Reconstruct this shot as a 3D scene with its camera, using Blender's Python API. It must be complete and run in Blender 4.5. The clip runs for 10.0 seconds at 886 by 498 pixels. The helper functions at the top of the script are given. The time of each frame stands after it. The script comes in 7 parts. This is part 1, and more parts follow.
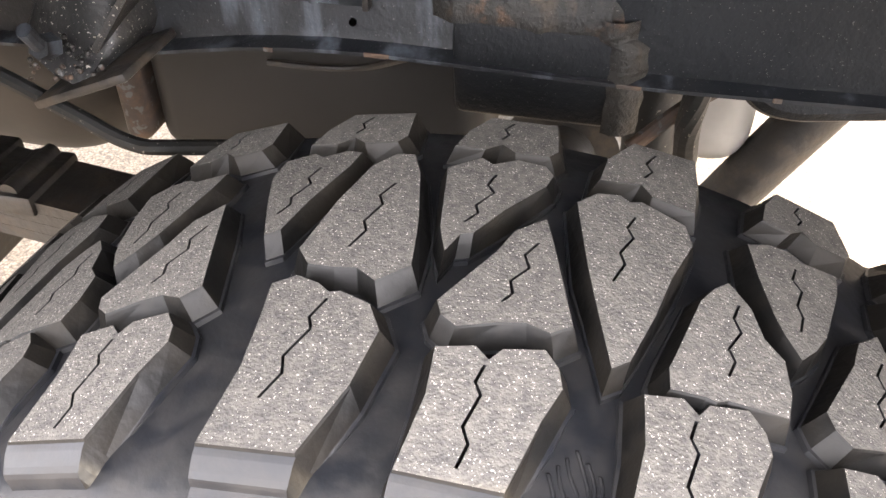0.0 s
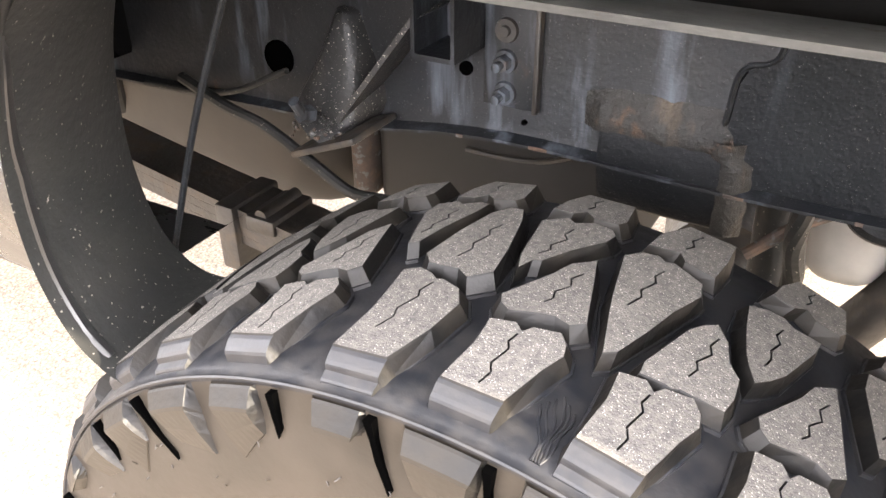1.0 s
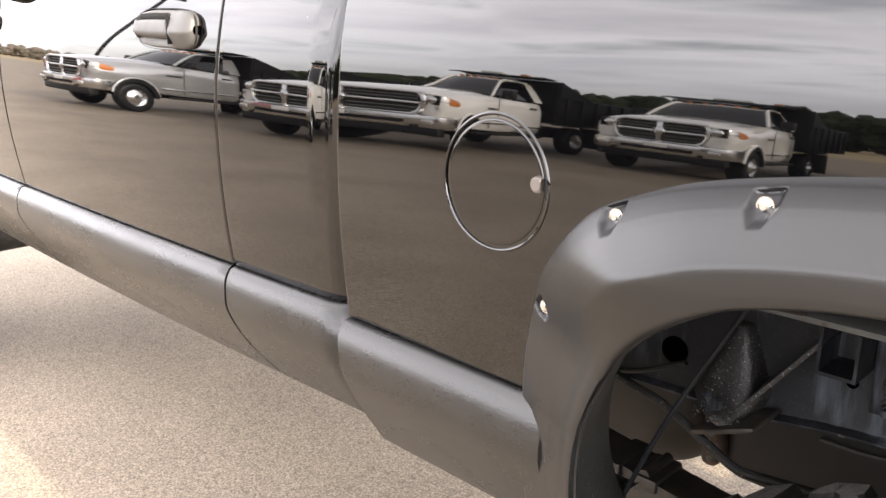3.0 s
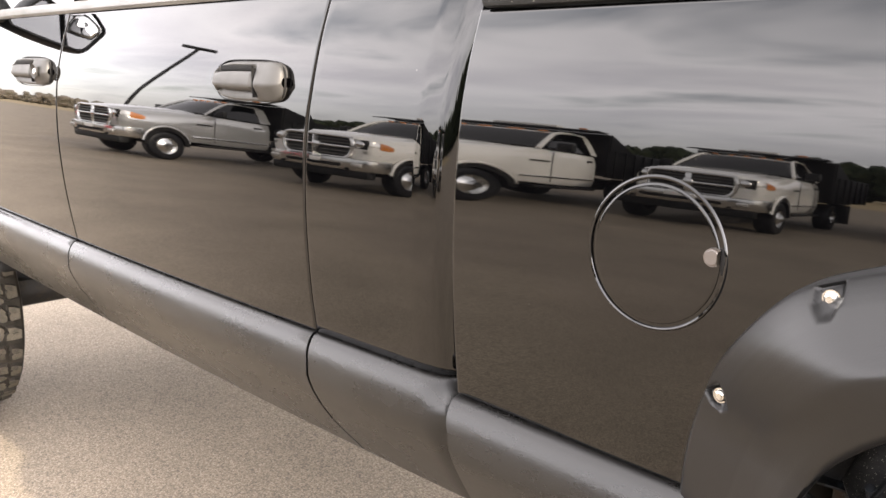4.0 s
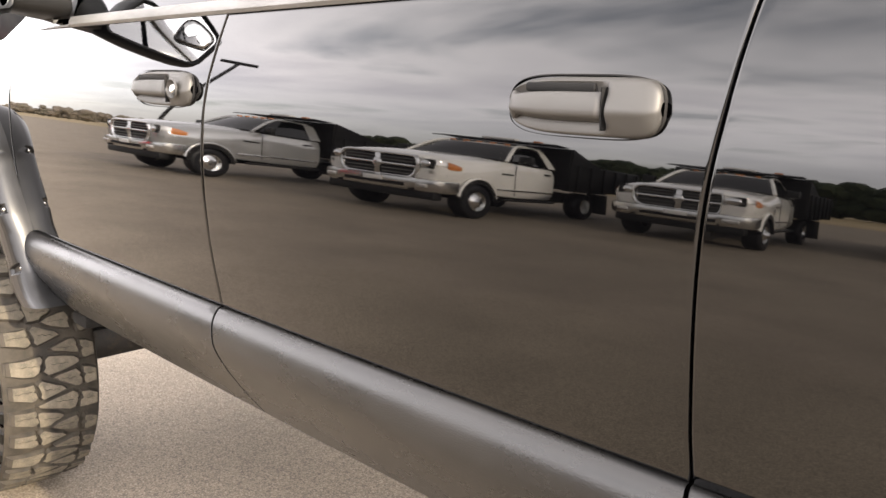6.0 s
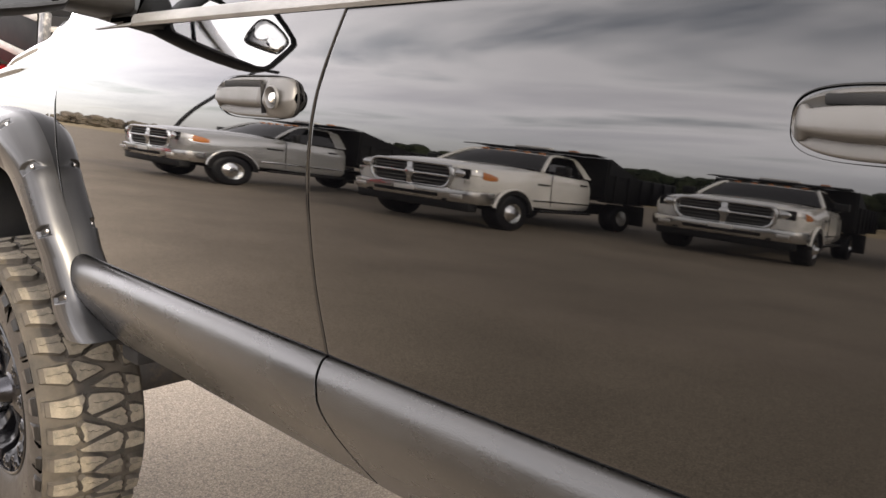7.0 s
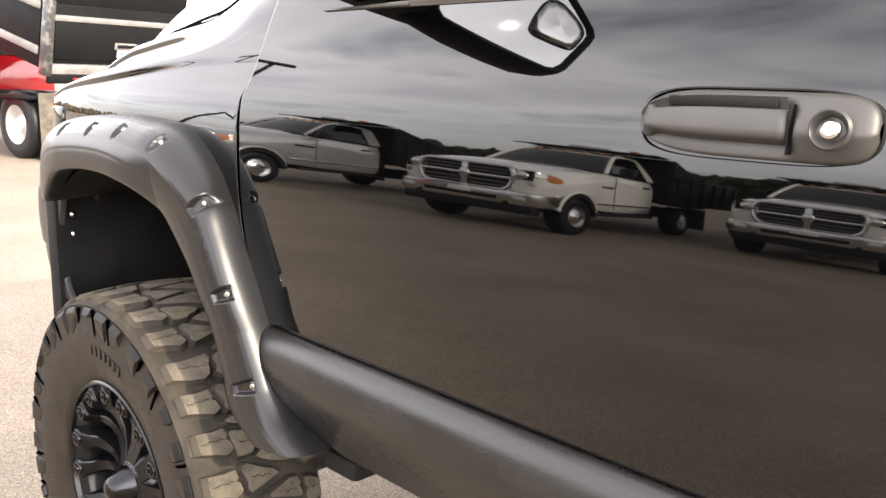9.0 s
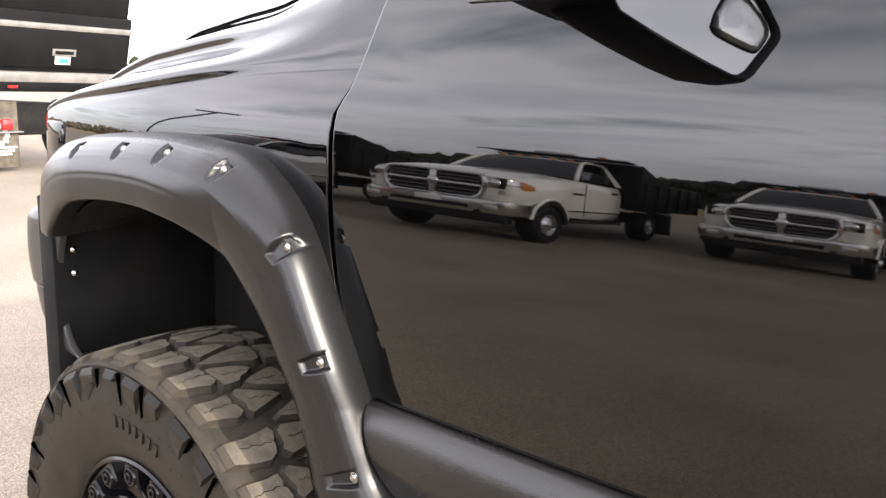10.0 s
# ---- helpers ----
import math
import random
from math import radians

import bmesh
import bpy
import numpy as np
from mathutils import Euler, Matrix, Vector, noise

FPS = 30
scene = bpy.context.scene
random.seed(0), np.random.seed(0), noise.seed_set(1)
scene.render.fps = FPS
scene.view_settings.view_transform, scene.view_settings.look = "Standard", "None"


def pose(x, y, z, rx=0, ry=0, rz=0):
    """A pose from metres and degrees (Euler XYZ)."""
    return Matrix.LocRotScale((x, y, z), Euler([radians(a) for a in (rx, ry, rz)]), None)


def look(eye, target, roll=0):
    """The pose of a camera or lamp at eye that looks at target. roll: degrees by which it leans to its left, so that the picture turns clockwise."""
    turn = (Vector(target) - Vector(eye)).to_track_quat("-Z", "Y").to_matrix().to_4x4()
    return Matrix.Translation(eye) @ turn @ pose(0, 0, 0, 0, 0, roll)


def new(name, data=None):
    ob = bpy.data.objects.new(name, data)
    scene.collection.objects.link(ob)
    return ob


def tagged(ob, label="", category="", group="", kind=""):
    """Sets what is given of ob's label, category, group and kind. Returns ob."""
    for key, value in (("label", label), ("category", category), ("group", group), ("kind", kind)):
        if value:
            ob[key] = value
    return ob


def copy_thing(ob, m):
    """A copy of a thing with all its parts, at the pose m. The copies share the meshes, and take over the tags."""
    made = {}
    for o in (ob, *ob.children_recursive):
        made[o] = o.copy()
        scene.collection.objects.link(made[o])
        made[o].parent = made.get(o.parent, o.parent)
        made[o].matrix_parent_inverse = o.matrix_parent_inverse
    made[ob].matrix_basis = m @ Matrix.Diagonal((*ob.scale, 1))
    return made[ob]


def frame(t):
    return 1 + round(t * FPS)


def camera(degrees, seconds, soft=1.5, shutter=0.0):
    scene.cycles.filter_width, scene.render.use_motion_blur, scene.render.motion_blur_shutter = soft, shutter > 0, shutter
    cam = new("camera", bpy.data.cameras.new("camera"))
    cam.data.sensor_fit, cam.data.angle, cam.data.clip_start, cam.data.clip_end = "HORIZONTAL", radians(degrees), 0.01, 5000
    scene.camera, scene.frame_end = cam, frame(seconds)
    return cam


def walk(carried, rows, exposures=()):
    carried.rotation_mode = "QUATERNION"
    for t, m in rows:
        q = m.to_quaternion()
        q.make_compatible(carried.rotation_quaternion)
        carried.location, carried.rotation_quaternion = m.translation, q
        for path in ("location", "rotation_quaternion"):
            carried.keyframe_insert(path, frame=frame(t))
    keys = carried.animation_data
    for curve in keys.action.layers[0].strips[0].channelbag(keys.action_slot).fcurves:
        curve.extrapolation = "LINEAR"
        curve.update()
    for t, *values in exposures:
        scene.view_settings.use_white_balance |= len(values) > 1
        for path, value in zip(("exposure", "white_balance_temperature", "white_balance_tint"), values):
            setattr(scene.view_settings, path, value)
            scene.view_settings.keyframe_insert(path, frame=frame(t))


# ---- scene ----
cam = camera(56.2, 10.0)
PATH = [
    (0, (0.031, -0.225, 1.099), (-0.293, 1.283, -0.174), 0.3),
    (0.5, (0.079, -0.294, 1.118), (-0.444, 1.255, -0.033), 1.6),
    (1, (0.155, -0.363, 1.161), (-0.698, 1.105, 0.104), -0.5),
    (1.5, (0.226, -0.44, 1.23), (-0.928, 0.888, 0.278), -1.7),
    (2, (0.217, -0.526, 1.301), (-1.057, 0.793, 0.503), -1.4),
    (2.5, (0.153, -0.629, 1.331), (-1.17, 0.715, 0.666), -0.6),
    (4, (-0.096, -0.723, 1.33), (-1.486, 0.644, 0.88), 0.3),
    (4.5, (-0.208, -0.724, 1.329), (-1.612, 0.635, 0.901), 0.2),
    (5, (-0.359, -0.723, 1.322), (-1.772, 0.628, 0.9), 0.5),
    (5.5, (-0.562, -0.743, 1.323), (-1.954, 0.63, 0.903), 0.5),
    (7, (-1.08, -0.722, 1.317), (-2.481, 0.651, 0.929), 1.0),
    (7.5, (-1.276, -0.737, 1.32), (-2.679, 0.631, 0.919), 1.6),
    (8, (-1.48, -0.771, 1.337), (-2.854, 0.622, 0.922), 1.8),
    (8.5, (-1.66, -0.774, 1.334), (-3.02, 0.634, 0.923), 1.8),
    (9, (-1.907, -0.756, 1.328), (-3.277, 0.644, 0.926), 1.5),
    (9.5, (-2.105, -0.738, 1.315), (-3.474, 0.667, 0.925), 2.2),
    (10, (-2.314, -0.744, 1.325), (-3.579, 0.757, 0.943), 1.5),
]
EXPOSURES = [(0.0, 3.18, 6750), (0.5, 3.25, 6800), (1.0, 3.4, 6750), (1.5, 2.8, 6300), (2.0, 2.15, 6150), (2.5, 2.05, 6450), (4.0, 1.44, 6850), (5.5, 1.46, 6950), (7.0, 1.24, 6850), (8.5, 1.24, 6850), (9.0, 1.20, 6750), (10.0, 1.02, 6450)]
walk(cam, [(t, look(eye, target, roll)) for t, eye, target, roll in PATH], EXPOSURES)

# ---------------------------------------------------------------- light
SUN_EL, SUN_AZ = 24.0, -3.0          # degrees; azimuth from +X towards +Y
world = bpy.data.worlds.new("world")
scene.world = world
world.use_nodes = True
wn, wl = world.node_tree.nodes, world.node_tree.links
wn.clear()
w_out = wn.new("ShaderNodeOutputWorld")
w_bg = wn.new("ShaderNodeBackground")
w_sky = wn.new("ShaderNodeTexSky")
w_sky.sky_type = "NISHITA"
w_sky.sun_disc = False
w_sky.sun_elevation = radians(SUN_EL)
w_sky.sun_rotation = radians(90 - SUN_AZ)
w_sky.air_density, w_sky.dust_density, w_sky.ozone_density = 1.0, 1.5, 1.0
w_co = wn.new("ShaderNodeTexCoord")
w_sep = wn.new("ShaderNodeSeparateXYZ")
wl.new(w_co.outputs["Generated"], w_sep.inputs[0])
w_mx = wn.new("ShaderNodeMath")
w_mx.operation = "MAXIMUM"
w_mx.inputs[1].default_value = 0.03
wl.new(w_sep.outputs[2], w_mx.inputs[0])
w_add = wn.new("ShaderNodeMath")
w_add.operation = "ADD"
w_add.inputs[1].default_value = 0.08
wl.new(w_mx.outputs[0], w_add.inputs[0])
w_div = wn.new("ShaderNodeVectorMath")
w_div.operation = "DIVIDE"
w_cmb = wn.new("ShaderNodeCombineXYZ")
for i in range(3):
    wl.new(w_add.outputs[0], w_cmb.inputs[i])
wl.new(w_co.outputs["Generated"], w_div.inputs[0])
wl.new(w_cmb.outputs[0], w_div.inputs[1])
w_map = wn.new("ShaderNodeMapping")
w_map.inputs["Scale"].default_value = (0.45, 0.85, 0.0)
w_map.inputs["Rotation"].default_value = (0, 0, radians(-50))
wl.new(w_div.outputs[0], w_map.inputs[0])
w_noise = wn.new("ShaderNodeTexNoise")
w_noise.inputs["Scale"].default_value = 0.9
w_noise.inputs["Detail"].default_value = 5.0
w_noise.inputs["Roughness"].default_value = 0.55
w_noise.inputs["Distortion"].default_value = 0.4
wl.new(w_map.outputs[0], w_noise.inputs["Vector"])
w_ramp = wn.new("ShaderNodeValToRGB")
w_ramp.color_ramp.elements[0].position, w_ramp.color_ramp.elements[0].color = 0.26, (0, 0, 0, 1)
w_ramp.color_ramp.elements[1].position, w_ramp.color_ramp.elements[1].color = 0.46, (1, 1, 1, 1)
wl.new(w_noise.outputs["Fac"], w_ramp.inputs[0])
w_ccol = wn.new("ShaderNodeValToRGB")
w_ccol.color_ramp.elements[0].position, w_ccol.color_ramp.elements[0].color = 0.40, (15.5, 15.1, 15.9, 1)
w_ccol.color_ramp.elements[1].position, w_ccol.color_ramp.elements[1].color = 0.70, (9.6, 9.4, 10.5, 1)
wl.new(w_noise.outputs["Fac"], w_ccol.inputs[0])
w_mix = wn.new("ShaderNodeMix")
w_mix.data_type = "RGBA"
w_low = wn.new("ShaderNodeMapRange")
w_low.inputs["From Min"].default_value, w_low.inputs["From Max"].default_value = 0.02, 0.16
w_low.inputs["To Min"].default_value, w_low.inputs["To Max"].default_value = 0.40, 1.0
wl.new(w_sep.outputs[2], w_low.inputs["Value"])
w_fac = wn.new("ShaderNodeMath")
w_fac.operation = "MULTIPLY"
wl.new(w_ramp.outputs[0], w_fac.inputs[0])
wl.new(w_low.outputs[0], w_fac.inputs[1])
wl.new(w_fac.outputs[0], w_mix.inputs["Factor"])
wl.new(w_sky.outputs[0], w_mix.inputs["A"])
w_high = wn.new("ShaderNodeMapRange")
w_high.inputs["From Min"].default_value, w_high.inputs["From Max"].default_value = 0.10, 0.75
w_high.inputs["To Min"].default_value, w_high.inputs["To Max"].default_value = 1.55, 0.80
wl.new(w_sep.outputs[2], w_high.inputs["Value"])
w_scale = wn.new("ShaderNodeVectorMath")
w_scale.operation = "SCALE"
wl.new(w_ccol.outputs[0], w_scale.inputs[0])
wl.new(w_high.outputs[0], w_scale.inputs["Scale"])
w_dot = wn.new("ShaderNodeVectorMath")        # thin cloud glows round the sun
w_dot.operation = "DOT_PRODUCT"
w_dot.inputs[1].default_value = (math.cos(radians(SUN_EL)) * math.cos(radians(SUN_AZ)), math.cos(radians(SUN_EL)) * math.sin(radians(SUN_AZ)), math.sin(radians(SUN_EL)))
wl.new(w_co.outputs["Generated"], w_dot.inputs[0])
w_glow = wn.new("ShaderNodeMapRange")
w_glow.interpolation_type = "SMOOTHSTEP"
w_glow.inputs["From Min"].default_value, w_glow.inputs["From Max"].default_value = 0.72, 1.0
w_glow.inputs["To Min"].default_value, w_glow.inputs["To Max"].default_value = 1.0, 2.3
wl.new(w_dot.outputs["Value"], w_glow.inputs["Value"])
w_lit = wn.new("ShaderNodeVectorMath")
w_lit.operation = "SCALE"
wl.new(w_scale.outputs[0], w_lit.inputs[0])
wl.new(w_glow.outputs[0], w_lit.inputs["Scale"])
wl.new(w_lit.outputs[0], w_mix.inputs["B"])
wl.new(w_mix.outputs["Result"], w_bg.inputs["Color"])
w_bg.inputs["Strength"].default_value = 0.15
wl.new(w_bg.outputs[0], w_out.inputs["Surface"])

sun = new("sun", bpy.data.lights.new("sun", "SUN"))
sun.data.energy, sun.data.angle, sun.data.color = 3.2, radians(0.6), (1.0, 0.88, 0.70)
sun_dir = Vector((math.cos(radians(SUN_EL)) * math.cos(radians(SUN_AZ)), math.cos(radians(SUN_EL)) * math.sin(radians(SUN_AZ)), math.sin(radians(SUN_EL))))
sun.matrix_basis = look(sun_dir * 60, (0, 0, 0))


# ---------------------------------------------------------------- materials
def material(name, color, rough=0.5, metal=0.0, spec=0.5, coat=0.0, grain=0.0, grain_scale=300.0, color2=None, patch=4.0, patch_lo=0.4, patch_hi=0.65,
             speck=None, speck_scale=500.0, speck_at=0.68, rough2=None, bump_dist=0.002, random=0.0, stretch=(1, 1, 1)):
    """A Principled material with a second colour in patches, small specks, grain relief and roughness that varies."""
    m = bpy.data.materials.new(name)
    m.use_nodes = True
    n, l = m.node_tree.nodes, m.node_tree.links
    b = n["Principled BSDF"]
    b.inputs["Base Color"].default_value = (*color, 1)
    b.inputs["Roughness"].default_value = rough
    b.inputs["Metallic"].default_value = metal
    b.inputs["Specular IOR Level"].default_value = spec
    b.inputs["Coat Weight"].default_value = coat
    b.inputs["Coat Roughness"].default_value = 0.01
    co = n.new("ShaderNodeTexCoord")
    mp = n.new("ShaderNodeMapping")
    mp.inputs["Scale"].default_value = stretch
    l.new(co.outputs["Object"], mp.inputs[0])
    last = None
    if color2 or rough2 is not None:
        nz = n.new("ShaderNodeTexNoise")
        nz.inputs["Scale"].default_value, nz.inputs["Detail"].default_value, nz.inputs["Roughness"].default_value = patch, 8, 0.62
        l.new(mp.outputs[0], nz.inputs["Vector"])
        rp = n.new("ShaderNodeMapRange")
        rp.inputs["From Min"].default_value, rp.inputs["From Max"].default_value = patch_lo, patch_hi
        l.new(nz.outputs["Fac"], rp.inputs["Value"])
        if color2:
            mx = n.new("ShaderNodeMix")
            mx.data_type = "RGBA"
            l.new(rp.outputs[0], mx.inputs["Factor"])
            mx.inputs["A"].default_value, mx.inputs["B"].default_value = (*color, 1), (*color2, 1)
            last = mx.outputs["Result"]
        if rough2 is not None:
            rr = n.new("ShaderNodeMapRange")
            rr.inputs["To Min"].default_value, rr.inputs["To Max"].default_value = rough, rough2
            l.new(rp.outputs[0], rr.inputs["Value"])
            l.new(rr.outputs[0], b.inputs["Roughness"])
    if speck:
        vo = n.new("ShaderNodeTexNoise")
        vo.inputs["Scale"].default_value, vo.inputs["Detail"].default_value = speck_scale, 2
        l.new(mp.outputs[0], vo.inputs["Vector"])
        sr = n.new("ShaderNodeMapRange")
        sr.inputs["From Min"].default_value, sr.inputs["From Max"].default_value = speck_at, speck_at + 0.05
        l.new(vo.outputs["Fac"], sr.inputs["Value"])
        mx = n.new("ShaderNodeMix")
        mx.data_type = "RGBA"
        l.new(sr.outputs[0], mx.inputs["Factor"])
        if last:
            l.new(last, mx.inputs["A"])
        else:
            mx.inputs["A"].default_value = (*color, 1)
        mx.inputs["B"].default_value = (*speck, 1)
        last = mx.outputs["Result"]
    if random:
        oi = n.new("ShaderNodeObjectInfo")
        rr = n.new("ShaderNodeMapRange")
        rr.inputs["To Min"].default_value, rr.inputs["To Max"].default_value = 1 - random, 1 + random
        l.new(oi.outputs["Random"], rr.inputs["Value"])
        hv = n.new("ShaderNodeHueSaturation")
        l.new(rr.outputs[0], hv.inputs["Value"])
        if last:
            l.new(last, hv.inputs["Color"])
        else:
            hv.inputs["Color"].default_value = (*color, 1)
        last = hv.outputs[0]
    if last:
        l.new(last, b.inputs["Base Color"])
    if grain:
        gz = n.new("ShaderNodeTexNoise")
        gz.inputs["Scale"].default_value, gz.inputs["Detail"].default_value = grain_scale, 3
        l.new(mp.outputs[0], gz.inputs["Vector"])
        bp = n.new("ShaderNodeBump")
        bp.inputs["Strength"].default_value, bp.inputs["Distance"].default_value = grain, bump_dist
        l.new(gz.outputs["Fac"], bp.inputs["Height"])
        l.new(bp.outputs[0], b.inputs["Normal"])
    return m


PAINT = material("black_paint", (0.0008, 0.0008, 0.0009), 0.02, coat=0.22, spec=0.5, grain=0.010, grain_scale=9.0, speck=(0.10, 0.09, 0.08), speck_scale=110.0, speck_at=0.80)
TRIM = material("grey_textured_plastic", (0.0085, 0.0083, 0.0080), 0.23, rough2=0.34, patch=9.0, grain=0.22, grain_scale=420.0, color2=(0.013, 0.0124, 0.0117), bump_dist=0.0012, stretch=(0.5, 1, 1))
FLARE = material("grey_satin_plastic", (0.007, 0.007, 0.0075), 0.27, spec=0.42, rough2=0.34, patch=3.0, color2=(0.009, 0.0088, 0.0085), grain=0.06, grain_scale=600.0)
HANDLE = material("silver_grey_satin_paint", (0.070, 0.067, 0.062), 0.46, metal=0.5, rough2=0.54, patch=20.0, grain=0.03, grain_scale=900.0)
BUMPER = material("grey_bumper_paint", (0.030, 0.029, 0.028), 0.30, rough2=0.38, patch=4.0, color2=(0.038, 0.036, 0.034), grain=0.05, grain_scale=500.0)
LINER = material("black_dusty_plastic", (0.0065, 0.0068, 0.0065), 0.55, spec=0.3, color2=(0.014, 0.0135, 0.012), patch=9.0, patch_lo=0.45, patch_hi=0.8, speck=(0.15, 0.14, 0.12), speck_scale=260.0, speck_at=0.685, grain=0.35, grain_scale=120)
DARK = material("black_underside", (0.005, 0.005, 0.005), 0.8, spec=0.2, color2=(0.012, 0.011, 0.010), patch=6.0)
RUBBER = material("dusty_tread_rubber", (0.042, 0.0405, 0.039), 0.95, spec=0.12, color2=(0.092, 0.086, 0.077), patch=240.0, patch_lo=0.30, patch_hi=0.70, speck=(0.34, 0.32, 0.29), speck_scale=980.0, speck_at=0.655, grain=0.5, grain_scale=620.0, random=0.12)
GROOVE = material("black_rubber", (0.0060, 0.0066, 0.0082), 0.38, spec=0.24, rough2=0.55, patch=60.0, color2=(0.014, 0.0135, 0.0135), grain=0.12, grain_scale=200.0)
DUSTY_RUBBER = material("tan_dusty_tread_rubber", (0.070, 0.062, 0.049), 0.9, spec=0.15, color2=(0.125, 0.108, 0.081), patch=38.0, patch_lo=0.34, patch_hi=0.66, speck=(0.20, 0.18, 0.15), speck_scale=700.0, speck_at=0.66, grain=0.4, grain_scale=420.0, random=0.18)
DUSTY_GROOVE = material("dusty_groove_rubber", (0.022, 0.0195, 0.016), 0.8, spec=0.2, color2=(0.045, 0.038, 0.029), patch=16.0, grain=0.3, grain_scale=300.0)
SIDEWALL = material("worn_sidewall_rubber", (0.008, 0.0070, 0.0058), 0.36, spec=0.26, color2=(0.022, 0.0172, 0.0125), patch=7.0, rough2=0.65, grain=0.1, grain_scale=150.0)
# Flat black that paints the dark inside holes and slits; nothing is cut.
HOLE_DARK = material("unlit_hole", (0.0005, 0.0005, 0.0005), 1.0, spec=0.0)
LEDGE = material("dusty_flange", (0.040, 0.041, 0.038), 0.6, color2=(0.092, 0.091, 0.082), patch=14.0, rough2=0.75, speck=(0.055, 0.045, 0.034), speck_scale=60.0, speck_at=0.66, grain=0.5, grain_scale=140.0, stretch=(0.6, 1, 1))
SHIELD = material("dark_grey_panel", (0.010, 0.0098, 0.0095), 0.55, spec=0.25, color2=(0.015, 0.014, 0.013), patch=4.0, rough2=0.65)
SPECKLED = material("speckled_greasy_steel", (0.0055, 0.0055, 0.0056), 0.5, color2=(0.016, 0.0145, 0.0125), patch=20.0, patch_lo=0.5, patch_hi=0.75, speck=(0.26, 0.24, 0.21), speck_scale=420.0, speck_at=0.655, grain=0.6, grain_scale=160.0)
# Undusted brown-black rubber, its colour lowered further for the walls' shaded sides.
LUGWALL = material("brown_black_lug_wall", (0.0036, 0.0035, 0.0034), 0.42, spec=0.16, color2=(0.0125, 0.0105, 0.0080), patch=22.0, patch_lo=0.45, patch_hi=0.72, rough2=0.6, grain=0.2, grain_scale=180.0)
RUST = material("rusty_steel", (0.030, 0.022, 0.017), 0.8, color2=(0.075, 0.042, 0.024), patch=40.0, patch_lo=0.45, patch_hi=0.7, grain=0.4, grain_scale=140.0, speck=(0.06, 0.06, 0.06), speck_scale=90, speck_at=0.6)
GREASY = material("greasy_steel", (0.009, 0.008, 0.007), 0.5, color2=(0.045, 0.033, 0.022), patch=28.0, patch_lo=0.5, patch_hi=0.7, grain=0.5, grain_scale=110.0, rough2=0.75)
TANK = material("dusty_tank_plastic", (0.014, 0.0122, 0.0100), 0.5, spec=0.3, color2=(0.034, 0.0285, 0.0225), patch=5.0, rough2=0.62, grain=0.15, grain_scale=60.0)
CHROME = material("bright_metal", (0.75, 0.75, 0.74), 0.12, metal=1.0, rough2=0.25, patch=40.0)
BOLT = material("zinc_bolt", (0.62, 0.61, 0.58), 0.25, metal=1.0)
MOULDING = material("worn_grey_moulding", (0.16, 0.155, 0.145), 0.38, metal=0.3, color2=(0.10, 0.097, 0.09), patch=14.0, rough2=0.5, stretch=(0.3, 1, 1))
BLACKTRIM = material("black_plastic", (0.006, 0.006, 0.006), 0.35, rough2=0.45, patch=8.0, spec=0.3)
GLASS = material("tinted_glass", (0.001, 0.0013, 0.0013), 0.02, spec=0.6)
MIRROR = material("mirror_glass", (0.86, 0.87, 0.86), 0.01, metal=1.0)
RIM = material("gloss_black_alloy", (0.004, 0.004, 0.0045), 0.2, spec=0.28, coat=0.0, grain=0.02, grain_scale=60)
WHITE = material("white_truck_paint", (0.78, 0.76, 0.71), 0.12, coat=0.7, color2=(0.72, 0.70, 0.66), patch=2.0)
SILVER = material("silver_truck_paint", (0.44, 0.44, 0.43), 0.2, metal=0.5, coat=0.8, color2=(0.40, 0.40, 0.40), patch=2.0)
RED = material("red_truck_paint", (0.62, 0.015, 0.02), 0.12, coat=0.8, color2=(0.55, 0.012, 0.018), patch=2.0)
BOX = material("black_dump_body_paint", (0.004, 0.004, 0.0045), 0.6, spec=0.12, color2=(0.007, 0.007, 0.0065), patch=3.0, rough2=0.55)
GREYPAINT = material("grey_steel_paint", (0.20, 0.19, 0.175), 0.5, color2=(0.13, 0.125, 0.115), patch=5.0)
LAMP = material("clear_lamp_lens", (0.62, 0.60, 0.56), 0.06, metal=0.6)
AMBER = material("amber_lens", (0.50, 0.17, 0.04), 0.15)
REDLENS = material("red_lens", (0.65, 0.02, 0.02), 0.15)
FLAP = material("white_print", (0.72, 0.70, 0.66), 0.6)
LEAF = material("dark_foliage", (0.018, 0.026, 0.013), 0.9, spec=0.1, color2=(0.034, 0.040, 0.020), patch=0.4)
BARE = material("bare_winter_trees", (0.16, 0.13, 0.10), 0.9, color2=(0.10, 0.09, 0.06), patch=0.3)


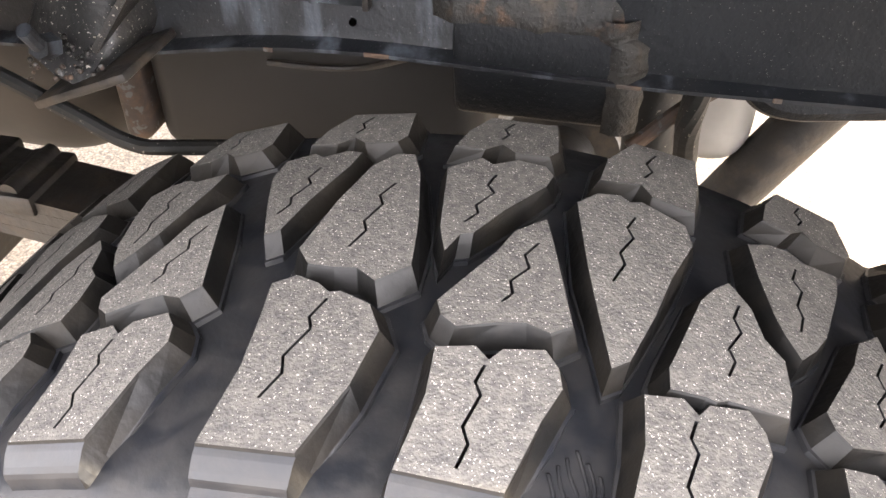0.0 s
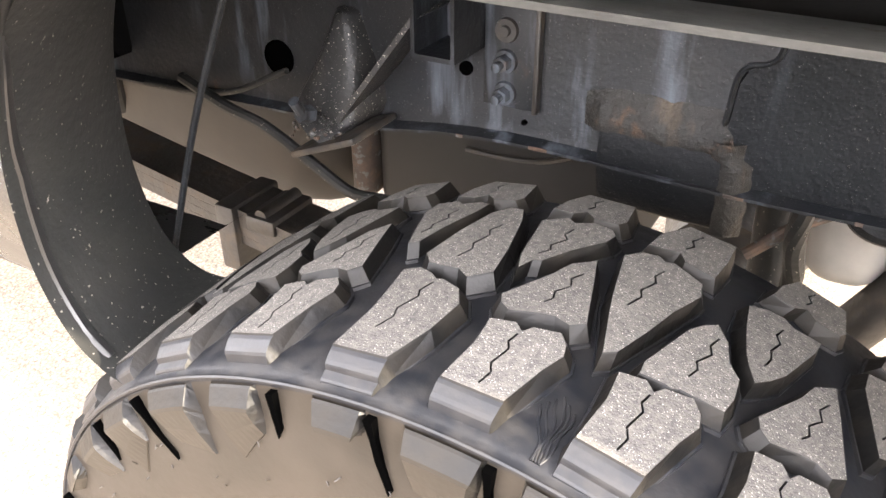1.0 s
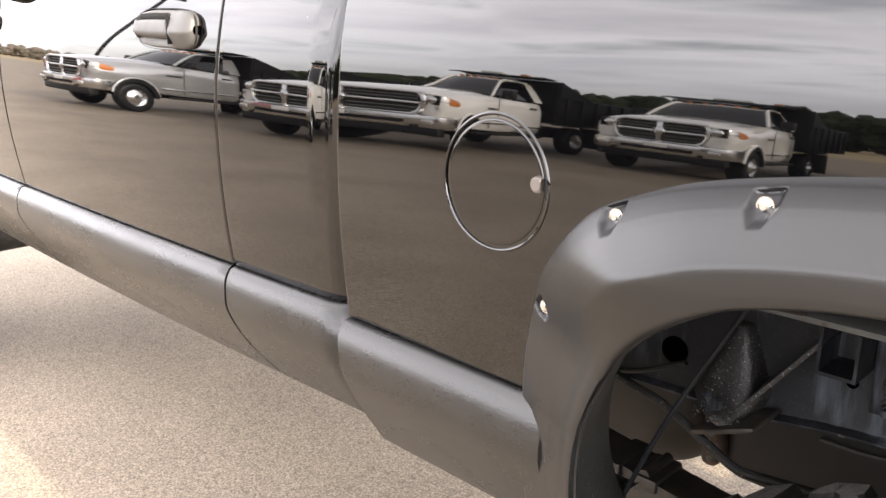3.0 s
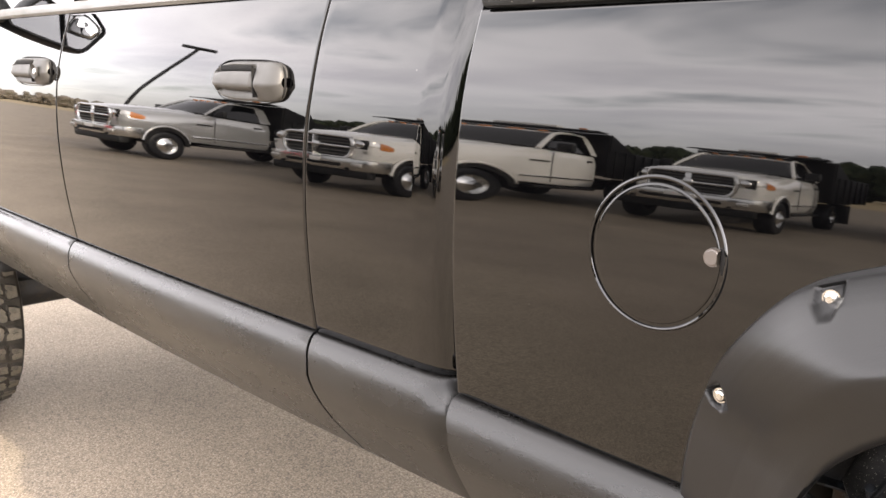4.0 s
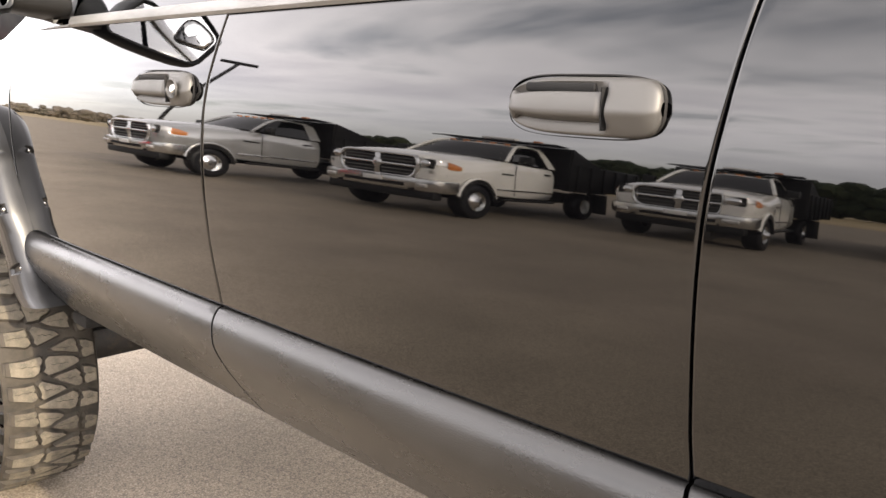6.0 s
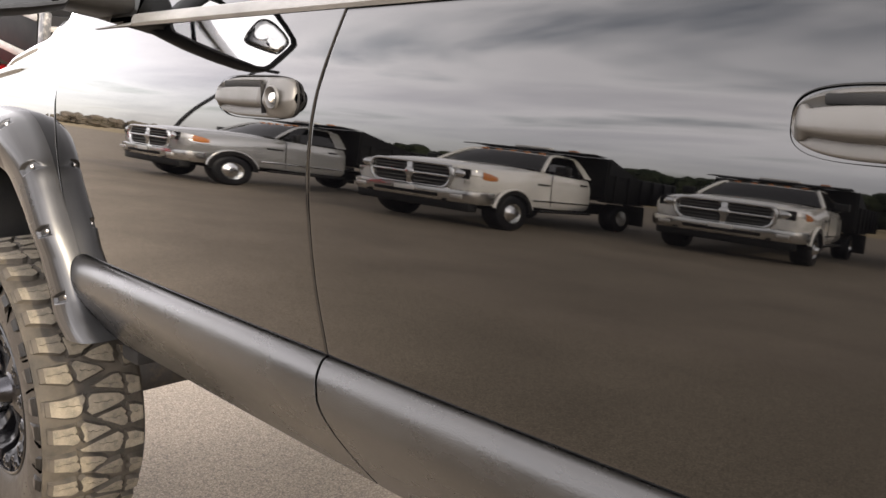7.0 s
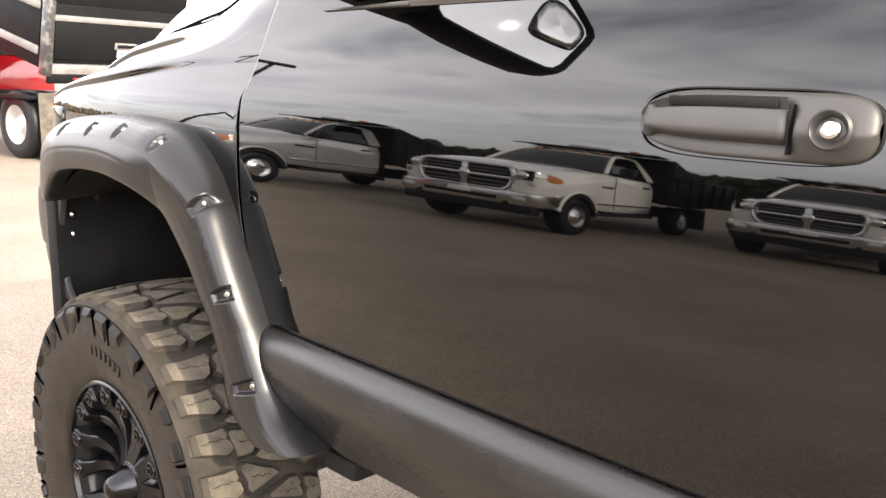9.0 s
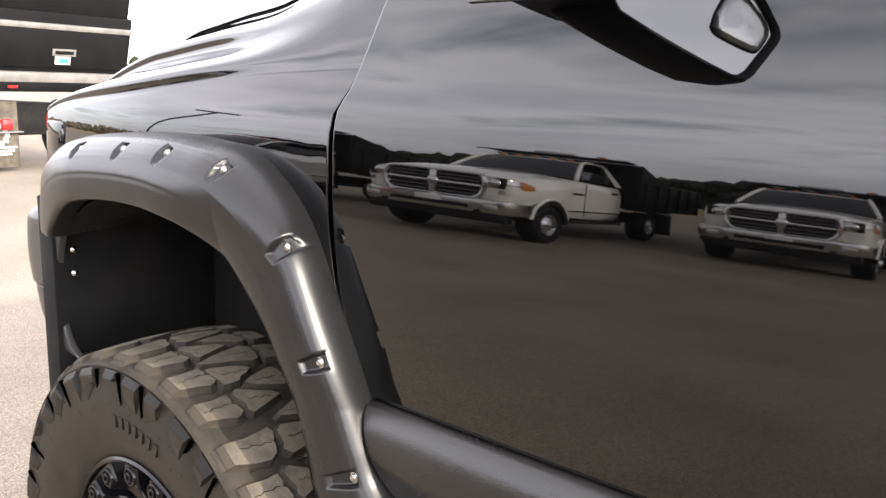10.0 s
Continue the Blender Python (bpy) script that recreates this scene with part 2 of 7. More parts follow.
def grimy_steel(name, base, film, streak, rust, streaks=0.5, rusty=0.62, pebble=0.35, spec=0.27):
    """Old painted frame steel: a dusty film in patches, pale runs down its face, rust blooms and a pebbled skin."""
    m = bpy.data.materials.new(name)
    m.use_nodes = True
    n, l = m.node_tree.nodes, m.node_tree.links
    b = n["Principled BSDF"]
    b.inputs["Specular IOR Level"].default_value = spec
    co = n.new("ShaderNodeTexCoord")

    def noisy(scale, detail, stretch=(1, 1, 1), rough=0.6):
        mp = n.new("ShaderNodeMapping")
        mp.inputs["Scale"].default_value = stretch
        l.new(co.outputs["Object"], mp.inputs[0])
        z = n.new("ShaderNodeTexNoise")
        z.inputs["Scale"].default_value, z.inputs["Detail"].default_value, z.inputs["Roughness"].default_value = scale, detail, rough
        l.new(mp.outputs[0], z.inputs["Vector"])
        return z.outputs["Fac"]

    def ramp(v, lo, hi):
        r = n.new("ShaderNodeMapRange")
        r.inputs["From Min"].default_value, r.inputs["From Max"].default_value = lo, hi
        l.new(v, r.inputs["Value"])
        return r.outputs[0]

    def over(fac, a, colour):
        x = n.new("ShaderNodeMix")
        x.data_type = "RGBA"
        l.new(fac, x.inputs["Factor"])
        if isinstance(a, tuple):
            x.inputs["A"].default_value = (*a, 1)
        else:
            l.new(a, x.inputs["A"])
        x.inputs["B"].default_value = (*colour, 1)
        return x.outputs["Result"]

    def times(a, b2):
        x = n.new("ShaderNodeMath")
        x.operation = "MULTIPLY"
        l.new(a, x.inputs[0])
        l.new(b2, x.inputs[1])
        return x.outputs[0]
    col = over(ramp(noisy(9.0, 10), 0.36, 0.70), base, film)
    col = over(times(ramp(noisy(30.0, 4, (1.0, 1.0, 0.13)), streaks, streaks + 0.16), ramp(noisy(5.0, 3), 0.42, 0.60)), col, streak)
    col = over(times(ramp(noisy(60.0, 8), 0.48, 0.62), ramp(noisy(7.0, 4), rusty, rusty + 0.10)), col, rust)
    col = over(ramp(noisy(520.0, 2), 0.68, 0.74), col, (0.07, 0.069, 0.066))
    l.new(col, b.inputs["Base Color"])
    rr = n.new("ShaderNodeMapRange")
    rr.inputs["To Min"].default_value, rr.inputs["To Max"].default_value = 0.38, 0.72
    l.new(noisy(14.0, 6), rr.inputs["Value"])
    l.new(rr.outputs[0], b.inputs["Roughness"])
    bp = n.new("ShaderNodeBump")
    bp.inputs["Strength"].default_value, bp.inputs["Distance"].default_value = pebble, 0.003
    l.new(noisy(130.0, 5), bp.inputs["Height"])
    l.new(bp.outputs[0], b.inputs["Normal"])
    return m


def asphalt_material():
    m = bpy.data.materials.new("pale_asphalt")
    m.use_nodes = True
    n, l = m.node_tree.nodes, m.node_tree.links
    b = n["Principled BSDF"]
    b.inputs["Roughness"].default_value = 0.88
    b.inputs["Specular IOR Level"].default_value = 0.3
    co = n.new("ShaderNodeTexCoord")
    vo = n.new("ShaderNodeTexVoronoi")
    vo.inputs["Scale"].default_value = 190.0
    l.new(co.outputs["Object"], vo.inputs["Vector"])
    stone = n.new("ShaderNodeValToRGB")
    e = stone.color_ramp.elements
    e[0].position, e[0].color = 0.0, (0.165, 0.135, 0.102, 1)
    e[1].position, e[1].color = 1.0, (0.318, 0.266, 0.203, 1)
    x = stone.color_ramp.elements.new(0.55)
    x.color = (0.241, 0.197, 0.147, 1)
    sep = n.new("ShaderNodeSeparateColor")
    l.new(vo.outputs["Color"], sep.inputs[0])
    l.new(sep.outputs[0], stone.inputs[0])
    pit = n.new("ShaderNodeMapRange")
    pit.inputs["From Min"].default_value, pit.inputs["From Max"].default_value = 0.45, 0.75
    pit.inputs["To Min"].default_value, pit.inputs["To Max"].default_value = 1.0, 0.62
    l.new(vo.outputs["Distance"], pit.inputs["Value"])
    mul = n.new("ShaderNodeMix")
    mul.data_type, mul.blend_type = "RGBA", "MULTIPLY"
    mul.inputs["Factor"].default_value = 1.0
    l.new(stone.outputs[0], mul.inputs["A"])
    l.new(pit.outputs[0], mul.inputs["B"])
    nz = n.new("ShaderNodeTexNoise")
    nz.inputs["Scale"].default_value, nz.inputs["Detail"].default_value, nz.inputs["Roughness"].default_value = 0.9, 9, 0.6
    l.new(co.outputs["Object"], nz.inputs["Vector"])
    big = n.new("ShaderNodeMapRange")
    big.inputs["From Min"].default_value, big.inputs["From Max"].default_value = 0.3, 0.7
    big.inputs["To Min"].default_value, big.inputs["To Max"].default_value = 0.78, 1.12
    l.new(nz.outputs["Fac"], big.inputs["Value"])
    mul2 = n.new("ShaderNodeMix")
    mul2.data_type, mul2.blend_type = "RGBA", "MULTIPLY"
    mul2.inputs["Factor"].default_value = 1.0
    l.new(mul.outputs["Result"], mul2.inputs["A"])
    l.new(big.outputs[0], mul2.inputs["B"])
    l.new(mul2.outputs["Result"], b.inputs["Base Color"])
    bp = n.new("ShaderNodeBump")
    bp.inputs["Strength"].default_value, bp.inputs["Distance"].default_value = 0.4, 0.002
    l.new(vo.outputs["Distance"], bp.inputs["Height"])
    bp.invert = True
    l.new(bp.outputs[0], b.inputs["Normal"])
    return m


ASPHALT = asphalt_material()
STEEL = grimy_steel("streaked_frame_steel", (0.0036, 0.0046, 0.0064), (0.0098, 0.0100, 0.0105), (0.050, 0.058, 0.070), (0.050, 0.028, 0.014), streaks=0.53)
UNDERCOAT = grimy_steel("pebbled_undercoat", (0.0030, 0.0037, 0.0047), (0.0066, 0.0074, 0.0084), (0.018, 0.021, 0.025), (0.030, 0.018, 0.010), streaks=0.60, rusty=0.66, pebble=0.55, spec=0.14)
WELD = grimy_steel("rusty_gritty_weld", (0.0050, 0.0050, 0.0048), (0.0130, 0.0115, 0.0092), (0.050, 0.038, 0.024), (0.075, 0.038, 0.015), streaks=0.56, rusty=0.55, pebble=1.0)


# ---------------------------------------------------------------- mesh tools
def world_of(o):
    """An object's place by its own numbers and its parents', before any update."""
    m = o.matrix_basis.copy()
    return world_of(o.parent) @ o.matrix_parent_inverse @ m if o.parent else m


def part(name, mesh, mat, parent=None, label="", smooth=True, angle=35):
    """Links a bmesh or a mesh as one mesh object under a thing or a part."""
    if isinstance(mesh, bmesh.types.BMesh):
        data = bpy.data.meshes.new(name)
        bmesh.ops.recalc_face_normals(mesh, faces=mesh.faces)
        mesh.to_mesh(data)
        mesh.free()
    else:
        data = mesh
    for mm in (mat if isinstance(mat, (list, tuple)) else [mat]):
        if len(data.materials) < (len(mat) if isinstance(mat, (list, tuple)) else 1):
            data.materials.append(mm)
    if smooth:
        data.shade_smooth()
        if angle:
            data.set_sharp_from_angle(angle=radians(angle))
    ob = new(name, data)
    if parent:
        ob.parent = parent
        ob.matrix_parent_inverse = world_of(parent).inverted()
    if label:
        ob["label"] = label
    return ob


def thing(name, label, category, at=(0, 0, 0), group="", kind=""):
    ob = new(name)
    ob.empty_display_size = 0.2
    ob.matrix_basis = Matrix.Translation(at)
    return tagged(ob, label, category, group, kind)


def add_box(bm, x0, x1, y0, y1, z0, z1, bevel=0.0, seg=2, m=None):
    r = bmesh.ops.create_cube(bm, size=1.0)
    bmesh.ops.scale(bm, vec=(x1 - x0, y1 - y0, z1 - z0), verts=r["verts"])
    bmesh.ops.translate(bm, vec=((x0 + x1) / 2, (y0 + y1) / 2, (z0 + z1) / 2), verts=r["verts"])
    vs = r["verts"]
    if bevel:
        es = {e for v in vs for e in v.link_edges}
        rr = bmesh.ops.bevel(bm, geom=list(es), offset=bevel, segments=seg, affect="EDGES", profile=0.5)
        vs = list({v for f in rr["faces"] for v in f.verts} | {v for v in vs if v.is_valid})
    if m is not None:
        bmesh.ops.transform(bm, matrix=m, verts=vs)
    return bm


def box(x0, x1, y0, y1, z0, z1, bevel=0.0, seg=2, m=None):
    return add_box(bmesh.new(), x0, x1, y0, y1, z0, z1, bevel, seg, m)


def add_rod(bm, a, b, r0, r1=None, seg=16, caps=True):
    a, b = Vector(a), Vector(b)
    d = b - a
    m = Matrix.Translation((a + b) / 2) @ d.to_track_quat("Z", "Y").to_matrix().to_4x4()
    bmesh.ops.create_cone(bm, cap_ends=caps, segments=seg, radius1=r0, radius2=r0 if r1 is None else r1, depth=d.length, matrix=m)
    return bm


def rod(a, b, r0, r1=None, seg=16):
    return add_rod(bmesh.new(), a, b, r0, r1, seg)


def tube(points, r, seg=10):
    """A round hose through points."""
    pts = smooth_line(points, 8)
    bm = bmesh.new()
    rings = []
    for i, p in enumerate(pts):
        d = (pts[min(i + 1, len(pts) - 1)] - pts[max(i - 1, 0)]).normalized()
        q = d.to_track_quat("Z", "Y").to_matrix()
        rings.append([bm.verts.new(p + q @ Vector((r * math.cos(k * math.tau / seg), r * math.sin(k * math.tau / seg), 0))) for k in range(seg)])
    for a, b in zip(rings, rings[1:]):
        for k in range(seg):
            bm.faces.new((a[k], a[(k + 1) % seg], b[(k + 1) % seg], b[k]))
    bm.faces.new(rings[0]), bm.faces.new(rings[-1])
    return bm


def smooth_line(points, n):
    """Catmull-Rom through points, n steps a span."""
    P = [Vector(p) for p in points]
    P = [2 * P[0] - P[1]] + P + [2 * P[-1] - P[-2]]
    out = []
    for i in range(1, len(P) - 2):
        for k in range(n):
            t = k / n
            a, b, c, d = P[i - 1:i + 3]
            out.append(0.5 * (2 * b + (c - a) * t + (2 * a - 5 * b + 4 * c - d) * t * t + (3 * b - a - 3 * c + d) * t ** 3))
    out.append(P[-2])
    return out


def even(points, n):
    """n + 1 points at even steps along a smoothed line."""
    P = smooth_line(points, 10)
    L = [0.0]
    for a, b in zip(P, P[1:]):
        L.append(L[-1] + (b - a).length)
    out, j = [], 0
    for i in range(n + 1):
        s = L[-1] * i / n
        while j < len(P) - 2 and L[j + 1] < s:
            j += 1
        f = (s - L[j]) / max(1e-9, L[j + 1] - L[j])
        out.append(P[j].lerp(P[j + 1], min(1, f)))
    return out


def curve_of(pairs):
    """x as a smooth function of z, through (z, x) pairs in rising z."""
    zs = [p[0] for p in pairs]
    xs = [p[1] for p in pairs]

    def f(z):
        if z <= zs[0]:
            return xs[0] + (xs[1] - xs[0]) / (zs[1] - zs[0]) * (z - zs[0])
        if z >= zs[-1]:
            return xs[-1] + (xs[-1] - xs[-2]) / (zs[-1] - zs[-2]) * (z - zs[-1])
        i = next(k for k in range(len(zs) - 1) if z <= zs[k + 1])
        h = zs[i + 1] - zs[i]
        t = (z - zs[i]) / h

        def slope(k):
            if k in (0, len(zs) - 1):
                k2 = min(max(k, 1), len(zs) - 1)
                return (xs[k2] - xs[k2 - 1]) / (zs[k2] - zs[k2 - 1])
            return (xs[k + 1] - xs[k - 1]) / (zs[k + 1] - zs[k - 1])
        a, b = slope(i) * h, slope(i + 1) * h
        return (2 * t ** 3 - 3 * t * t + 1) * xs[i] + (t ** 3 - 2 * t * t + t) * a + (3 * t * t - 2 * t ** 3) * xs[i + 1] + (t ** 3 - t * t) * b
    return f


def grid(rows, closed=False):
    """A mesh through rows of points of one length."""
    n = len(rows[0])
    verts = [tuple(p) for r in rows for p in r]
    faces = []
    for i in range(len(rows) - 1):
        for j in range(n if closed else n - 1):
            k = (j + 1) % n
            faces.append((i * n + j, i * n + k, (i + 1) * n + k, (i + 1) * n + j))
    me = bpy.data.meshes.new("grid")
    me.from_pydata(verts, [], faces)
    me.update()
    return me


def lathe(profile, seg=72):
    """Turns (axial, radius) pairs round the Y axis."""
    rows = []
    for k in range(seg + 1):
        a = math.tau * k / seg
        rows.append([(r * math.sin(a), w, r * math.cos(a)) for w, r in profile])
    n = len(profile)
    verts = [p for r in rows[:-1] for p in r]
    faces = [(k * n + j, k * n + j + 1, ((k + 1) % seg) * n + j + 1, ((k + 1) % seg) * n + j) for k in range(seg) for j in range(n - 1)]
    me = bpy.data.meshes.new("lathe")
    me.from_pydata(verts, [], faces)
    me.update()
    return me


def inside(p, poly):
    x, y = p
    c = False
    for i in range(len(poly)):
        (x0, y0), (x1, y1) = poly[i - 1], poly[i]
        if (y0 > y) != (y1 > y) and x < (x1 - x0) * (y - y0) / (y1 - y0) + x0:
            c = not c
    return c


# ---------------------------------------------------------------- ground
ground = part("ground", grid([[(x, y, 0.0) for y in (-600, -60, -8, 8, 60, 600)] for x in (-600, -60, -8, 8, 60, 600)]), ASPHALT, smooth=False)
def stain(x, y, r, seed):
    """A thin uneven drip of oil lying on the asphalt."""
    pts = [(x + r * math.cos(a) * (1 + 0.35 * math.sin(3 * a + seed) + 0.2 * math.sin(7 * a + 2 * seed)), y + 0.75 * r * math.sin(a) * (1 + 0.3 * math.sin(2 * a + seed)), 0.004) for a in [math.tau * k / 40 for k in range(40)]]
    me = bpy.data.meshes.new("oil_stain")
    me.from_pydata(pts, [], [tuple(range(40))])
    me.update()
    me.materials.append(OIL)
    return tagged(new("oil_stain", me), "dark dried oil drip on the asphalt", "stain", kind="structure")


OIL = material("dried_oil", (0.035, 0.030, 0.024), 0.7, spec=0.2, color2=(0.07, 0.060, 0.047), patch=40.0, grain=0.3, grain_scale=220.0)
tagged(ground, "pale beige worn asphalt of a vehicle yard", "ground", kind="structure")

stain(-1.29, 0.752, 0.04, 1.3)


# ---------------------------------------------------------------- the lifted black pickup
truck = thing("pickup_truck", "lifted black pickup with grey cladding and bolted flares on asphalt", "pickup truck", (-1.8, 0.95, 0))
CREST = 0.903


def plan_y(x):
    """The cab's side seen from above: a long shallow bow, straight beyond the front door."""
    u = x + 2.0
    if u < -1.3:
        return 0.0132 - 0.0143 * (u + 1.3)
    return 0.0125 * u * u + 0.0036 * u ** 3


def lean_y(z):
    """The side's upright curve: it leans in with height."""
    w = z - 1.2
    return -0.002 + 0.0616 * w + 0.3161 * w * w + 0.0632 * w ** 3


def door_y(x, z):
    return lean_y(z) + plan_y(x) + 0.0084 * max(-1.3, x + 2.0) * (z - 1.2)


def bed_wave(x):
    """The pressed hollow ahead of the fuel door: the sheet's slope along x, summed from the door forwards."""
    knots = ((-0.86, 0.016), (-0.80, 0.014), (-0.735, 0.0), (-0.68, -0.015), (-0.62, -0.023), (-0.57, -0.015), (-0.52, 0.0))
    y = 0.0
    for (a, sa), (b, sb) in zip(knots, knots[1:]):
        if x < b:
            t = max(0.0, min(1.0, (x - a) / (b - a)))
            y -= (b - max(a, x)) * (sa + (sb - sa) * t + sb) / 2
    return y


def bed_y(x, z):
    return lean_y(z) - 0.014 + 0.012 * max(0.0, -0.30 - x) ** 2 + bed_wave(x)


def panel(left, right, z0, z1, side, nx=36, nz=40, ret=0.02, keep=None):
    """A sheet-metal panel between two cuts left(z), right(z), with rolled edges."""
    zs = [z0 - 0.0016, z0 - 0.0012, z0 + 0.0008, z0 + 0.0022, z0 + 0.0035] + [z0 + (z1 - z0) * k / nz for k in range(1, nz)] + [z1 - 0.0035, z1 - 0.0022, z1 - 0.0008, z1 + 0.0012, z1 + 0.0016]
    drop_z = [ret, 0.0024, 0.0003, 0.0, 0.0] + [0.0] * (nz - 1) + [0.0, 0.0, 0.0003, 0.0024, ret]
    rows = []
    for z, dz in zip(zs, drop_z):
        a, b = left(z), right(z)
        xs = [a - 0.0016, a - 0.0012, a + 0.0008, a + 0.0022, a + 0.0035] + [a + (b - a) * k / nx for k in range(1, nx)] + [b - 0.0035, b - 0.0022, b - 0.0008, b + 0.0012, b + 0.0016]
        dx = [ret, 0.0024, 0.0003, 0.0, 0.0] + [0.0] * (nx - 1) + [0.0, 0.0, 0.0003, 0.0024, ret]
        rows.append([(x, side(x, z) + max(dz, d), z) for x, d in zip(xs, dx)])
    me = grid(rows)
    if keep:
        bm = bmesh.new()
        bm.from_mesh(me)
        bmesh.ops.delete(bm, geom=[f for f in bm.faces if not keep(f.calc_center_median())], context="FACES")
        bm.to_mesh(me)
        bm.free()
    return me


GAP = 0.0024
cut_c = curve_of([(0.72, -1.078), (0.775, -1.126), (0.861, -1.143), (0.90, -1.134), (0.968, -1.137), (1.184, -1.140), (1.316, -1.126), (1.414, -1.108), (1.45, -1.098)])
cut_b = curve_of([(0.72, -2.005), (0.745, -2.026), (0.80, -2.062), (0.863, -2.082), (0.90, -2.073), (1.022, -2.091), (1.155, -2.104), (1.24, -2.103), (1.307, -2.092), (1.415, -2.050), (1.45, -2.032)])
cut_a = curve_of([(0.72, -2.93), (0.78, -3.0), (0.85, -3.06), (0.913, -3.092), (1.011, -3.124), (1.10, -3.142), (1.196, -3.151), (1.286, -3.1505), (1.324, -3.125), (1.36, -3.108), (1.429, -3.082), (1.45, -3.073), (1.50, -3.052)])


def shift(f, d):
    return lambda z: f(z) + d


BELT = 1.420
front_door = part("front_door", panel(shift(cut_a, 0.0034), shift(cut_b, -GAP), CREST + 0.0025, BELT + 0.078, door_y, 60, 46, keep=lambda c: c.z < BELT + 0.002 or c.x < -2.76 - 5.0 * (c.z - BELT)), PAINT, truck, "glossy black front door with mirror-like paint", angle=0)
rear_door = part("rear_door", panel(shift(cut_b, GAP), shift(cut_c, -GAP), CREST + 0.0025, BELT, door_y, 50, 44), PAINT, truck, "glossy black rear door", angle=0)


# cab corner behind the rear door, turning in round the back of the cab
def corner_rows(z0, z1, r, xe, side, left, nz=40):
    rows = []
    for k in range(-2, nz + 3):
        z = z0 + (z1 - z0) * min(max(k, 0), nz) / nz
        dz = {-2: 0.02, -1: 0.0024}.get(k, {nz + 1: 0.0024, nz + 2: 0.02}.get(k, 0.0))
        a = left(z)
        e = xe(z)
        row = [(a - 0.0016, side(a, z) + 0.02, z), (a - 0.0012, side(a, z) + 0.0024, z), (a + 0.0008, side(a, z) + max(dz, 0.0003), z), (a + 0.0022, side(a, z) + dz, z), (a + 0.0035, side(a, z) + dz, z)]
        for j in range(1, 16):
            x = a + (e - r - a) * j / 16
            row.append((x, side(x, z) + dz, z))
        y = side(e, z)
        for j in range(0, 13):
            p = radians(90 * j / 12)
            row.append((e - r + (r - dz) * math.sin(p), y + r - (r - dz) * math.cos(p), z))
        for yy in (0.1, 0.3, 0.8):
            row.append((e - dz, yy, z))
        rows.append(row)
    return grid(rows)


cab_end = curve_of([(0.72, -0.815), (0.80, -0.825), (0.905, -0.833), (1.074, -0.830), (1.273, -0.825), (1.397, -0.807), (1.45, -0.797)])
part("cab_corner", corner_rows(CREST + 0.0025, BELT, 0.046, cab_end, door_y, shift(cut_c, GAP)), PAINT, truck, "glossy black rear cab corner", angle=0)


# textured lower cladding: a rounded crest, then a face that tucks under
def clad_y(z):
    d = max(0.0, CREST - z)
    if d < 0.060:
        return 0.005 - 0.030 * math.sqrt(max(0.0, 1 - (1 - d / 0.060) ** 2.2))
    return -0.025 + 0.058 * ((d - 0.060) / 0.127) ** 1.35


CLAD_Z = [CREST, CREST - 0.0005, CREST - 0.0015, CREST - 0.003, CREST - 0.005, CREST - 0.008, CREST - 0.012, CREST - 0.017, CREST - 0.023, CREST - 0.030, CREST - 0.038, CREST - 0.047, CREST - 0.054, CREST - 0.060, CREST - 0.070, CREST - 0.080, 0.812, 0.79, 0.765, 0.745, 0.73, 0.722, 0.718, 0.7165]


def cladding(left, right, off=0.0, n=24, turn=0.0, plan=plan_y):
    rows = []
    zs = CLAD_Z + [0.7165, 0.7165]
    for i, z in enumerate(zs):
        back = {len(zs) - 1: 0.16, len(zs) - 2: 0.02}.get(i, 0.0)
        a, b = left(z), right(z)
        row = [(a - 0.0016, clad_y(z) + off + 0.02 + back + plan(a), z), (a - 0.001, clad_y(z) + off + 0.003 + back + plan(a), z)]
        for j in range(n + 1):
            x = a + 0.001 + (b - a - 0.002) * j / n
            y = clad_y(z) + off + back + plan(x)
            if turn and b - x < turn:
                y += turn - math.sqrt(max(0.0, turn ** 2 - (turn - (b - x)) ** 2))
            row.append((x, y, z))
        y = row[-1][1]
        row += [(b + 0.001, y + 0.003, z), (b + 0.0016, y + 0.08, z)] if turn or off else [(b - 0.0006, y + 0.0004, z), (b - 0.016, y + 0.02, z)]
        rows.append(row)
    top = [(p[0], p[1] + 0.02, CREST + 0.0005) for p in rows[0]]
    me = grid([top] + rows)
    return me


def leaned(f, d):
    """A cut's line on the cladding: it runs further back below the crest."""
    return lambda z: f(z) + d * max(0.0, min(1.0, (CREST - z) / 0.04))


part("front_door_cladding", cladding(shift(curve_of([(0.715, -2.902), (0.752, -2.985), (0.79, -3.027), (0.84, -3.052), (0.89, -3.073), (0.905, -3.080)]), 0.004), leaned(shift(cut_b, -GAP), 0.020), n=40), TRIM, truck, "textured grey plastic cladding with a glossy worn crest")
part("rear_door_cladding", cladding(leaned(shift(cut_b, GAP), 0.020), leaned(shift(cut_c, -GAP), 0.020), n=30), TRIM, truck, "textured grey plastic cladding")
part("cab_corner_cladding", cladding(leaned(shift(cut_c, GAP), 0.020), leaned(shift(cab_end, -0.002), 0.014), n=24, turn=0.045), TRIM, truck, "textured grey plastic cladding")
bed_front = curve_of([(0.72, -0.775), (0.80, -0.79), (0.87, -0.803), (0.905, -0.800), (1.08, -0.801), (1.275, -0.797), (1.395, -0.781), (1.45, -0.77)])
part("bed_cladding", cladding(leaned(bed_front, 0.014), lambda z: -0.43, off=-0.010, n=18, plan=lambda x: 0.0), TRIM, truck, "textured grey plastic cladding")

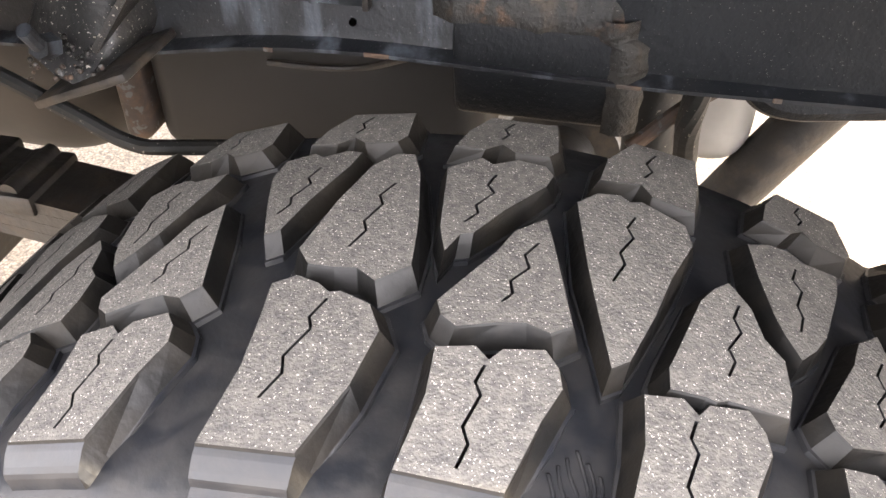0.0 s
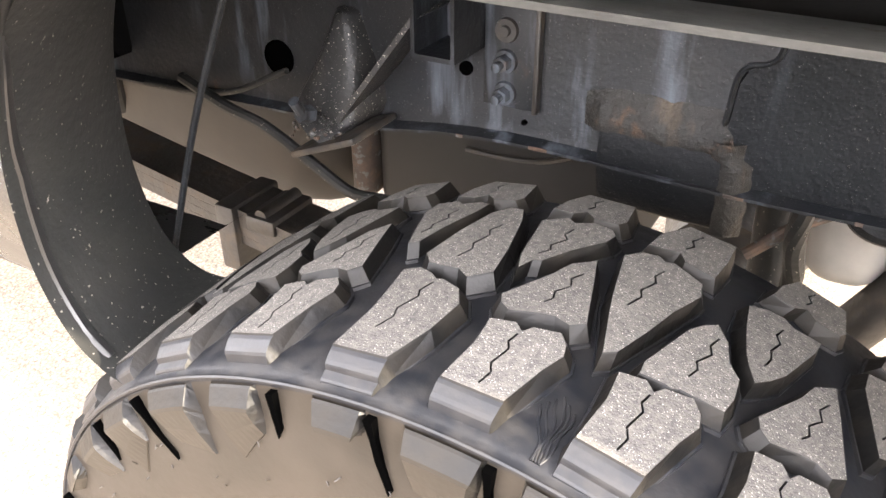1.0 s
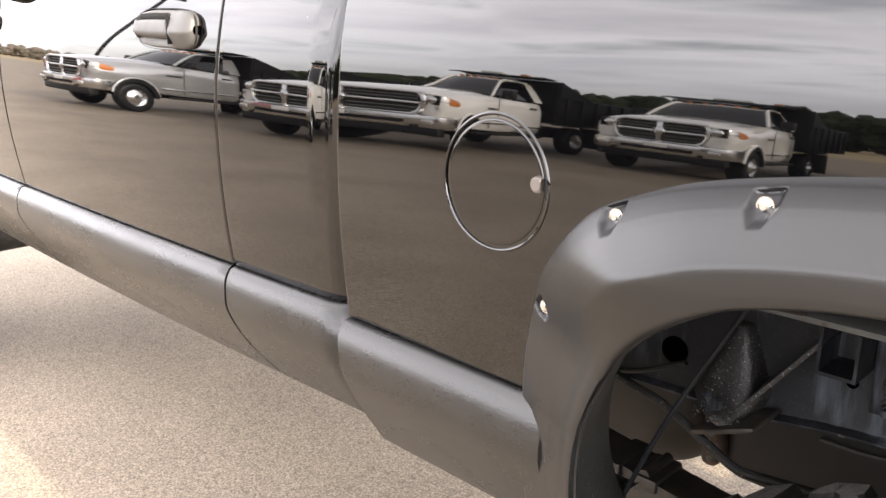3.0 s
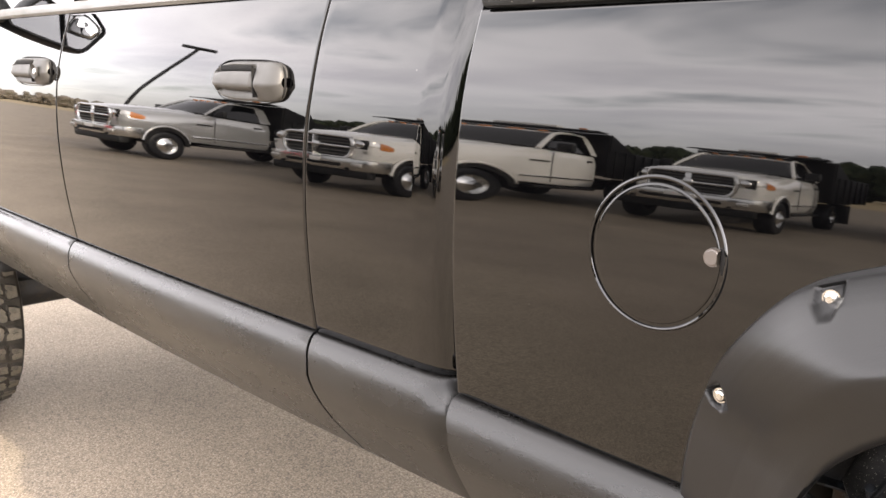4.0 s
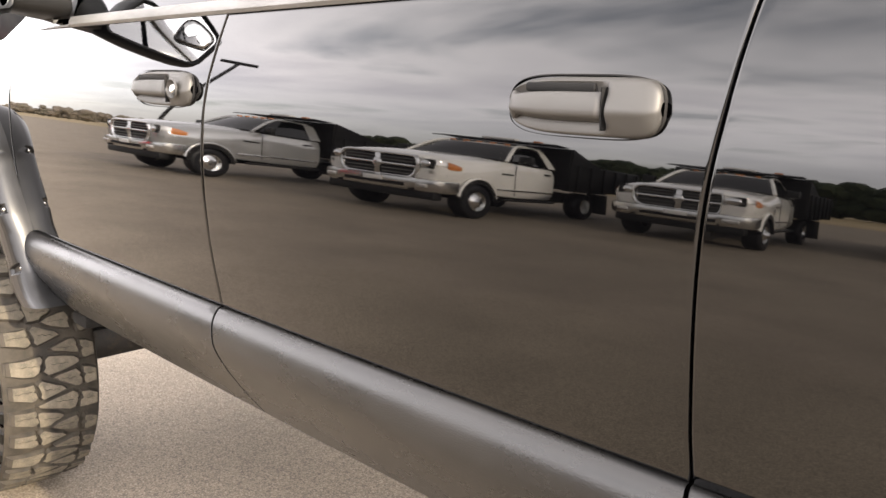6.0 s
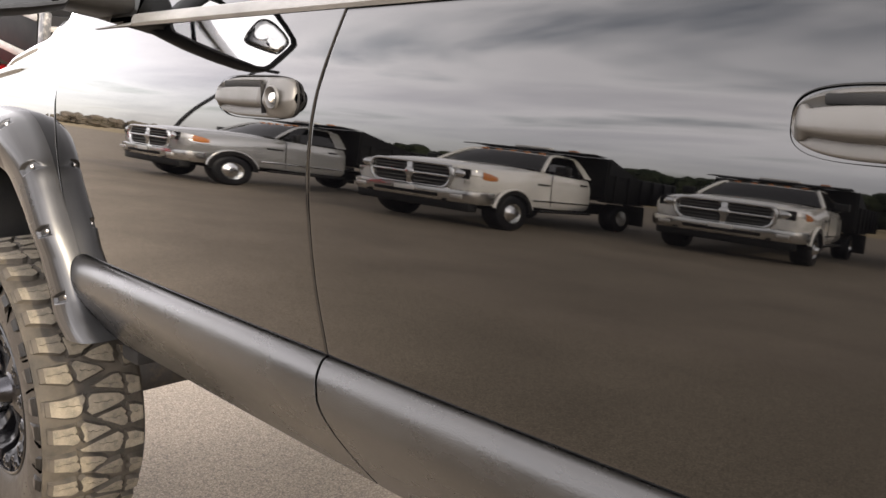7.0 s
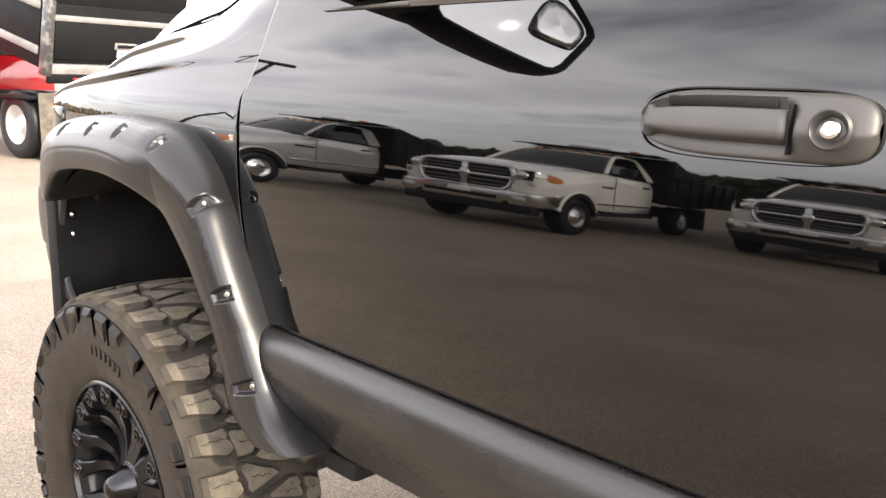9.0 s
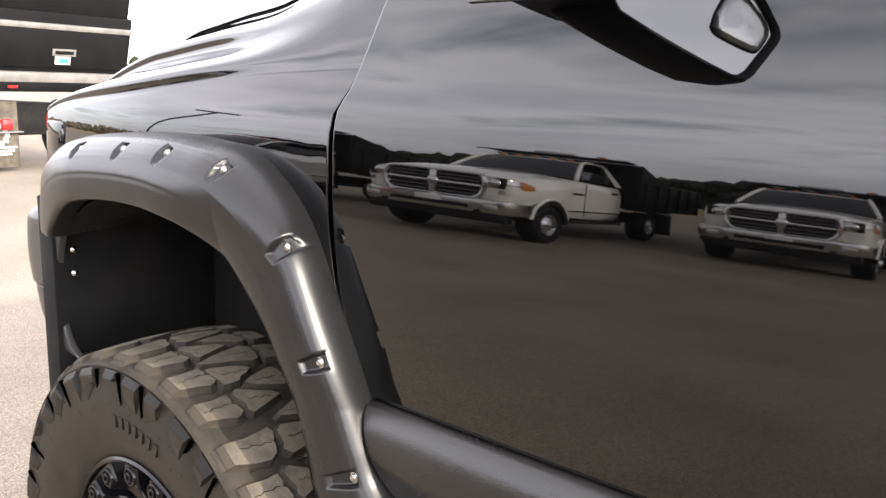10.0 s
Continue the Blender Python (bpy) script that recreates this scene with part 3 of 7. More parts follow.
# bed side, open at the wheel
REAR_OUT = [(-0.395, 0.700), (-0.435, 0.712), (-0.462, 0.76), (-0.473, 0.83), (-0.474, 0.897), (-0.464, 0.973), (-0.445, 1.030), (-0.420, 1.077), (-0.371, 1.137), (-0.325, 1.162), (-0.254, 1.184), (-0.125, 1.204), (0, 1.209)]
REAR_IN = [(-0.312, 0.760), (-0.338, 0.783), (-0.357, 0.835), (-0.356, 0.905), (-0.340, 0.955), (-0.316, 1.004), (-0.288, 1.037), (-0.255, 1.066), (-0.214, 1.093), (-0.179, 1.109), (-0.120, 1.123), (-0.045, 1.131), (0, 1.132)]
REAR_C, FRONT_C = 0.0, -3.56


def both_sides(pts, c):
    return [(c + x, z) for x, z in pts] + [(c - x, z) for x, z in reversed(pts[:-1])]


rear_hole = [(x, z) for x, z in both_sides([(x * 1.09, z + 0.025) for x, z in REAR_IN], REAR_C)]
rear_hole = [(rear_hole[0][0] - 0.02, 0.5)] + rear_hole + [(rear_hole[-1][0] + 0.02, 0.5)]
bed = part("bed_side", panel(bed_front, lambda z: 1.15, CREST + 0.003, 1.383, bed_y, 130, 44, keep=lambda c: not inside((c.x, c.z), rear_hole)), PAINT, truck, "glossy black bed side with a round fuel door", angle=0)
bm = bmesh.new()
add_box(bm, -0.775, 1.15, 0.002, 0.09, 1.386, 1.425, 0.006)
part("bed_rail_cap", bm, LINER, truck, "black bed rail cap")
bm = bmesh.new()
add_box(bm, -0.78, -0.74, 0.06, 1.84, 0.80, 1.38, 0.01)
part("bed_front_wall", bm, PAINT, truck)
# inner skins close the gaps behind the panels
bm = bmesh.new()
add_box(bm, -3.13, -0.86, 0.075, 1.82, 0.75, 1.41, 0.01)
part("cab_shell", bm, DARK, truck)


# ---- fender flares
FLARE_PROFILE = [(0.0, 0.012), (0.0, -0.018), (0.006, -0.028), (0.016, -0.0335), (0.03, -0.0365), (0.07, -0.0430), (0.12, -0.0505), (0.18, -0.0590), (0.25, -0.0675), (0.33, -0.0765), (0.41, -0.0850), (0.48, -0.0920), (0.54, -0.0975), (0.575, -0.1003), (0.60, -0.1017), (0.63, -0.1024),
                 (0.68, -0.1026), (0.75, -0.1024), (0.85, -0.1020), (0.93, -0.1012), (0.97, -0.0995), (0.99, -0.0965), (1.0, -0.091), (1.0, -0.080), (0.985, -0.06)]
LEG_PROFILE = [(0.0, 0.012), (0.0, 0.0), (0.02, -0.003), (0.5, -0.026), (0.75, -0.042), (0.86, -0.052), (0.92, -0.056), (0.97, -0.0560), (1.0, -0.051), (1.0, -0.045)]


def along_profile(prof, t):
    for a, b in zip(prof[1:], prof[2:]):
        if a[0] <= t <= b[0] and b[0] > a[0]:
            return a[1] + (b[1] - a[1]) * (t - a[0]) / (b[0] - a[0])
    return prof[-1][1]


FRONT_LEG = [(0.0, 0.012), (0.0, -0.014), (0.006, -0.026), (0.015, -0.034), (0.03, -0.0415), (0.06, -0.0500), (0.10, -0.0570), (0.16, -0.0625), (0.22, -0.0655), (0.35, -0.0690), (0.6, -0.0720), (0.80, -0.0720), (0.90, -0.0705), (0.95, -0.0675), (0.98, -0.063), (1.0, -0.056), (1.0, -0.042)]
FRONT_ARCH = [(t, y - 0.020 * min(1.0, t / 0.08) * max(0.0, 1.0 - max(0.0, t - 0.3) / 0.3)) for t, y in FLARE_PROFILE]


def flare(name, profile, out_pts, in_pts, bolts, off, legs, leg_profile, deep, label=""):
    """A bolt-on arch: a sloped face, a soft crease, an upright lip, with a recessed pocket at each bolt."""
    n = 1000
    O = even([Vector((x, 0, z)) for x, z in out_pts], n)
    I = even([Vector((x, 0, z)) for x, z in in_pts], n)
    fine = []
    for a, b in zip(profile, profile[1:]):
        k = max(1, round((b[0] - a[0]) / 0.014)) if a[0] < 0.6 else 1
        for j in range(k):
            fine.append((a[0] + (b[0] - a[0]) * j / k, a[1] + (b[1] - a[1]) * j / k))
    fine.append(profile[-1])
    rows = []
    for o, i in zip(O, I):
        row = []
        for q, (t, y) in enumerate(fine):
            p = o.lerp(i, t)
            yy = y
            k = legs(p.x, p.z)
            k = k * k * (3 - 2 * k)
            ly = leg_profile[0][1] if q == 0 else (leg_profile[-1][1] if q == len(fine) - 1 else along_profile(leg_profile, t))
            yy = y * (1 - k) + ly * k
            for bx, bz, ux, uz, long in bolts:
                dx, dz = p.x - bx, p.z - bz
                al = dx * ux + dz * uz            # towards the wheel
                ac = -dx * uz + dz * ux
                if -0.02 < al < long + 0.01 and abs(ac) < 0.022:
                    half = 0.0130 if al < 0.001 else 0.0130 - (0.0075 if long < 0.018 else 0.0035) * (al - 0.001) / (long - 0.001)
                    edge = min(al + 0.0115, long - al, (half - abs(ac)) * 1.0)
                    s = max(0.0, min(1.0, edge / 0.0058 + 0.22))
                    s = s * s * (3 - 2 * s)
                    yy += s * (deep - 0.35 * deep * max(0.0, al) / long)
            row.append((p.x, yy + off(p.x, p.z), p.z))
        rows.append(row)
    fl = part(name, grid(rows), FLARE, truck, label, angle=50)
    for bx, bz, ux, uz, long in bolts:
        y = min(((p[0] - bx) ** 2 + (p[2] - bz) ** 2, p[1]) for row in rows[::2] for p in row[1:-1])[1] - 0.0012
        bm = bmesh.new()
        bmesh.ops.create_cone(bm, cap_ends=True, segments=20, radius1=0.0074, radius2=0.0074, depth=0.002, matrix=Matrix.Translation((bx, y, bz)) @ Matrix.Rotation(radians(90), 4, "X"))
        bmesh.ops.create_uvsphere(bm, u_segments=16, v_segments=8, radius=0.0060, matrix=Matrix.Translation((bx, y - 0.001, bz)) @ Matrix.Diagonal((1, 0.6, 1, 1)))
        bmesh.ops.create_cone(bm, cap_ends=True, segments=6, radius1=0.0032, radius2=0.0032, depth=0.001, matrix=Matrix.Translation((bx, y - 0.0048, bz)) @ Matrix.Rotation(radians(90), 4, "X"))
        part("bolt", bm, BOLT, fl, "bright button-head bolt")
    return fl


def toward(bx, bz, cx, cz, long=0.0135):
    d = Vector((cx - bx, cz - bz)).normalized()
    return (bx, bz, d.x, d.y, long)


rb = [(-0.456, 0.880), (-0.429, 1.025), (-0.330, 1.146), (-0.190, 1.181), (-0.045, 1.193)]
rb += [(2 * REAR_C - x, z) for x, z in rb]
rear_bolts = [toward(x, z, REAR_C + (x - REAR_C) * 0.55, 0.80) for x, z in rb]
flare("rear_fender_flare", FLARE_PROFILE, both_sides(REAR_OUT, REAR_C), both_sides(REAR_IN, REAR_C), rear_bolts, lambda x, z: bed_y(x, max(z, 0.9)) - 0.004, legs=lambda x, z: max(0.0, min(1.0, (1.12 - z) / 0.14)), leg_profile=LEG_PROFILE, deep=0.0105, label="grey bolt-on wheel arch flare with pocketed bolts")

FRONT_OUT = [(-3.965, 1.045), (-3.962, 1.10), (-3.940, 1.165), (-3.88, 1.200), (-3.79, 1.222), (-3.65, 1.236), (-3.50, 1.242), (-3.40, 1.237), (-3.340, 1.232), (-3.288, 1.216), (-3.238, 1.186), (-3.197, 1.150), (-3.166, 1.107), (-3.143, 1.06), (-3.120, 1.01), (-3.097, 0.958), (-3.075, 0.90), (-3.055, 0.85), (-3.032, 0.80), (-2.990, 0.755), (-2.925, 0.725)]
FRONT_IN = [(-3.835, 1.035), (-3.828, 1.05), (-3.8, 1.072), (-3.752, 1.101), (-3.701, 1.118), (-3.61, 1.13), (-3.508, 1.133), (-3.439, 1.128), (-3.381, 1.116), (-3.331, 1.093), (-3.287, 1.061), (-3.222, 0.992), (-3.189, 0.935), (-3.165, 0.871), (-3.148, 0.803), (-3.134, 0.759), (-3.110, 0.736), (-3.058, 0.710)]
fb = [(-3.066, 0.808), (-3.117, 0.961), (-3.181, 1.108), (-3.306, 1.202), (-3.440, 1.216), (-3.560, 1.214), (-3.705, 1.205), (-3.900, 1.178)]
fbolts = [toward(x, z, FRONT_C + (x - FRONT_C) * 0.40, 0.85 if z > 0.9 else 0.70, 0.042 if z < 0.9 else 0.026 if z < 1.0 else 0.020 if z < 1.15 else 0.0145) for x, z in fb]
flare("front_fender_flare", FRONT_ARCH, FRONT_OUT, FRONT_IN, fbolts, lambda x, z: door_y(x, min(max(z, 0.9), 1.24)) + 0.012 * max(0.0, min(1.0, (0.95 - z) / 0.15)) + 0.40 * max(0.0, -3.70 - x) ** 1.6, legs=lambda x, z: max(0.0, min(1.0, (1.22 - z) / 0.16)) * max(0.0, min(1.0, (x + 3.45) / 0.15)), leg_profile=FRONT_LEG, deep=0.013, label="grey bolt-on wheel arch flare with pocketed bolts")


# inner liners of the arches
def liner(in_pts, centre, y0, y1, spread, name, drop=0.0):
    I = even([Vector((x, 0, z)) for x, z in in_pts], 120)
    rows = []
    for p in I:
        d = Vector((p.x - centre, 0, p.z - 0.62))
        d.normalize()
        leg = max(0.0, min(1.0, (0.95 - p.z) / 0.2))
        row = []
        for k in range(9):
            t = k / 8
            s = spread * t * (0.35 + 0.65 * t)
            row.append((p.x + d.x * s, y0 + (y1 - y0) * t, p.z + d.z * s - drop * leg * t))
        rows.append(row)
    return part(name, grid(rows), LINER, truck, "black plastic arch liner speckled with road dirt")


liner([(x, z) for x, z in both_sides([(-0.262, 0.752), (-0.286, 0.752)] + REAR_IN, REAR_C)], REAR_C, -0.076, 0.065, 0.055, "rear_arch_liner", 0.02)
liner(FRONT_IN, FRONT_C, -0.034, 0.52, 0.10, "front_arch_liner")
for x0, x1, y0, y1, z0, z1 in ((-4.02, -3.10, 0.40, 0.46, 0.55, 1.32), (-4.06, -4.002, 0.0145, 0.46, 0.60, 1.085), (-3.17, -3.12, 0.06, 0.46, 0.75, 1.25), (-3.98, -3.12, 0.10, 0.46, 1.20, 1.24)):
    part("inner_fender", box(x0, x1, y0, y1, z0, z1, 0.004), DARK, truck, "black inner wheel house panel")


# ---- handles, fuel door
def handle(parent, x0, x1, zc, lock):
    """A long rounded paddle handle over a dished bezel."""
    h, cx = 0.0315, (x0 + x1) / 2
    y0 = door_y(cx, zc)
    hw = (x1 - x0) / 2

    def outline(k, n, sx, sz):
        a = math.tau * k / n
        c, s = math.cos(a), math.sin(a)
        e = 0.50
        return cx + hw * sx * math.copysign(abs(c) ** e, c), zc + h * sz * math.copysign(abs(s) ** (e + 0.12), s)
    PV = [(-1.0, -0.004), (-0.99, 0.004), (-0.95, 0.0082), (-0.86, 0.0112), (-0.6, 0.0155), (-0.3, 0.0212), (-0.20, 0.0228), (-0.10, 0.0232), (0.0, 0.0229), (0.4, 0.0192), (0.7, 0.0160), (0.86, 0.0128), (0.95, 0.0090), (0.99, 0.0045), (1.0, -0.004)]
    rows = []
    split = 0.38                               # the grip ends here; the rest is the fixed end
    for k in range(65):
        u = -math.cos(math.pi * k / 64)
        env = max(0.02, (1 - abs(u) ** (3.2 if u < 0 else 9.0))) ** 0.38
        cap = max(0.0, 1 - abs(u) ** 9) ** 0.6
        dish = max(0.0, min(1.0, (split + 0.03 - u) / 0.05))
        row = []
        for v, d in PV:
            w = max(0.0, min(1.0, (0.90 - abs(v)) / 0.14)) * dish
            d2 = d * (1 - w) + w * (0.006 if v < 0.5 else 0.009)
            row.append((cx + hw * u, y0 + v * h * env * 0.06 - (d2 if d2 < 0.0041 else 0.004 + (d2 - 0.004) * (0.25 + 0.75 * cap)), zc + h * v * env))
        rows.append(row)
    hd = part("door_handle", grid(rows), HANDLE, parent, "silver-grey paddle handle with a finger recess", angle=70)
    # the grip, its slot above and the split at its end
    g1 = cx + hw * split - 0.002
    GV = [(-0.98, 0.002), (-0.90, 0.0120), (-0.74, 0.0150), (-0.40, 0.0195), (-0.30, 0.0222), (-0.22, 0.0232), (-0.08, 0.0236), (0.30, 0.0214), (0.46, 0.0198), (0.50, 0.0180), (0.51, 0.006)]
    rows = []
    for k in range(33):
        t = k / 32
        x = cx - hw * 0.955 + (g1 - cx + hw * 0.955) * t
        u = (x - cx) / hw
        env = max(0.02, (1 - abs(u) ** 3.2)) ** 0.42 if u < 0 else 1.0
        end = max(0.0, 1 - (1 - t) ** 14) ** 0.6 * (1.0 if t < 0.995 else 0.5)
        wide = 1.0 if 0.10 < t < 0.90 else 0.0
        ramp = max(0.0, min(1.0, (0.10 - t) / 0.05, 1.0))
        row = []
        for v, d in GV:
            vv = v if v < 0.29 else v + 0.36 * ramp * (v - 0.29) / 0.22
            vv = vv if v > -0.35 else -0.35 + (v + 0.35) * (0.25 + 0.75 * min(1.0, ramp))
            dd = d - 0.004 * max(0.0, vv - 0.5)
            row.append((x, y0 + vv * h * 0.06 - 0.003 - (dd - 0.003) * (0.3 + 0.7 * end), zc + h * vv * env))
        rows.append(row)
    part("grip", grid(rows), HANDLE, hd, "satin grip bar", angle=60)
    part("grip_slot", box(cx - hw * 0.72, g1 - 0.014, y0 - 0.0125, y0 - 0.004, zc + h * 0.48, zc + h * 0.80, 0.003, 2), DARK, hd)
    part("grip_gap", box(g1 + 0.0004, g1 + 0.0018, y0 - 0.0212, y0 - 0.008, zc - 0.024, zc + 0.021), DARK, hd)
    part("bezel_seal", grid([[(x, y0 - 0.003 + (z - zc) * 0.08 + d, z) for x, z in (outline(k, 64, s, s2) for k in range(64))] for s, s2, d in ((1.012, 1.05, -0.001), (1.026, 1.10, 0.002))], closed=True), DARK, hd)
    if lock:
        lx = x1 - hw * 0.30
        dish = lathe([(0.0, 0.0005), (0.002, 0.010), (-0.004, 0.0145), (-0.007, 0.0165), (-0.004, 0.0185)], 32)
        o = part("lock_dish", dish, HANDLE, hd)
        o.matrix_basis = Matrix.Translation((lx, y0 - 0.0215, zc + 0.001))
        o.matrix_parent_inverse = world_of(hd).inverted()
        tip = Matrix.Rotation(radians(-14), 4, "X")
        o = part("key_lock", lathe([(-0.0035, 0.0004), (-0.0045, 0.006), (-0.003, 0.0085), (0.004, 0.009)], 28), BOLT, hd, "bright key cylinder")
        o.matrix_basis = Matrix.Translation((lx, y0 - 0.0230, zc + 0.001)) @ tip
        o.matrix_parent_inverse = world_of(hd).inverted()
    return hd


handle(rear_door, -1.393, -1.191, 1.291, False)
handle(front_door, -2.368, -2.138, 1.293, True)

KNOB = material("dull_latch_metal", (0.16, 0.145, 0.135), 0.3, metal=0.8, rough2=0.5, patch=120.0)
fx, fz, fr = -0.517, 1.143, 0.0725
rows = []
for k in range(97):
    a = math.tau * k / 96
    rows.append([(fx + (fr + dr) * math.cos(a), bed_y(fx, fz + (fr + dr) * math.sin(a)) - dy, fz + (fr + dr) * math.sin(a)) for dr, dy in ((0.0058, -0.001), (0.0046, 0.0010), (0.0032, 0.0019), (0.0018, 0.0014), (0.0007, -0.0004), (0.0, -0.004))])
fuel = part("fuel_door_bezel", grid(rows), PAINT, bed, "black ring round the fuel door")
rows = []
for k in range(97):
    a = math.tau * k / 96
    rows.append([(fx + r * math.cos(a), bed_y(fx, fz + r * math.sin(a)) - dy, fz + r * math.sin(a)) for r, dy in ((fr - 0.002, -0.004), (fr - 0.0022, 0.0003), (fr - 0.0030, 0.0011), (fr - 0.0045, 0.0013), (fr - 0.006, 0.0013), (fr * 0.7, 0.0013), (fr * 0.4, 0.0013), (fr * 0.1, 0.0013), (0.0001, 0.0013))])
part("fuel_door", grid(rows), PAINT, bed, "round glossy black fuel door", angle=0)
bm = bmesh.new()
bmesh.ops.create_cone(bm, cap_ends=True, segments=24, radius1=0.0095, radius2=0.0085, depth=0.010, matrix=Matrix.Translation((fx + fr - 0.0085, bed_y(fx, fz) - 0.003, fz + 0.008)) @ Matrix.Rotation(radians(90), 4, "X"))
bmesh.ops.bevel(bm, geom=list(bm.edges), offset=0.002, segments=3, affect="EDGES")
for v in bm.verts:
    v.co.x = min(v.co.x, fx + fr - 0.003)
part("latch_knob", bm, KNOB, bed, "small bright latch knob")
bm = bmesh.new()
bmesh.ops.create_uvsphere(bm, u_segments=24, v_segments=12, radius=0.016, matrix=Matrix.Translation((fx + fr + 0.0005, bed_y(fx, fz) + 0.0075, fz + 0.004)) @ Matrix.Diagonal((0.42, 0.6, 1.5, 1)))
part("latch_pocket", bm, DARK, bed)


# ---- fender, hood, nose
hood_line = curve_of([(-4.14, 1.290), (-4.05, 1.325), (-3.95, 1.364), (-3.80, 1.407), (-3.70, 1.420), (-3.56, 1.433), (-3.40, 1.442), (-3.30, 1.462), (-3.14, 1.50)])
hood_in = curve_of([(-4.14, 0.262), (-4.0, 0.250), (-3.80, 0.225), (-3.70, 0.21), (-3.56, 0.18), (-3.40, 0.135), (-3.30, 0.115), (-3.14, 0.10)])
shoulder_line = curve_of([(-4.14, 1.240), (-4.012, 1.270), (-3.73, 1.294), (-3.365, 1.331), (-3.14, 1.345)])
arch_top = curve_of([(-4.14, 1.03), (-3.99, 1.09), (-3.93, 1.13), (-3.85, 1.165), (-3.75, 1.175), (-3.5, 1.185), (-3.38, 1.175), (-3.31, 1.14), (-3.26, 1.09), (-3.20, 1.01), (-3.14, 1.0)])


def nose_section(x):
    """(y, z) of the fender at x: up from the flare, over the shoulder crease, on to the hood gap."""
    top, bend = hood_line(x), shoulder_line(x)
    inn = 0.13 * max(0.0, -3.58 - x) ** 1.9 + door_y(x, 1.2) - door_y(-2.9, 1.2)
    low = arch_top(x)
    pts = []
    for k in range(13):
        z = low + (bend - low) * k / 12
        pts.append((door_y(-2.9, z) + inn + 0.012 * max(0.0, (z - 1.24) / 0.10) ** 2, z))
    y1, z1 = pts[-1]
    soft = max(0.0, min(1.0, (x + 3.50) / 0.30))        # the crease fades out towards the door
    for k in range(1, 33):
        t = k / 32
        f = (t + 0.094 * (math.sin(4 * math.pi * t + 1.885) - math.sin(1.885))) * (1 - soft) + soft * t * (0.25 + 0.75 * t)
        pts.append((y1 + (hood_in(x) - y1) * f, z1 + (top - z1) * (t * 1.12 - 0.12 * t * t)))
    return pts


xs = [-4.112, -4.108, -4.10, -4.08, -4.05, -4.02, -3.99, -3.96, -3.93, -3.90] + [-3.86 + 0.03 * k for k in range(24)]
xs = [x for x in xs if x < -3.152]
front_cut = shift(cut_a, -0.0036)
rows = []
for x in xs:
    turn = {-4.112: 0.05, -4.108: 0.008, -4.10: 0.002}.get(x, 0.0)
    rows.append([(x, y + turn, z) for y, z in nose_section(x)])
for dx, dy in ((-0.0050, 0.0), (-0.0030, 0.0), (-0.0014, 0.0001), (-0.0010, 0.0010), (-0.014, 0.02)):
    rows.append([(front_cut(z) + dx, y + dy, z) for y, z in nose_section(-3.142)])
part("front_fender", grid(rows), PAINT, truck, "glossy black front fender", angle=0)
low = []
for k in range(20):
    z = 0.905 + (1.02 - 0.905) * k / 19
    low.append([(-3.26, door_y(-3.2, z) + 0.004, z), (-3.2, door_y(-3.2, z), z), (front_cut(z) - 0.0025, door_y(-3.14, z), z), (front_cut(z) - 0.0014, door_y(-3.14, z) + 0.0001, z), (front_cut(z) - 0.0010, door_y(-3.14, z) + 0.0010, z), (front_cut(z) - 0.014, door_y(-3.14, z) + 0.02, z)])
part("fender_lower_edge", grid(low), PAINT, truck, angle=0)
# hood: a crowned sheet above the fender shoulder, with a dark shut line
rows = []
for x in [-4.09 + 0.04 * k for k in range(25)]:
    y2, z2 = nose_section(min(x, -3.14))[-1]
    row = [(x, y2 + 0.03, z2 + 0.0085), (x, y2 + 0.008, z2 + 0.0080), (x, y2 + 0.006, z2 + 0.0090), (x, y2 + 0.0065, z2 + 0.0105)]
    for k in range(1, 11):
        t = k / 10
        row.append((x, y2 + 0.0065 + 0.14 * t * (0.45 + 0.55 * t), z2 + 0.0105 + 0.105 * (1.5 * t - 0.5 * t * t)))
    y3, z3 = row[-1][1:]
    for k in range(1, 7):
        row.append((x, y3 + (0.954 - y3) * k / 6, z3 + 0.03 * math.sin(k / 6 * math.pi / 2)))
    rows.append(row)
hood = part("hood", grid(rows), PAINT, truck, "glossy black raised hood", angle=40)
rows = []
for x in [-4.06 + 0.05 * k for k in range(20)]:
    y2, z2 = nose_section(min(x, -3.14))[-1]
    rows.append([(x, y2 + 0.0010, z2 - 0.0025), (x, y2 + 0.010, z2 - 0.002), (x, y2 + 0.012, z2 + 0.004), (x, y2 + 0.012, z2 + 0.0083)])
part("hood_gap", grid(rows), DARK, hood)
# headlight and grille at the nose
bm = bmesh.new()
add_box(bm, -4.17, -4.098, 0.12, 0.38, 1.06, 1.235, 0.025, 4)
hl = part("headlight", bm, LAMP, truck, "clear headlight with chrome reflector")
part("turn_signal", box(-4.15, -4.10, 0.115, 0.15, 1.08, 1.17, 0.012, 3), AMBER, hl)
bm = bmesh.new()
add_box(bm, -4.20, -4.12, 0.39, 1.45, 1.03, 1.25, 0.03, 3)
marker = box(-4.07, -3.985, 0.0, 0.012, 1.165, 1.238, 0.005, 2)
for v in marker.verts:
    v.co.y += nose_section(v.co.x)[8][0] - 0.005
part("corner_lamp", marker, GLASS, truck, "dark wrap-around corner of the headlight")
part("grille", bm, DARK, truck, "black crosshair grille")
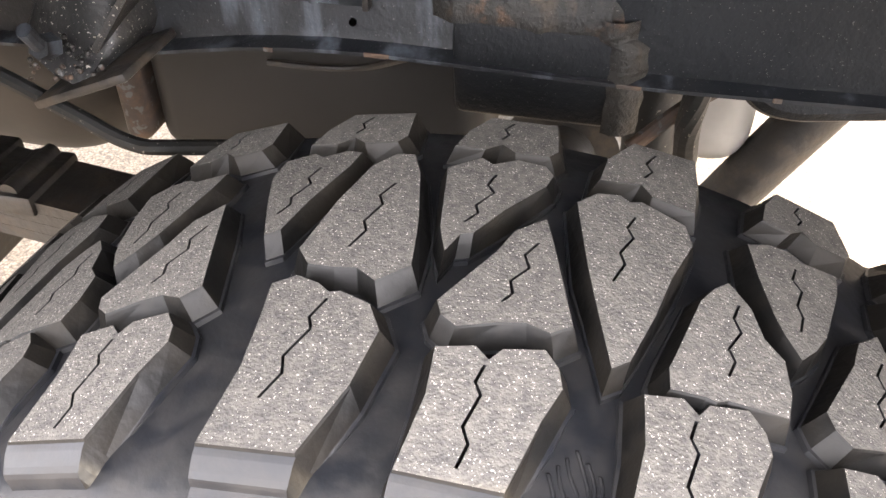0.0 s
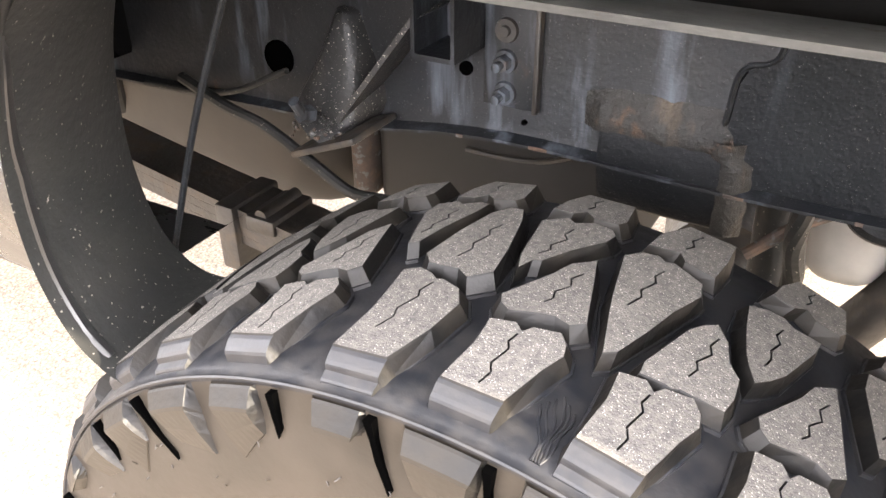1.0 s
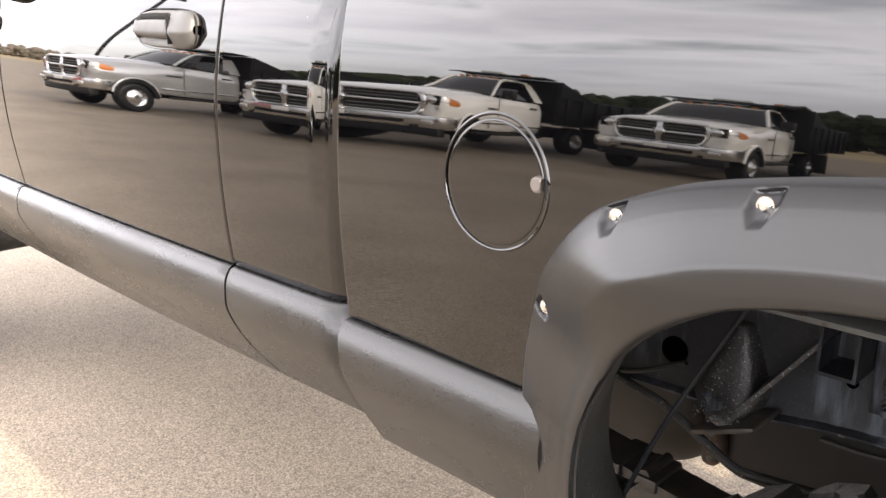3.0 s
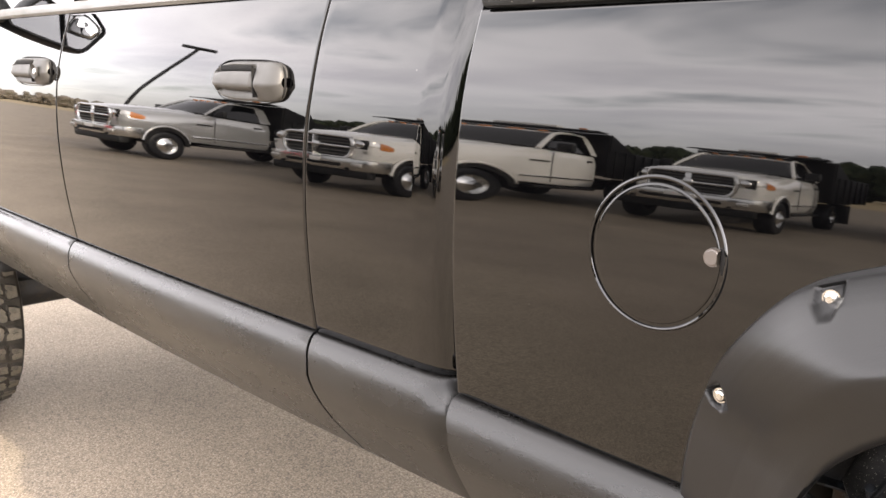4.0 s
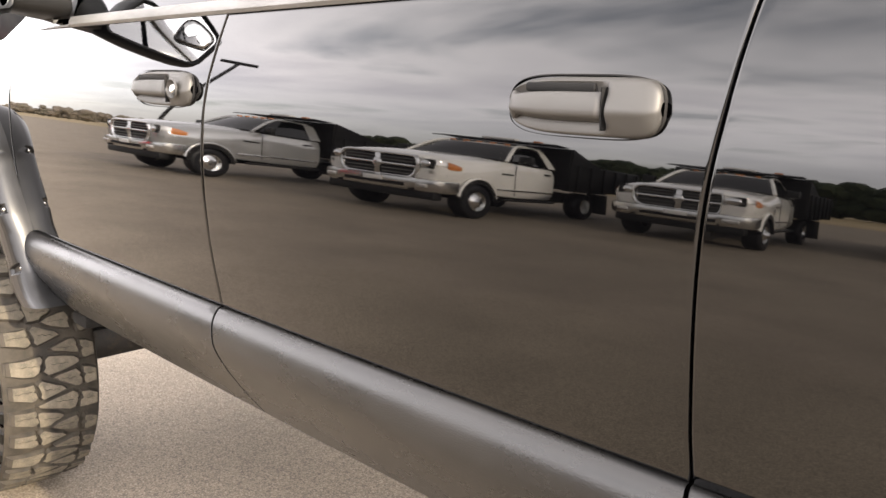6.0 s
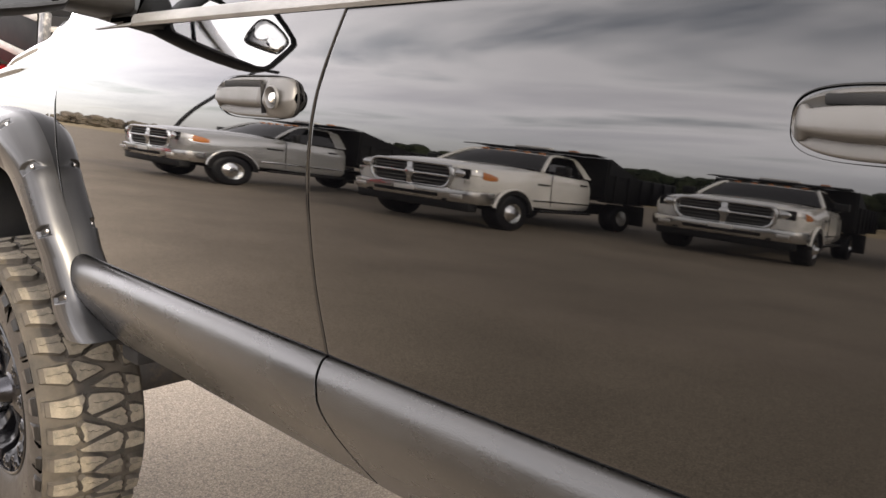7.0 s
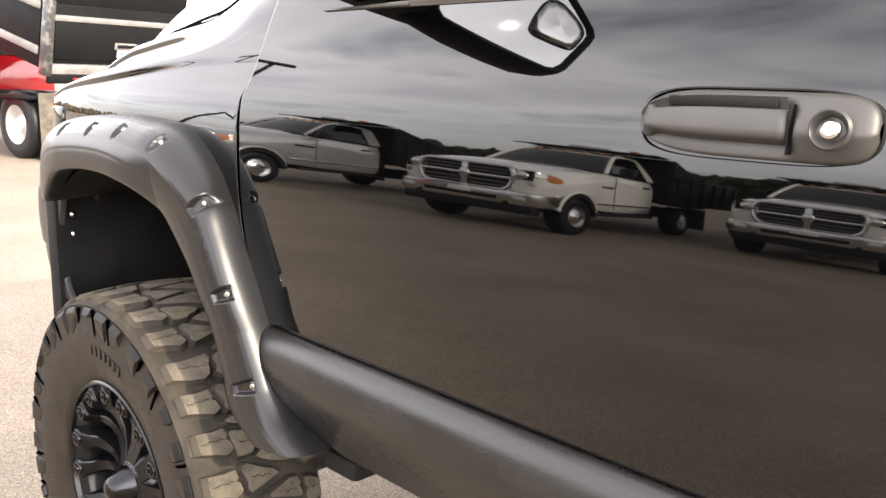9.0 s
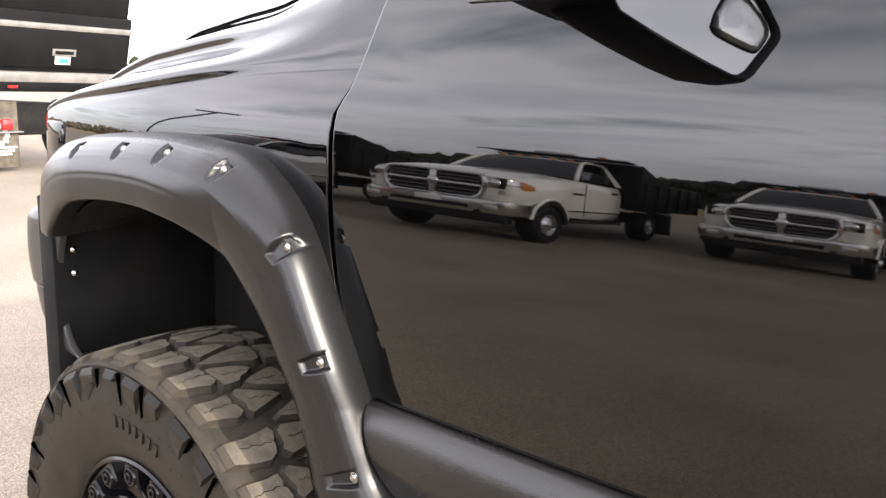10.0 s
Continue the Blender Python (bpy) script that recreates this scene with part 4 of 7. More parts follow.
# bumper end, with a crease between its upper and lower halves
b_rear = curve_of([(0.74, -3.94), (0.75, -3.953), (0.797, -3.993), (0.843, -4.012), (0.90, -4.009), (0.943, -4.004), (1.03, -3.972), (1.07, -3.960)])
b_front = curve_of([(0.74, -3.955), (0.754, -3.985), (0.768, -4.043), (0.80, -4.075), (0.827, -4.096), (0.90, -4.121), (0.948, -4.133), (1.01, -4.129), (1.045, -4.115), (1.065, -4.09)])


def bumper_rows(zs):
    rows = []
    for z, inset in zs:
        dy = inset + 0.022
        r, c = b_rear(z), b_front(z) + 0.023
        row = [(r + 0.001, 0.014 + dy, z), (r + 0.0005, 0.006 + dy, z), (r - 0.002, 0.001 + dy, z)]
        row += [(r - 0.004 + (c - r + 0.004) * k / 6, dy, z) for k in range(1, 7)]
        row += [(c - 0.12 * math.sin(radians(9 * k)), dy + 0.12 - 0.12 * math.cos(radians(9 * k)), z) for k in range(1, 11)]
        row += [(c - 0.12 - 0.16 * math.sin(radians(18 * k)), dy + 0.12 + 0.8 * (1 - math.cos(radians(18 * k))), z) for k in range(1, 6)]
        rows.append(row)
    return rows


bump = part("front_bumper", grid(bumper_rows([(0.887, 0.030), (0.8875, 0.004), (0.889, 0.0008), (0.893, 0.0)] + [(0.90 + 0.01 * k, 0.0) for k in range(14)] + [(1.035, 0.002), (1.043, 0.006), (1.050, 0.013), (1.055, 0.025), (1.058, 0.05)])), BUMPER, truck, "grey painted front bumper end", angle=50)
part("bumper_valance", grid(bumper_rows([(0.742, 0.05), (0.744, 0.02), (0.75, 0.010), (0.762, 0.006)] + [(0.775 + 0.0105 * k, 0.004) for k in range(10)] + [(0.880, 0.0045), (0.8835, 0.006), (0.885, 0.012), (0.8855, 0.03)])), BUMPER, bump, angle=50)
for z in (0.975, 0.925):
    bm = bmesh.new()
    bmesh.ops.create_uvsphere(bm, u_segments=12, v_segments=6, radius=0.008, matrix=Matrix.Translation((-3.990, 0.052, z)))
    part("bolt", bm, BOLT, bump)

# ---- greenhouse: belt moulding, glass, roof
bm = bmesh.new()
rows = []
for x in [-2.94, -2.88, -2.82, -2.752, -2.748] + [-2.70 + 0.05 * k for k in range(34)]:
    y = door_y(x, BELT)
    h = 1.0 if x > -2.75 else 0.15 + 0.2 * (x + 2.94) / 0.19        # a thin tongue runs on under the mirror's foot
    rows.append([(x, y + 0.02, BELT + 0.002), (x, y, BELT + 0.002), (x, y - 0.004, BELT + 0.002 + 0.006 * h), (x, y - 0.003, BELT + 0.002 + 0.015 * h), (x, y + 0.002, BELT + 0.002 + 0.023 * h), (x, y + 0.02, BELT + 0.002 + 0.027 * h)])
bm.free()
part("belt_moulding", grid(rows), MOULDING, truck, "grey belt moulding under the side windows")


def pane(x0, x1, x2, x3):
    """A side window leaning in; x0, x1 at the belt, x2, x3 at the roof."""
    rows = []
    for k in range(9):
        t = k / 8
        z = 1.443 + 0.43 * t
        y = door_y(-2, 1.425) + 0.012 + 0.16 * t + 0.02 * t * t
        a, b = x0 + (x3 - x0) * t, x1 + (x2 - x1) * t
        rows.append([(a + (b - a) * j / 8, y, z) for j in range(9)])
    return grid(rows)


part("front_window", pane(-2.752, -2.06, -2.02, -2.55), GLASS, truck, "dark tinted side glass", angle=0)
part("rear_window", pane(-1.98, -1.14, -1.12, -1.94), GLASS, truck, "dark tinted side glass", angle=0)
bm = bmesh.new()
for (xa, xb) in ((-2.055, -1.985), (-1.135, -0.84)):
    bm = bmesh.new()
    add_box(bm, xa, xb, 0.055, 0.075, 1.42, 1.88, 0.004, 2, Matrix.Translation((0, 0, 1.42)) @ Matrix.Rotation(radians(-21), 4, "X") @ Matrix.Translation((0, 0, -1.42)))
    part("window_pillar", bm, PAINT, truck)
bm = bmesh.new()
add_box(bm, -2.75, -0.84, 0.20, 1.71, 1.83, 1.93, 0.04, 4)
part("roof", bm, PAINT, truck, "black cab roof")
rows = []
for k in range(9):
    t = k / 8
    rows.append([(-3.25 + 0.60 * t + 0.12 * (2 * j / 10 - 1) ** 2, 0.12 + 0.10 * t + (1.67 - 0.20 * t) * j / 10, 1.42 + 0.44 * t) for j in range(11)])
part("windshield", grid(rows), GLASS, truck, "curved tinted windshield", angle=0)

# ---- door mirror on its arm: (out, z) outline of the glass, turned towards the driver
GLASS_LINE = [(0.083, 1.466), (0.150, 1.4555), (0.215, 1.4455), (0.262, 1.4385), (0.276, 1.4415), (0.286, 1.452), (0.300, 1.482), (0.314, 1.513), (0.318, 1.528), (0.312, 1.543), (0.285, 1.572), (0.255, 1.597), (0.225, 1.612), (0.160, 1.622), (0.100, 1.626), (0.080, 1.618), (0.071, 1.585), (0.068, 1.530), (0.070, 1.490), (0.074, 1.474)]
MID_OUT, MID_Z = 0.19, 1.535


def mirror_ring(grow, back, scale=1.0, slide=0.0, drop=0.0):
    ring = []
    for o, z in GLASS_LINE:
        d = Vector((o - MID_OUT, z - MID_Z))
        d = d * scale + d.normalized() * grow
        o2, z2 = MID_OUT + d.x - slide, MID_Z + d.y
        if d.y < 0:
            z2 -= drop * min(1.0, -d.y / 0.08)
        ring.append((-2.812 + 0.40 * (o2 - 0.081) - 0.05 * (z2 - 1.46) - back, -o2, z2))
    return ring


def closed_fill(ring):
    me = bpy.data.meshes.new("pane")
    me.from_pydata(ring, [], [tuple(range(len(ring)))])
    me.update()
    return me


shell = grid([mirror_ring(*a) for a in ((-0.001, 0.006), (0.001, 0.0), (0.008, -0.004), (0.013, 0.002), (0.016, 0.014), (0.017, 0.035, 1.0, 0.004, 0.004), (0.012, 0.070, 0.97, 0.012, 0.008), (0.0, 0.105, 0.88, 0.026, 0.006), (-0.004, 0.130, 0.70, 0.045), (0.0, 0.143, 0.40, 0.055), (0.0, 0.146, 0.05, 0.06))], closed=True)
mirror = part("door_mirror", shell, BLACKTRIM, truck, "black door mirror with a spot glass in its corner", angle=60)
part("mirror_glass", closed_fill(mirror_ring(0.0, 0.0045)), MIRROR, mirror, "bright mirror glass", smooth=False)
SPOT = [(0.220, 1.502), (0.230, 1.494), (0.256, 1.490), (0.289, 1.488), (0.299, 1.494), (0.309, 1.520), (0.308, 1.534), (0.294, 1.551), (0.266, 1.570), (0.246, 1.572), (0.232, 1.560), (0.223, 1.530)]


def spot_ring(back, k=1.0):
    co, cz = 0.265, 1.528
    return [(-2.812 + 0.40 * (co + (o - co) * k - 0.081) - 0.05 * (z - 1.46) - back, -(co + (o - co) * k), cz + (z - cz) * k) for o, z in SPOT]


part("spot_mirror", grid([spot_ring(0.0042), spot_ring(0.0010, 0.97), spot_ring(-0.0006, 0.75), spot_ring(-0.0014, 0.4), spot_ring(-0.0016, 0.02)], closed=True), MIRROR, mirror, "small convex spot mirror", angle=0)
part("spot_rim", tube([Vector(p) for p in spot_ring(0.0035, 1.02)] + [Vector(spot_ring(0.0035, 1.02)[0])], 0.0022, 6), BLACKTRIM, mirror)
arm = []
for o, z0, z1, x0, x1 in ((-0.045, 1.445, 1.545, -2.960, -2.765), (-0.030, 1.447, 1.543, -2.955, -2.768), (0.010, 1.452, 1.538, -2.945, -2.785), (0.050, 1.458, 1.532, -2.940, -2.815), (0.10, 1.462, 1.530, -2.925, -2.830)):
    arm.append([(x0, -o, z0 + 0.012), (x0 + 0.015, -o, z0), (x1 - 0.015, -o, z0 + 0.004), (x1, -o, z0 + 0.018), (x1, -o, z1 - 0.015), (x1 - 0.02, -o, z1), (x0 + 0.02, -o, z1), (x0, -o, z1 - 0.014)])
part("mirror_arm", grid(arm, closed=True), BLACKTRIM, mirror, "black mirror arm", angle=50)
sail = [[(x, door_y(x, 1.425) + 0.008 + 0.30 * (z - 1.445), z) for z in (1.443, 1.50, 1.56, 1.62)] for x in (-2.99, -2.95, -2.85, -2.752)]
for k, row in enumerate(sail):
    top = (1.452, 1.48, 1.54, 1.60)[k]
    sail[k] = [(x, y, 1.443 + (z - 1.443) / 0.177 * (top - 1.443)) for x, y, z in row]
part("mirror_sail", grid(sail), BLACKTRIM, truck, "black triangle panel at the mirror's foot", angle=0)


# ---------------------------------------------------------------- wheels
TR, HUBZ, TYC = 0.436, 0.435, 0.052
PITCHES = 34


def crown(w):
    """Tread radius at w from the tyre's middle."""
    a = abs(w)
    r = TR - 0.006 * (a / 0.117) ** 2
    if a > 0.117:
        r -= (a - 0.117) * 0.66
    return r


def on_tyre(s, w, d=0.0):
    a = s / TR
    r = crown(w) - d
    return (r * math.sin(a), w, r * math.cos(a))


def tread_block(name, poly, sipe=None, depth=0.014, facet=None):
    """A tread lug: its top, sloped sides, an optional zigzag sipe and shoulder facet."""
    cx = sum(p[0] for p in poly) / len(poly)
    cy = sum(p[1] for p in poly) / len(poly)
    bm = bmesh.new()

    def off(p, k):
        d = Vector((p[0] - cx, p[1] - cy))
        return (p[0] + d.normalized().x * k, p[1] + d.normalized().y * k)
    top = [bm.verts.new(on_tyre(*off(p, -0.0007))) for p in poly]
    edges = [bm.edges.new((top[i - 1], top[i])) for i in range(len(top))]
    if sipe:
        h = 0.0007
        a = [(s - h, w) for s, w in sipe]
        b = [(s + h, w) for s, w in reversed(sipe)]
        hole = [bm.verts.new(on_tyre(s, w)) for s, w in a + b]
        edges += [bm.edges.new((hole[i - 1], hole[i])) for i in range(len(hole))]
    bmesh.ops.triangle_fill(bm, use_beauty=True, use_dissolve=False, edges=edges)
    for f in bm.faces:
        f.material_index = 0
    if sipe:
        deep = [bm.verts.new(on_tyre(s, w, 0.006)) for s, w in a + b]
        for i in range(len(hole)):
            f = bm.faces.new((hole[i - 1], hole[i], deep[i], deep[i - 1]))
            f.material_index = 1
        f = bm.faces.new(deep)
        f.material_index = 1
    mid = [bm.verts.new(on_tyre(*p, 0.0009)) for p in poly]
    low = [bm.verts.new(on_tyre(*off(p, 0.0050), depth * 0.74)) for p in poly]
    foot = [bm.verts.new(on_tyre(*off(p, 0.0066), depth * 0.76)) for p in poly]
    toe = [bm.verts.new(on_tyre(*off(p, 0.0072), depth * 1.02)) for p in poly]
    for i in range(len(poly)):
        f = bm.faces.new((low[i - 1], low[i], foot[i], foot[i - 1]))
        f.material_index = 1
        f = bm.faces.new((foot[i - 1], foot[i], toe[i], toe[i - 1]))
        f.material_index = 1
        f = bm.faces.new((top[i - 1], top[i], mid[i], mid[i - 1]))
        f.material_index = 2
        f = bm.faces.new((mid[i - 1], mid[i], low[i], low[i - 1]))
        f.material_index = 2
    me = bpy.data.meshes.new(name)
    bmesh.ops.recalc_face_normals(bm, faces=bm.faces)
    bm.to_mesh(me)
    bm.free()
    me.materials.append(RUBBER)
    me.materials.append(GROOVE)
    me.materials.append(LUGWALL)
    return me


SH = [(0.0014, -0.062), (0.0168, -0.058), (0.023, -0.0635), (0.0275, -0.057), (0.0438, -0.053), (0.0505, -0.061), (0.0528, -0.070), (0.0468, -0.087), (0.0384, -0.1175), (-0.0008, -0.1175), (0.0029, -0.085)]
SH_SIPE = [(0.0222, -0.067), (0.0202, -0.0755), (0.0232, -0.081), (0.0195, -0.0955), (0.0228, -0.102), (0.0205, -0.112)]
SH_TALL = [(0.0074, -0.057), (0.0050, -0.036), (0.0150, -0.0305), (0.0260, -0.0345), (0.0325, -0.0395), (0.0375, -0.0385), (0.0520, -0.0445), (0.0600, -0.0585), (0.0560, -0.0864), (0.0450, -0.1175), (0.0060, -0.1175), (0.0095, -0.0826)]
SH_TALL_SIPE = [(0.0330, -0.044), (0.0290, -0.055), (0.0318, -0.061), (0.0255, -0.076), (0.0280, -0.084), (0.0230, -0.096)]
MA = [(-0.0033, -0.0385), (0.0157, -0.0023), (0.0190, 0.0075), (0.0218, 0.0146), (0.0345, 0.0267), (0.0420, 0.002), (0.0531, -0.038), (0.0449, -0.045), (0.0345, -0.0425), (0.0239, -0.045), (0.0073, -0.051), (0.0, -0.046)]
MA_SIPE = [(0.0330, 0.008), (0.0280, -0.002), (0.0310, -0.010), (0.0245, -0.020), (0.0265, -0.027), (0.0230, -0.033)]
MA_BIG = [(0.0090, -0.0137), (0.0150, 0.0240), (0.0230, 0.0560), (0.0330, 0.0690), (0.0425, 0.0690), (0.0497, 0.0514), (0.0594, 0.0093), (0.0630, -0.0200), (0.0500, -0.0320), (0.0400, -0.0250), (0.0300, -0.0255), (0.0170, -0.0240)]
MA_BIG_SIPE = [(0.0400, 0.040), (0.0350, 0.029), (0.0385, 0.022), (0.0335, 0.008), (0.0365, 0.001), (0.0320, -0.011)]
MB = [(-0.0192, 0.058), (-0.0038, 0.071), (0.0027, 0.066), (0.0145, 0.0736), (0.0290, 0.0715), (0.0339, 0.064), (0.0315, 0.053), (0.0150, 0.0270), (0.0037, 0.0066), (-0.0019, 0.0044), (-0.0064, -0.0086), (-0.0120, 0.008)]
MB_SIPE = [(0.0060, 0.056), (0.0035, 0.046), (0.0075, 0.040), (0.0010, 0.028), (0.0030, 0.022), (-0.002, 0.014)]
MB_BIG = [(-0.0343, 0.045), (-0.0252, 0.0567), (-0.0140, 0.0600), (-0.0090, 0.0560), (-0.0030, 0.0590), (0.0187, 0.0497), (0.0221, 0.0353), (0.0120, 0.006), (0.0047, -0.0216), (-0.0043, -0.049), (-0.0113, -0.0551), (-0.0210, -0.020), (-0.0258, -0.001)]
MB_BIG_SIPE = [(-0.0060, 0.044), (-0.0095, 0.034), (-0.0065, 0.027), (-0.0120, 0.014), (-0.0095, 0.007), (-0.0140, -0.006)]
MB_THIN = [(-0.0290, 0.046), (-0.0280, 0.064), (-0.0130, 0.0705), (-0.0070, 0.0660), (0.0050, 0.0720), (0.0140, 0.0700), (0.0120, 0.0560), (0.0010, 0.023), (-0.0050, 0.0), (-0.0120, -0.004), (-0.0200, 0.018)]
MB_THIN_SIPE = [(-0.0040, 0.055), (-0.0075, 0.045), (-0.0040, 0.039), (-0.0100, 0.027), (-0.0080, 0.021), (-0.0120, 0.013)]
MA_RIGHT = [(0.0105, -0.0460), (0.0133, -0.0371), (0.0242, -0.0010), (0.0310, 0.0100), (0.0380, 0.0172), (0.0478, 0.0055), (0.0530, -0.0109), (0.0618, -0.0194), (0.0633, -0.0367), (0.0610, -0.0504), (0.0478, -0.0517), (0.0350, -0.0529), (0.0304, -0.0556), (0.0260, -0.0548), (0.0114, -0.0564)]
MA_RIGHT_SIPE = [(0.0420, 0.004), (0.0390, -0.006), (0.0420, -0.013), (0.0360, -0.025), (0.0385, -0.031), (0.0355, -0.040)]
MB_NEXT = [(-0.0310, 0.0530), (-0.0190, 0.0600), (-0.0078, 0.0613), (-0.0007, 0.0569), (0.0188, 0.0591), (0.0170, 0.0450), (0.0043, 0.0064), (-0.0030, -0.0060), (-0.0110, -0.0155), (-0.0180, -0.0040), (-0.0220, 0.0058), (-0.0280, 0.0300)]
MB_NEXT_SIPE = [(-0.0060, 0.048), (-0.0090, 0.038), (-0.0050, 0.032), (-0.0090, 0.020), (-0.0070, 0.013), (-0.0095, 0.003)]
FS = [(-0.0200, 0.0800), (-0.0160, 0.0985), (-0.0060, 0.1175), (0.0310, 0.1175), (0.0340, 0.0880), (0.0300, 0.0810), (0.0120, 0.0795), (0.0040, 0.0860), (-0.0040, 0.0790)]
FS_SIPE = [(0.0030, 0.092), (0.0060, 0.098), (0.0030, 0.104), (0.0070, 0.112)]
FS_BIG = [(-0.0250, 0.0690), (-0.0220, 0.0920), (-0.0080, 0.1175), (0.0270, 0.1175), (0.0270, 0.0890), (0.0240, 0.0625), (0.0020, 0.0655), (-0.0040, 0.0740), (-0.0120, 0.0720)]
FS_BIG_SIPE = [(-0.0020, 0.082), (0.0020, 0.090), (-0.0010, 0.097), (0.0040, 0.109)]
LUG = {k: tread_block(k, p, q) for k, p, q in (("shoulder", SH, SH_SIPE), ("tall", SH_TALL, SH_TALL_SIPE), ("mid", MA, MA_SIPE), ("mid_big", MA_BIG, MA_BIG_SIPE), ("mid_right", MA_RIGHT, MA_RIGHT_SIPE), ("inner_next", MB_NEXT, MB_NEXT_SIPE), ("inner", MB, MB_SIPE), ("inner_big", MB_BIG, MB_BIG_SIPE), ("inner_thin", MB_THIN, MB_THIN_SIPE), ("far", FS, FS_SIPE), ("far_big", FS_BIG, FS_BIG_SIPE))}
CYCLE = [("shoulder", "mid", "inner", "far"), ("shoulder", "mid_right", "inner_big", "far_big"), ("shoulder", "mid", "inner_next", "far"), ("tall", "mid_big", "inner_thin", "far")]


def shoulder_facet(sign, steps=2):
    """The smooth band under a shoulder lug, bent down on to the sidewall."""
    bm = bmesh.new()

    def P(s, w, d):
        return bm.verts.new(on_tyre(s if sign < 0 else 0.034 - s, w * sign, d))
    strip = [(0.1176, 0.0007, -0.0010, 0.0384), (0.120, 0.0002, -0.0013, 0.0380), (0.1245, 0.0003, -0.0016, 0.0374), (0.1263, 0.0008, -0.0018, 0.0370)]
    if steps == 2:
        strip += [(0.1267, 0.0018, -0.0019, 0.0369), (0.1271, 0.0040, -0.0020, 0.0368), (0.1318, 0.0030, -0.0023, 0.0362), (0.1328, 0.0036, -0.0024, 0.0359), (0.1336, 0.0086, -0.0026, 0.0356)]
    else:
        strip += [(0.1272, 0.0020, -0.0019, 0.0369), (0.1284, 0.0090, -0.0020, 0.0368)]
    a = [P(s0, w, d) for w, d, s0, s1 in strip]
    b = [P(s1, w, d) for w, d, s0, s1 in strip]
    a2 = [P(s0 - 0.004, w - 0.002, 0.014 + 0.008 * i / 8) for i, (w, d, s0, s1) in enumerate(strip)]
    b2 = [P(s1 + 0.004, w - 0.002, 0.014 + 0.008 * i / 8) for i, (w, d, s0, s1) in enumerate(strip)]
    for i in range(len(strip) - 1):
        bm.faces.new((a[i], b[i], b[i + 1], a[i + 1]))
        bm.faces.new((b[i], b2[i], b2[i + 1], b[i + 1])).material_index = 1
        bm.faces.new((a2[i], a[i], a[i + 1], a2[i + 1])).material_index = 1
    bmesh.ops.recalc_face_normals(bm, faces=bm.faces)
    me = bpy.data.meshes.new("shoulder_band")
    bm.to_mesh(me)
    bm.free()
    me.materials.append(GROOVE)
    me.materials.append(LUGWALL)
    return me


BAND, BAND_SHORT = shoulder_facet(-1), shoulder_facet(-1, 1)
# side lug under the shoulder
def side_lug(name, s0, s1, low0, low1, taper=0.006, facet=0.011):
    """A block below the shoulder ring: its facet leans out, its face falls back into the sidewall at radius low0, low1."""
    bm = bmesh.new()

    def P(s, r, y):
        a = s / TR
        return bm.verts.new((r * math.sin(a), y, r * math.cos(a)))
    nx = 6
    lines = []
    for k in range(nx + 1):
        t = k / nx
        s, low = s0 + (s1 - s0) * t, low0 + (low1 - low0) * t
        c = (t - 0.5) * 2 * taper
        lines.append([P(s, 0.4062, -0.1400), P(s, 0.4062 - facet * 0.1, -0.1418), P(s - 0.3 * c, 0.4062 - facet, -0.1490), P(s - 0.5 * c, 0.4062 - facet * 1.25, -0.1496), P(s - 0.8 * c, (0.4062 - facet + low) / 2, -0.1478), P(s - c, low, -0.1437), P(s - c, low - 0.003, -0.138)])
    for a, b in zip(lines, lines[1:]):
        for q in range(len(a) - 1):
            f = bm.faces.new((a[q], b[q], b[q + 1], a[q + 1]))
            f.material_index = 1 if q in (0, 1) else 0
    for line, k in ((lines[0], -1), (lines[-1], 1)):
        foot = [P((s0 if k < 0 else s1) + k * 0.003, 0.4062 - (0.4062 - (low0 if k < 0 else low1)) * q / 6, -0.137) for q in range(7)]
        for q in range(6):
            f = bm.faces.new((line[q], line[q + 1], foot[q + 1], foot[q]))
            f.material_index = 1
    bmesh.ops.recalc_face_normals(bm, faces=bm.faces)
    me = bpy.data.meshes.new(name)
    bm.to_mesh(me)
    bm.free()
    me.materials.append(SIDEWALL)
    me.materials.append(LUGWALL)
    return me


def flat_mark(name, shape, y, mat, lift=0.0):
    """A thin raised or sunk mark on the sidewall, from (along, radius) pairs."""
    bm = bmesh.new()
    top = [bm.verts.new((r * math.sin(q / TR), y - lift, r * math.cos(q / TR))) for q, r in shape]
    low = [bm.verts.new((r * math.sin(q / TR), y + 0.006, r * math.cos(q / TR))) for q, r in shape]
    bm.faces.new(top)
    for i in range(len(shape)):
        bm.faces.new((top[i - 1], top[i], low[i], low[i - 1]))
    bmesh.ops.recalc_face_normals(bm, faces=bm.faces)
    me = bpy.data.meshes.new(name)
    bm.to_mesh(me)
    bm.free()
    me.materials.append(mat)
    return me


SIDE_LUGS = [side_lug("side_lug_wide", -0.010, 0.040, 0.364, 0.352), side_lug("side_lug_short", 0.002, 0.038, 0.386, 0.388, 0.008, 0.013),
             side_lug("side_lug_hook", -0.012, 0.028, 0.350, 0.372, 0.002), side_lug("side_lug_block", -0.004, 0.034, 0.368, 0.362, 0.004, 0.014)]
# thin black pieces between the side lugs; the slits' inner shade is their colour
SLIT = flat_mark("slit", [(0.0425, 0.4045), (0.0490, 0.4045), (0.0500, 0.3900), (0.0590, 0.3560), (0.0545, 0.3500), (0.0470, 0.3760), (0.0455, 0.3900)], -0.1440, HOLE_DARK)
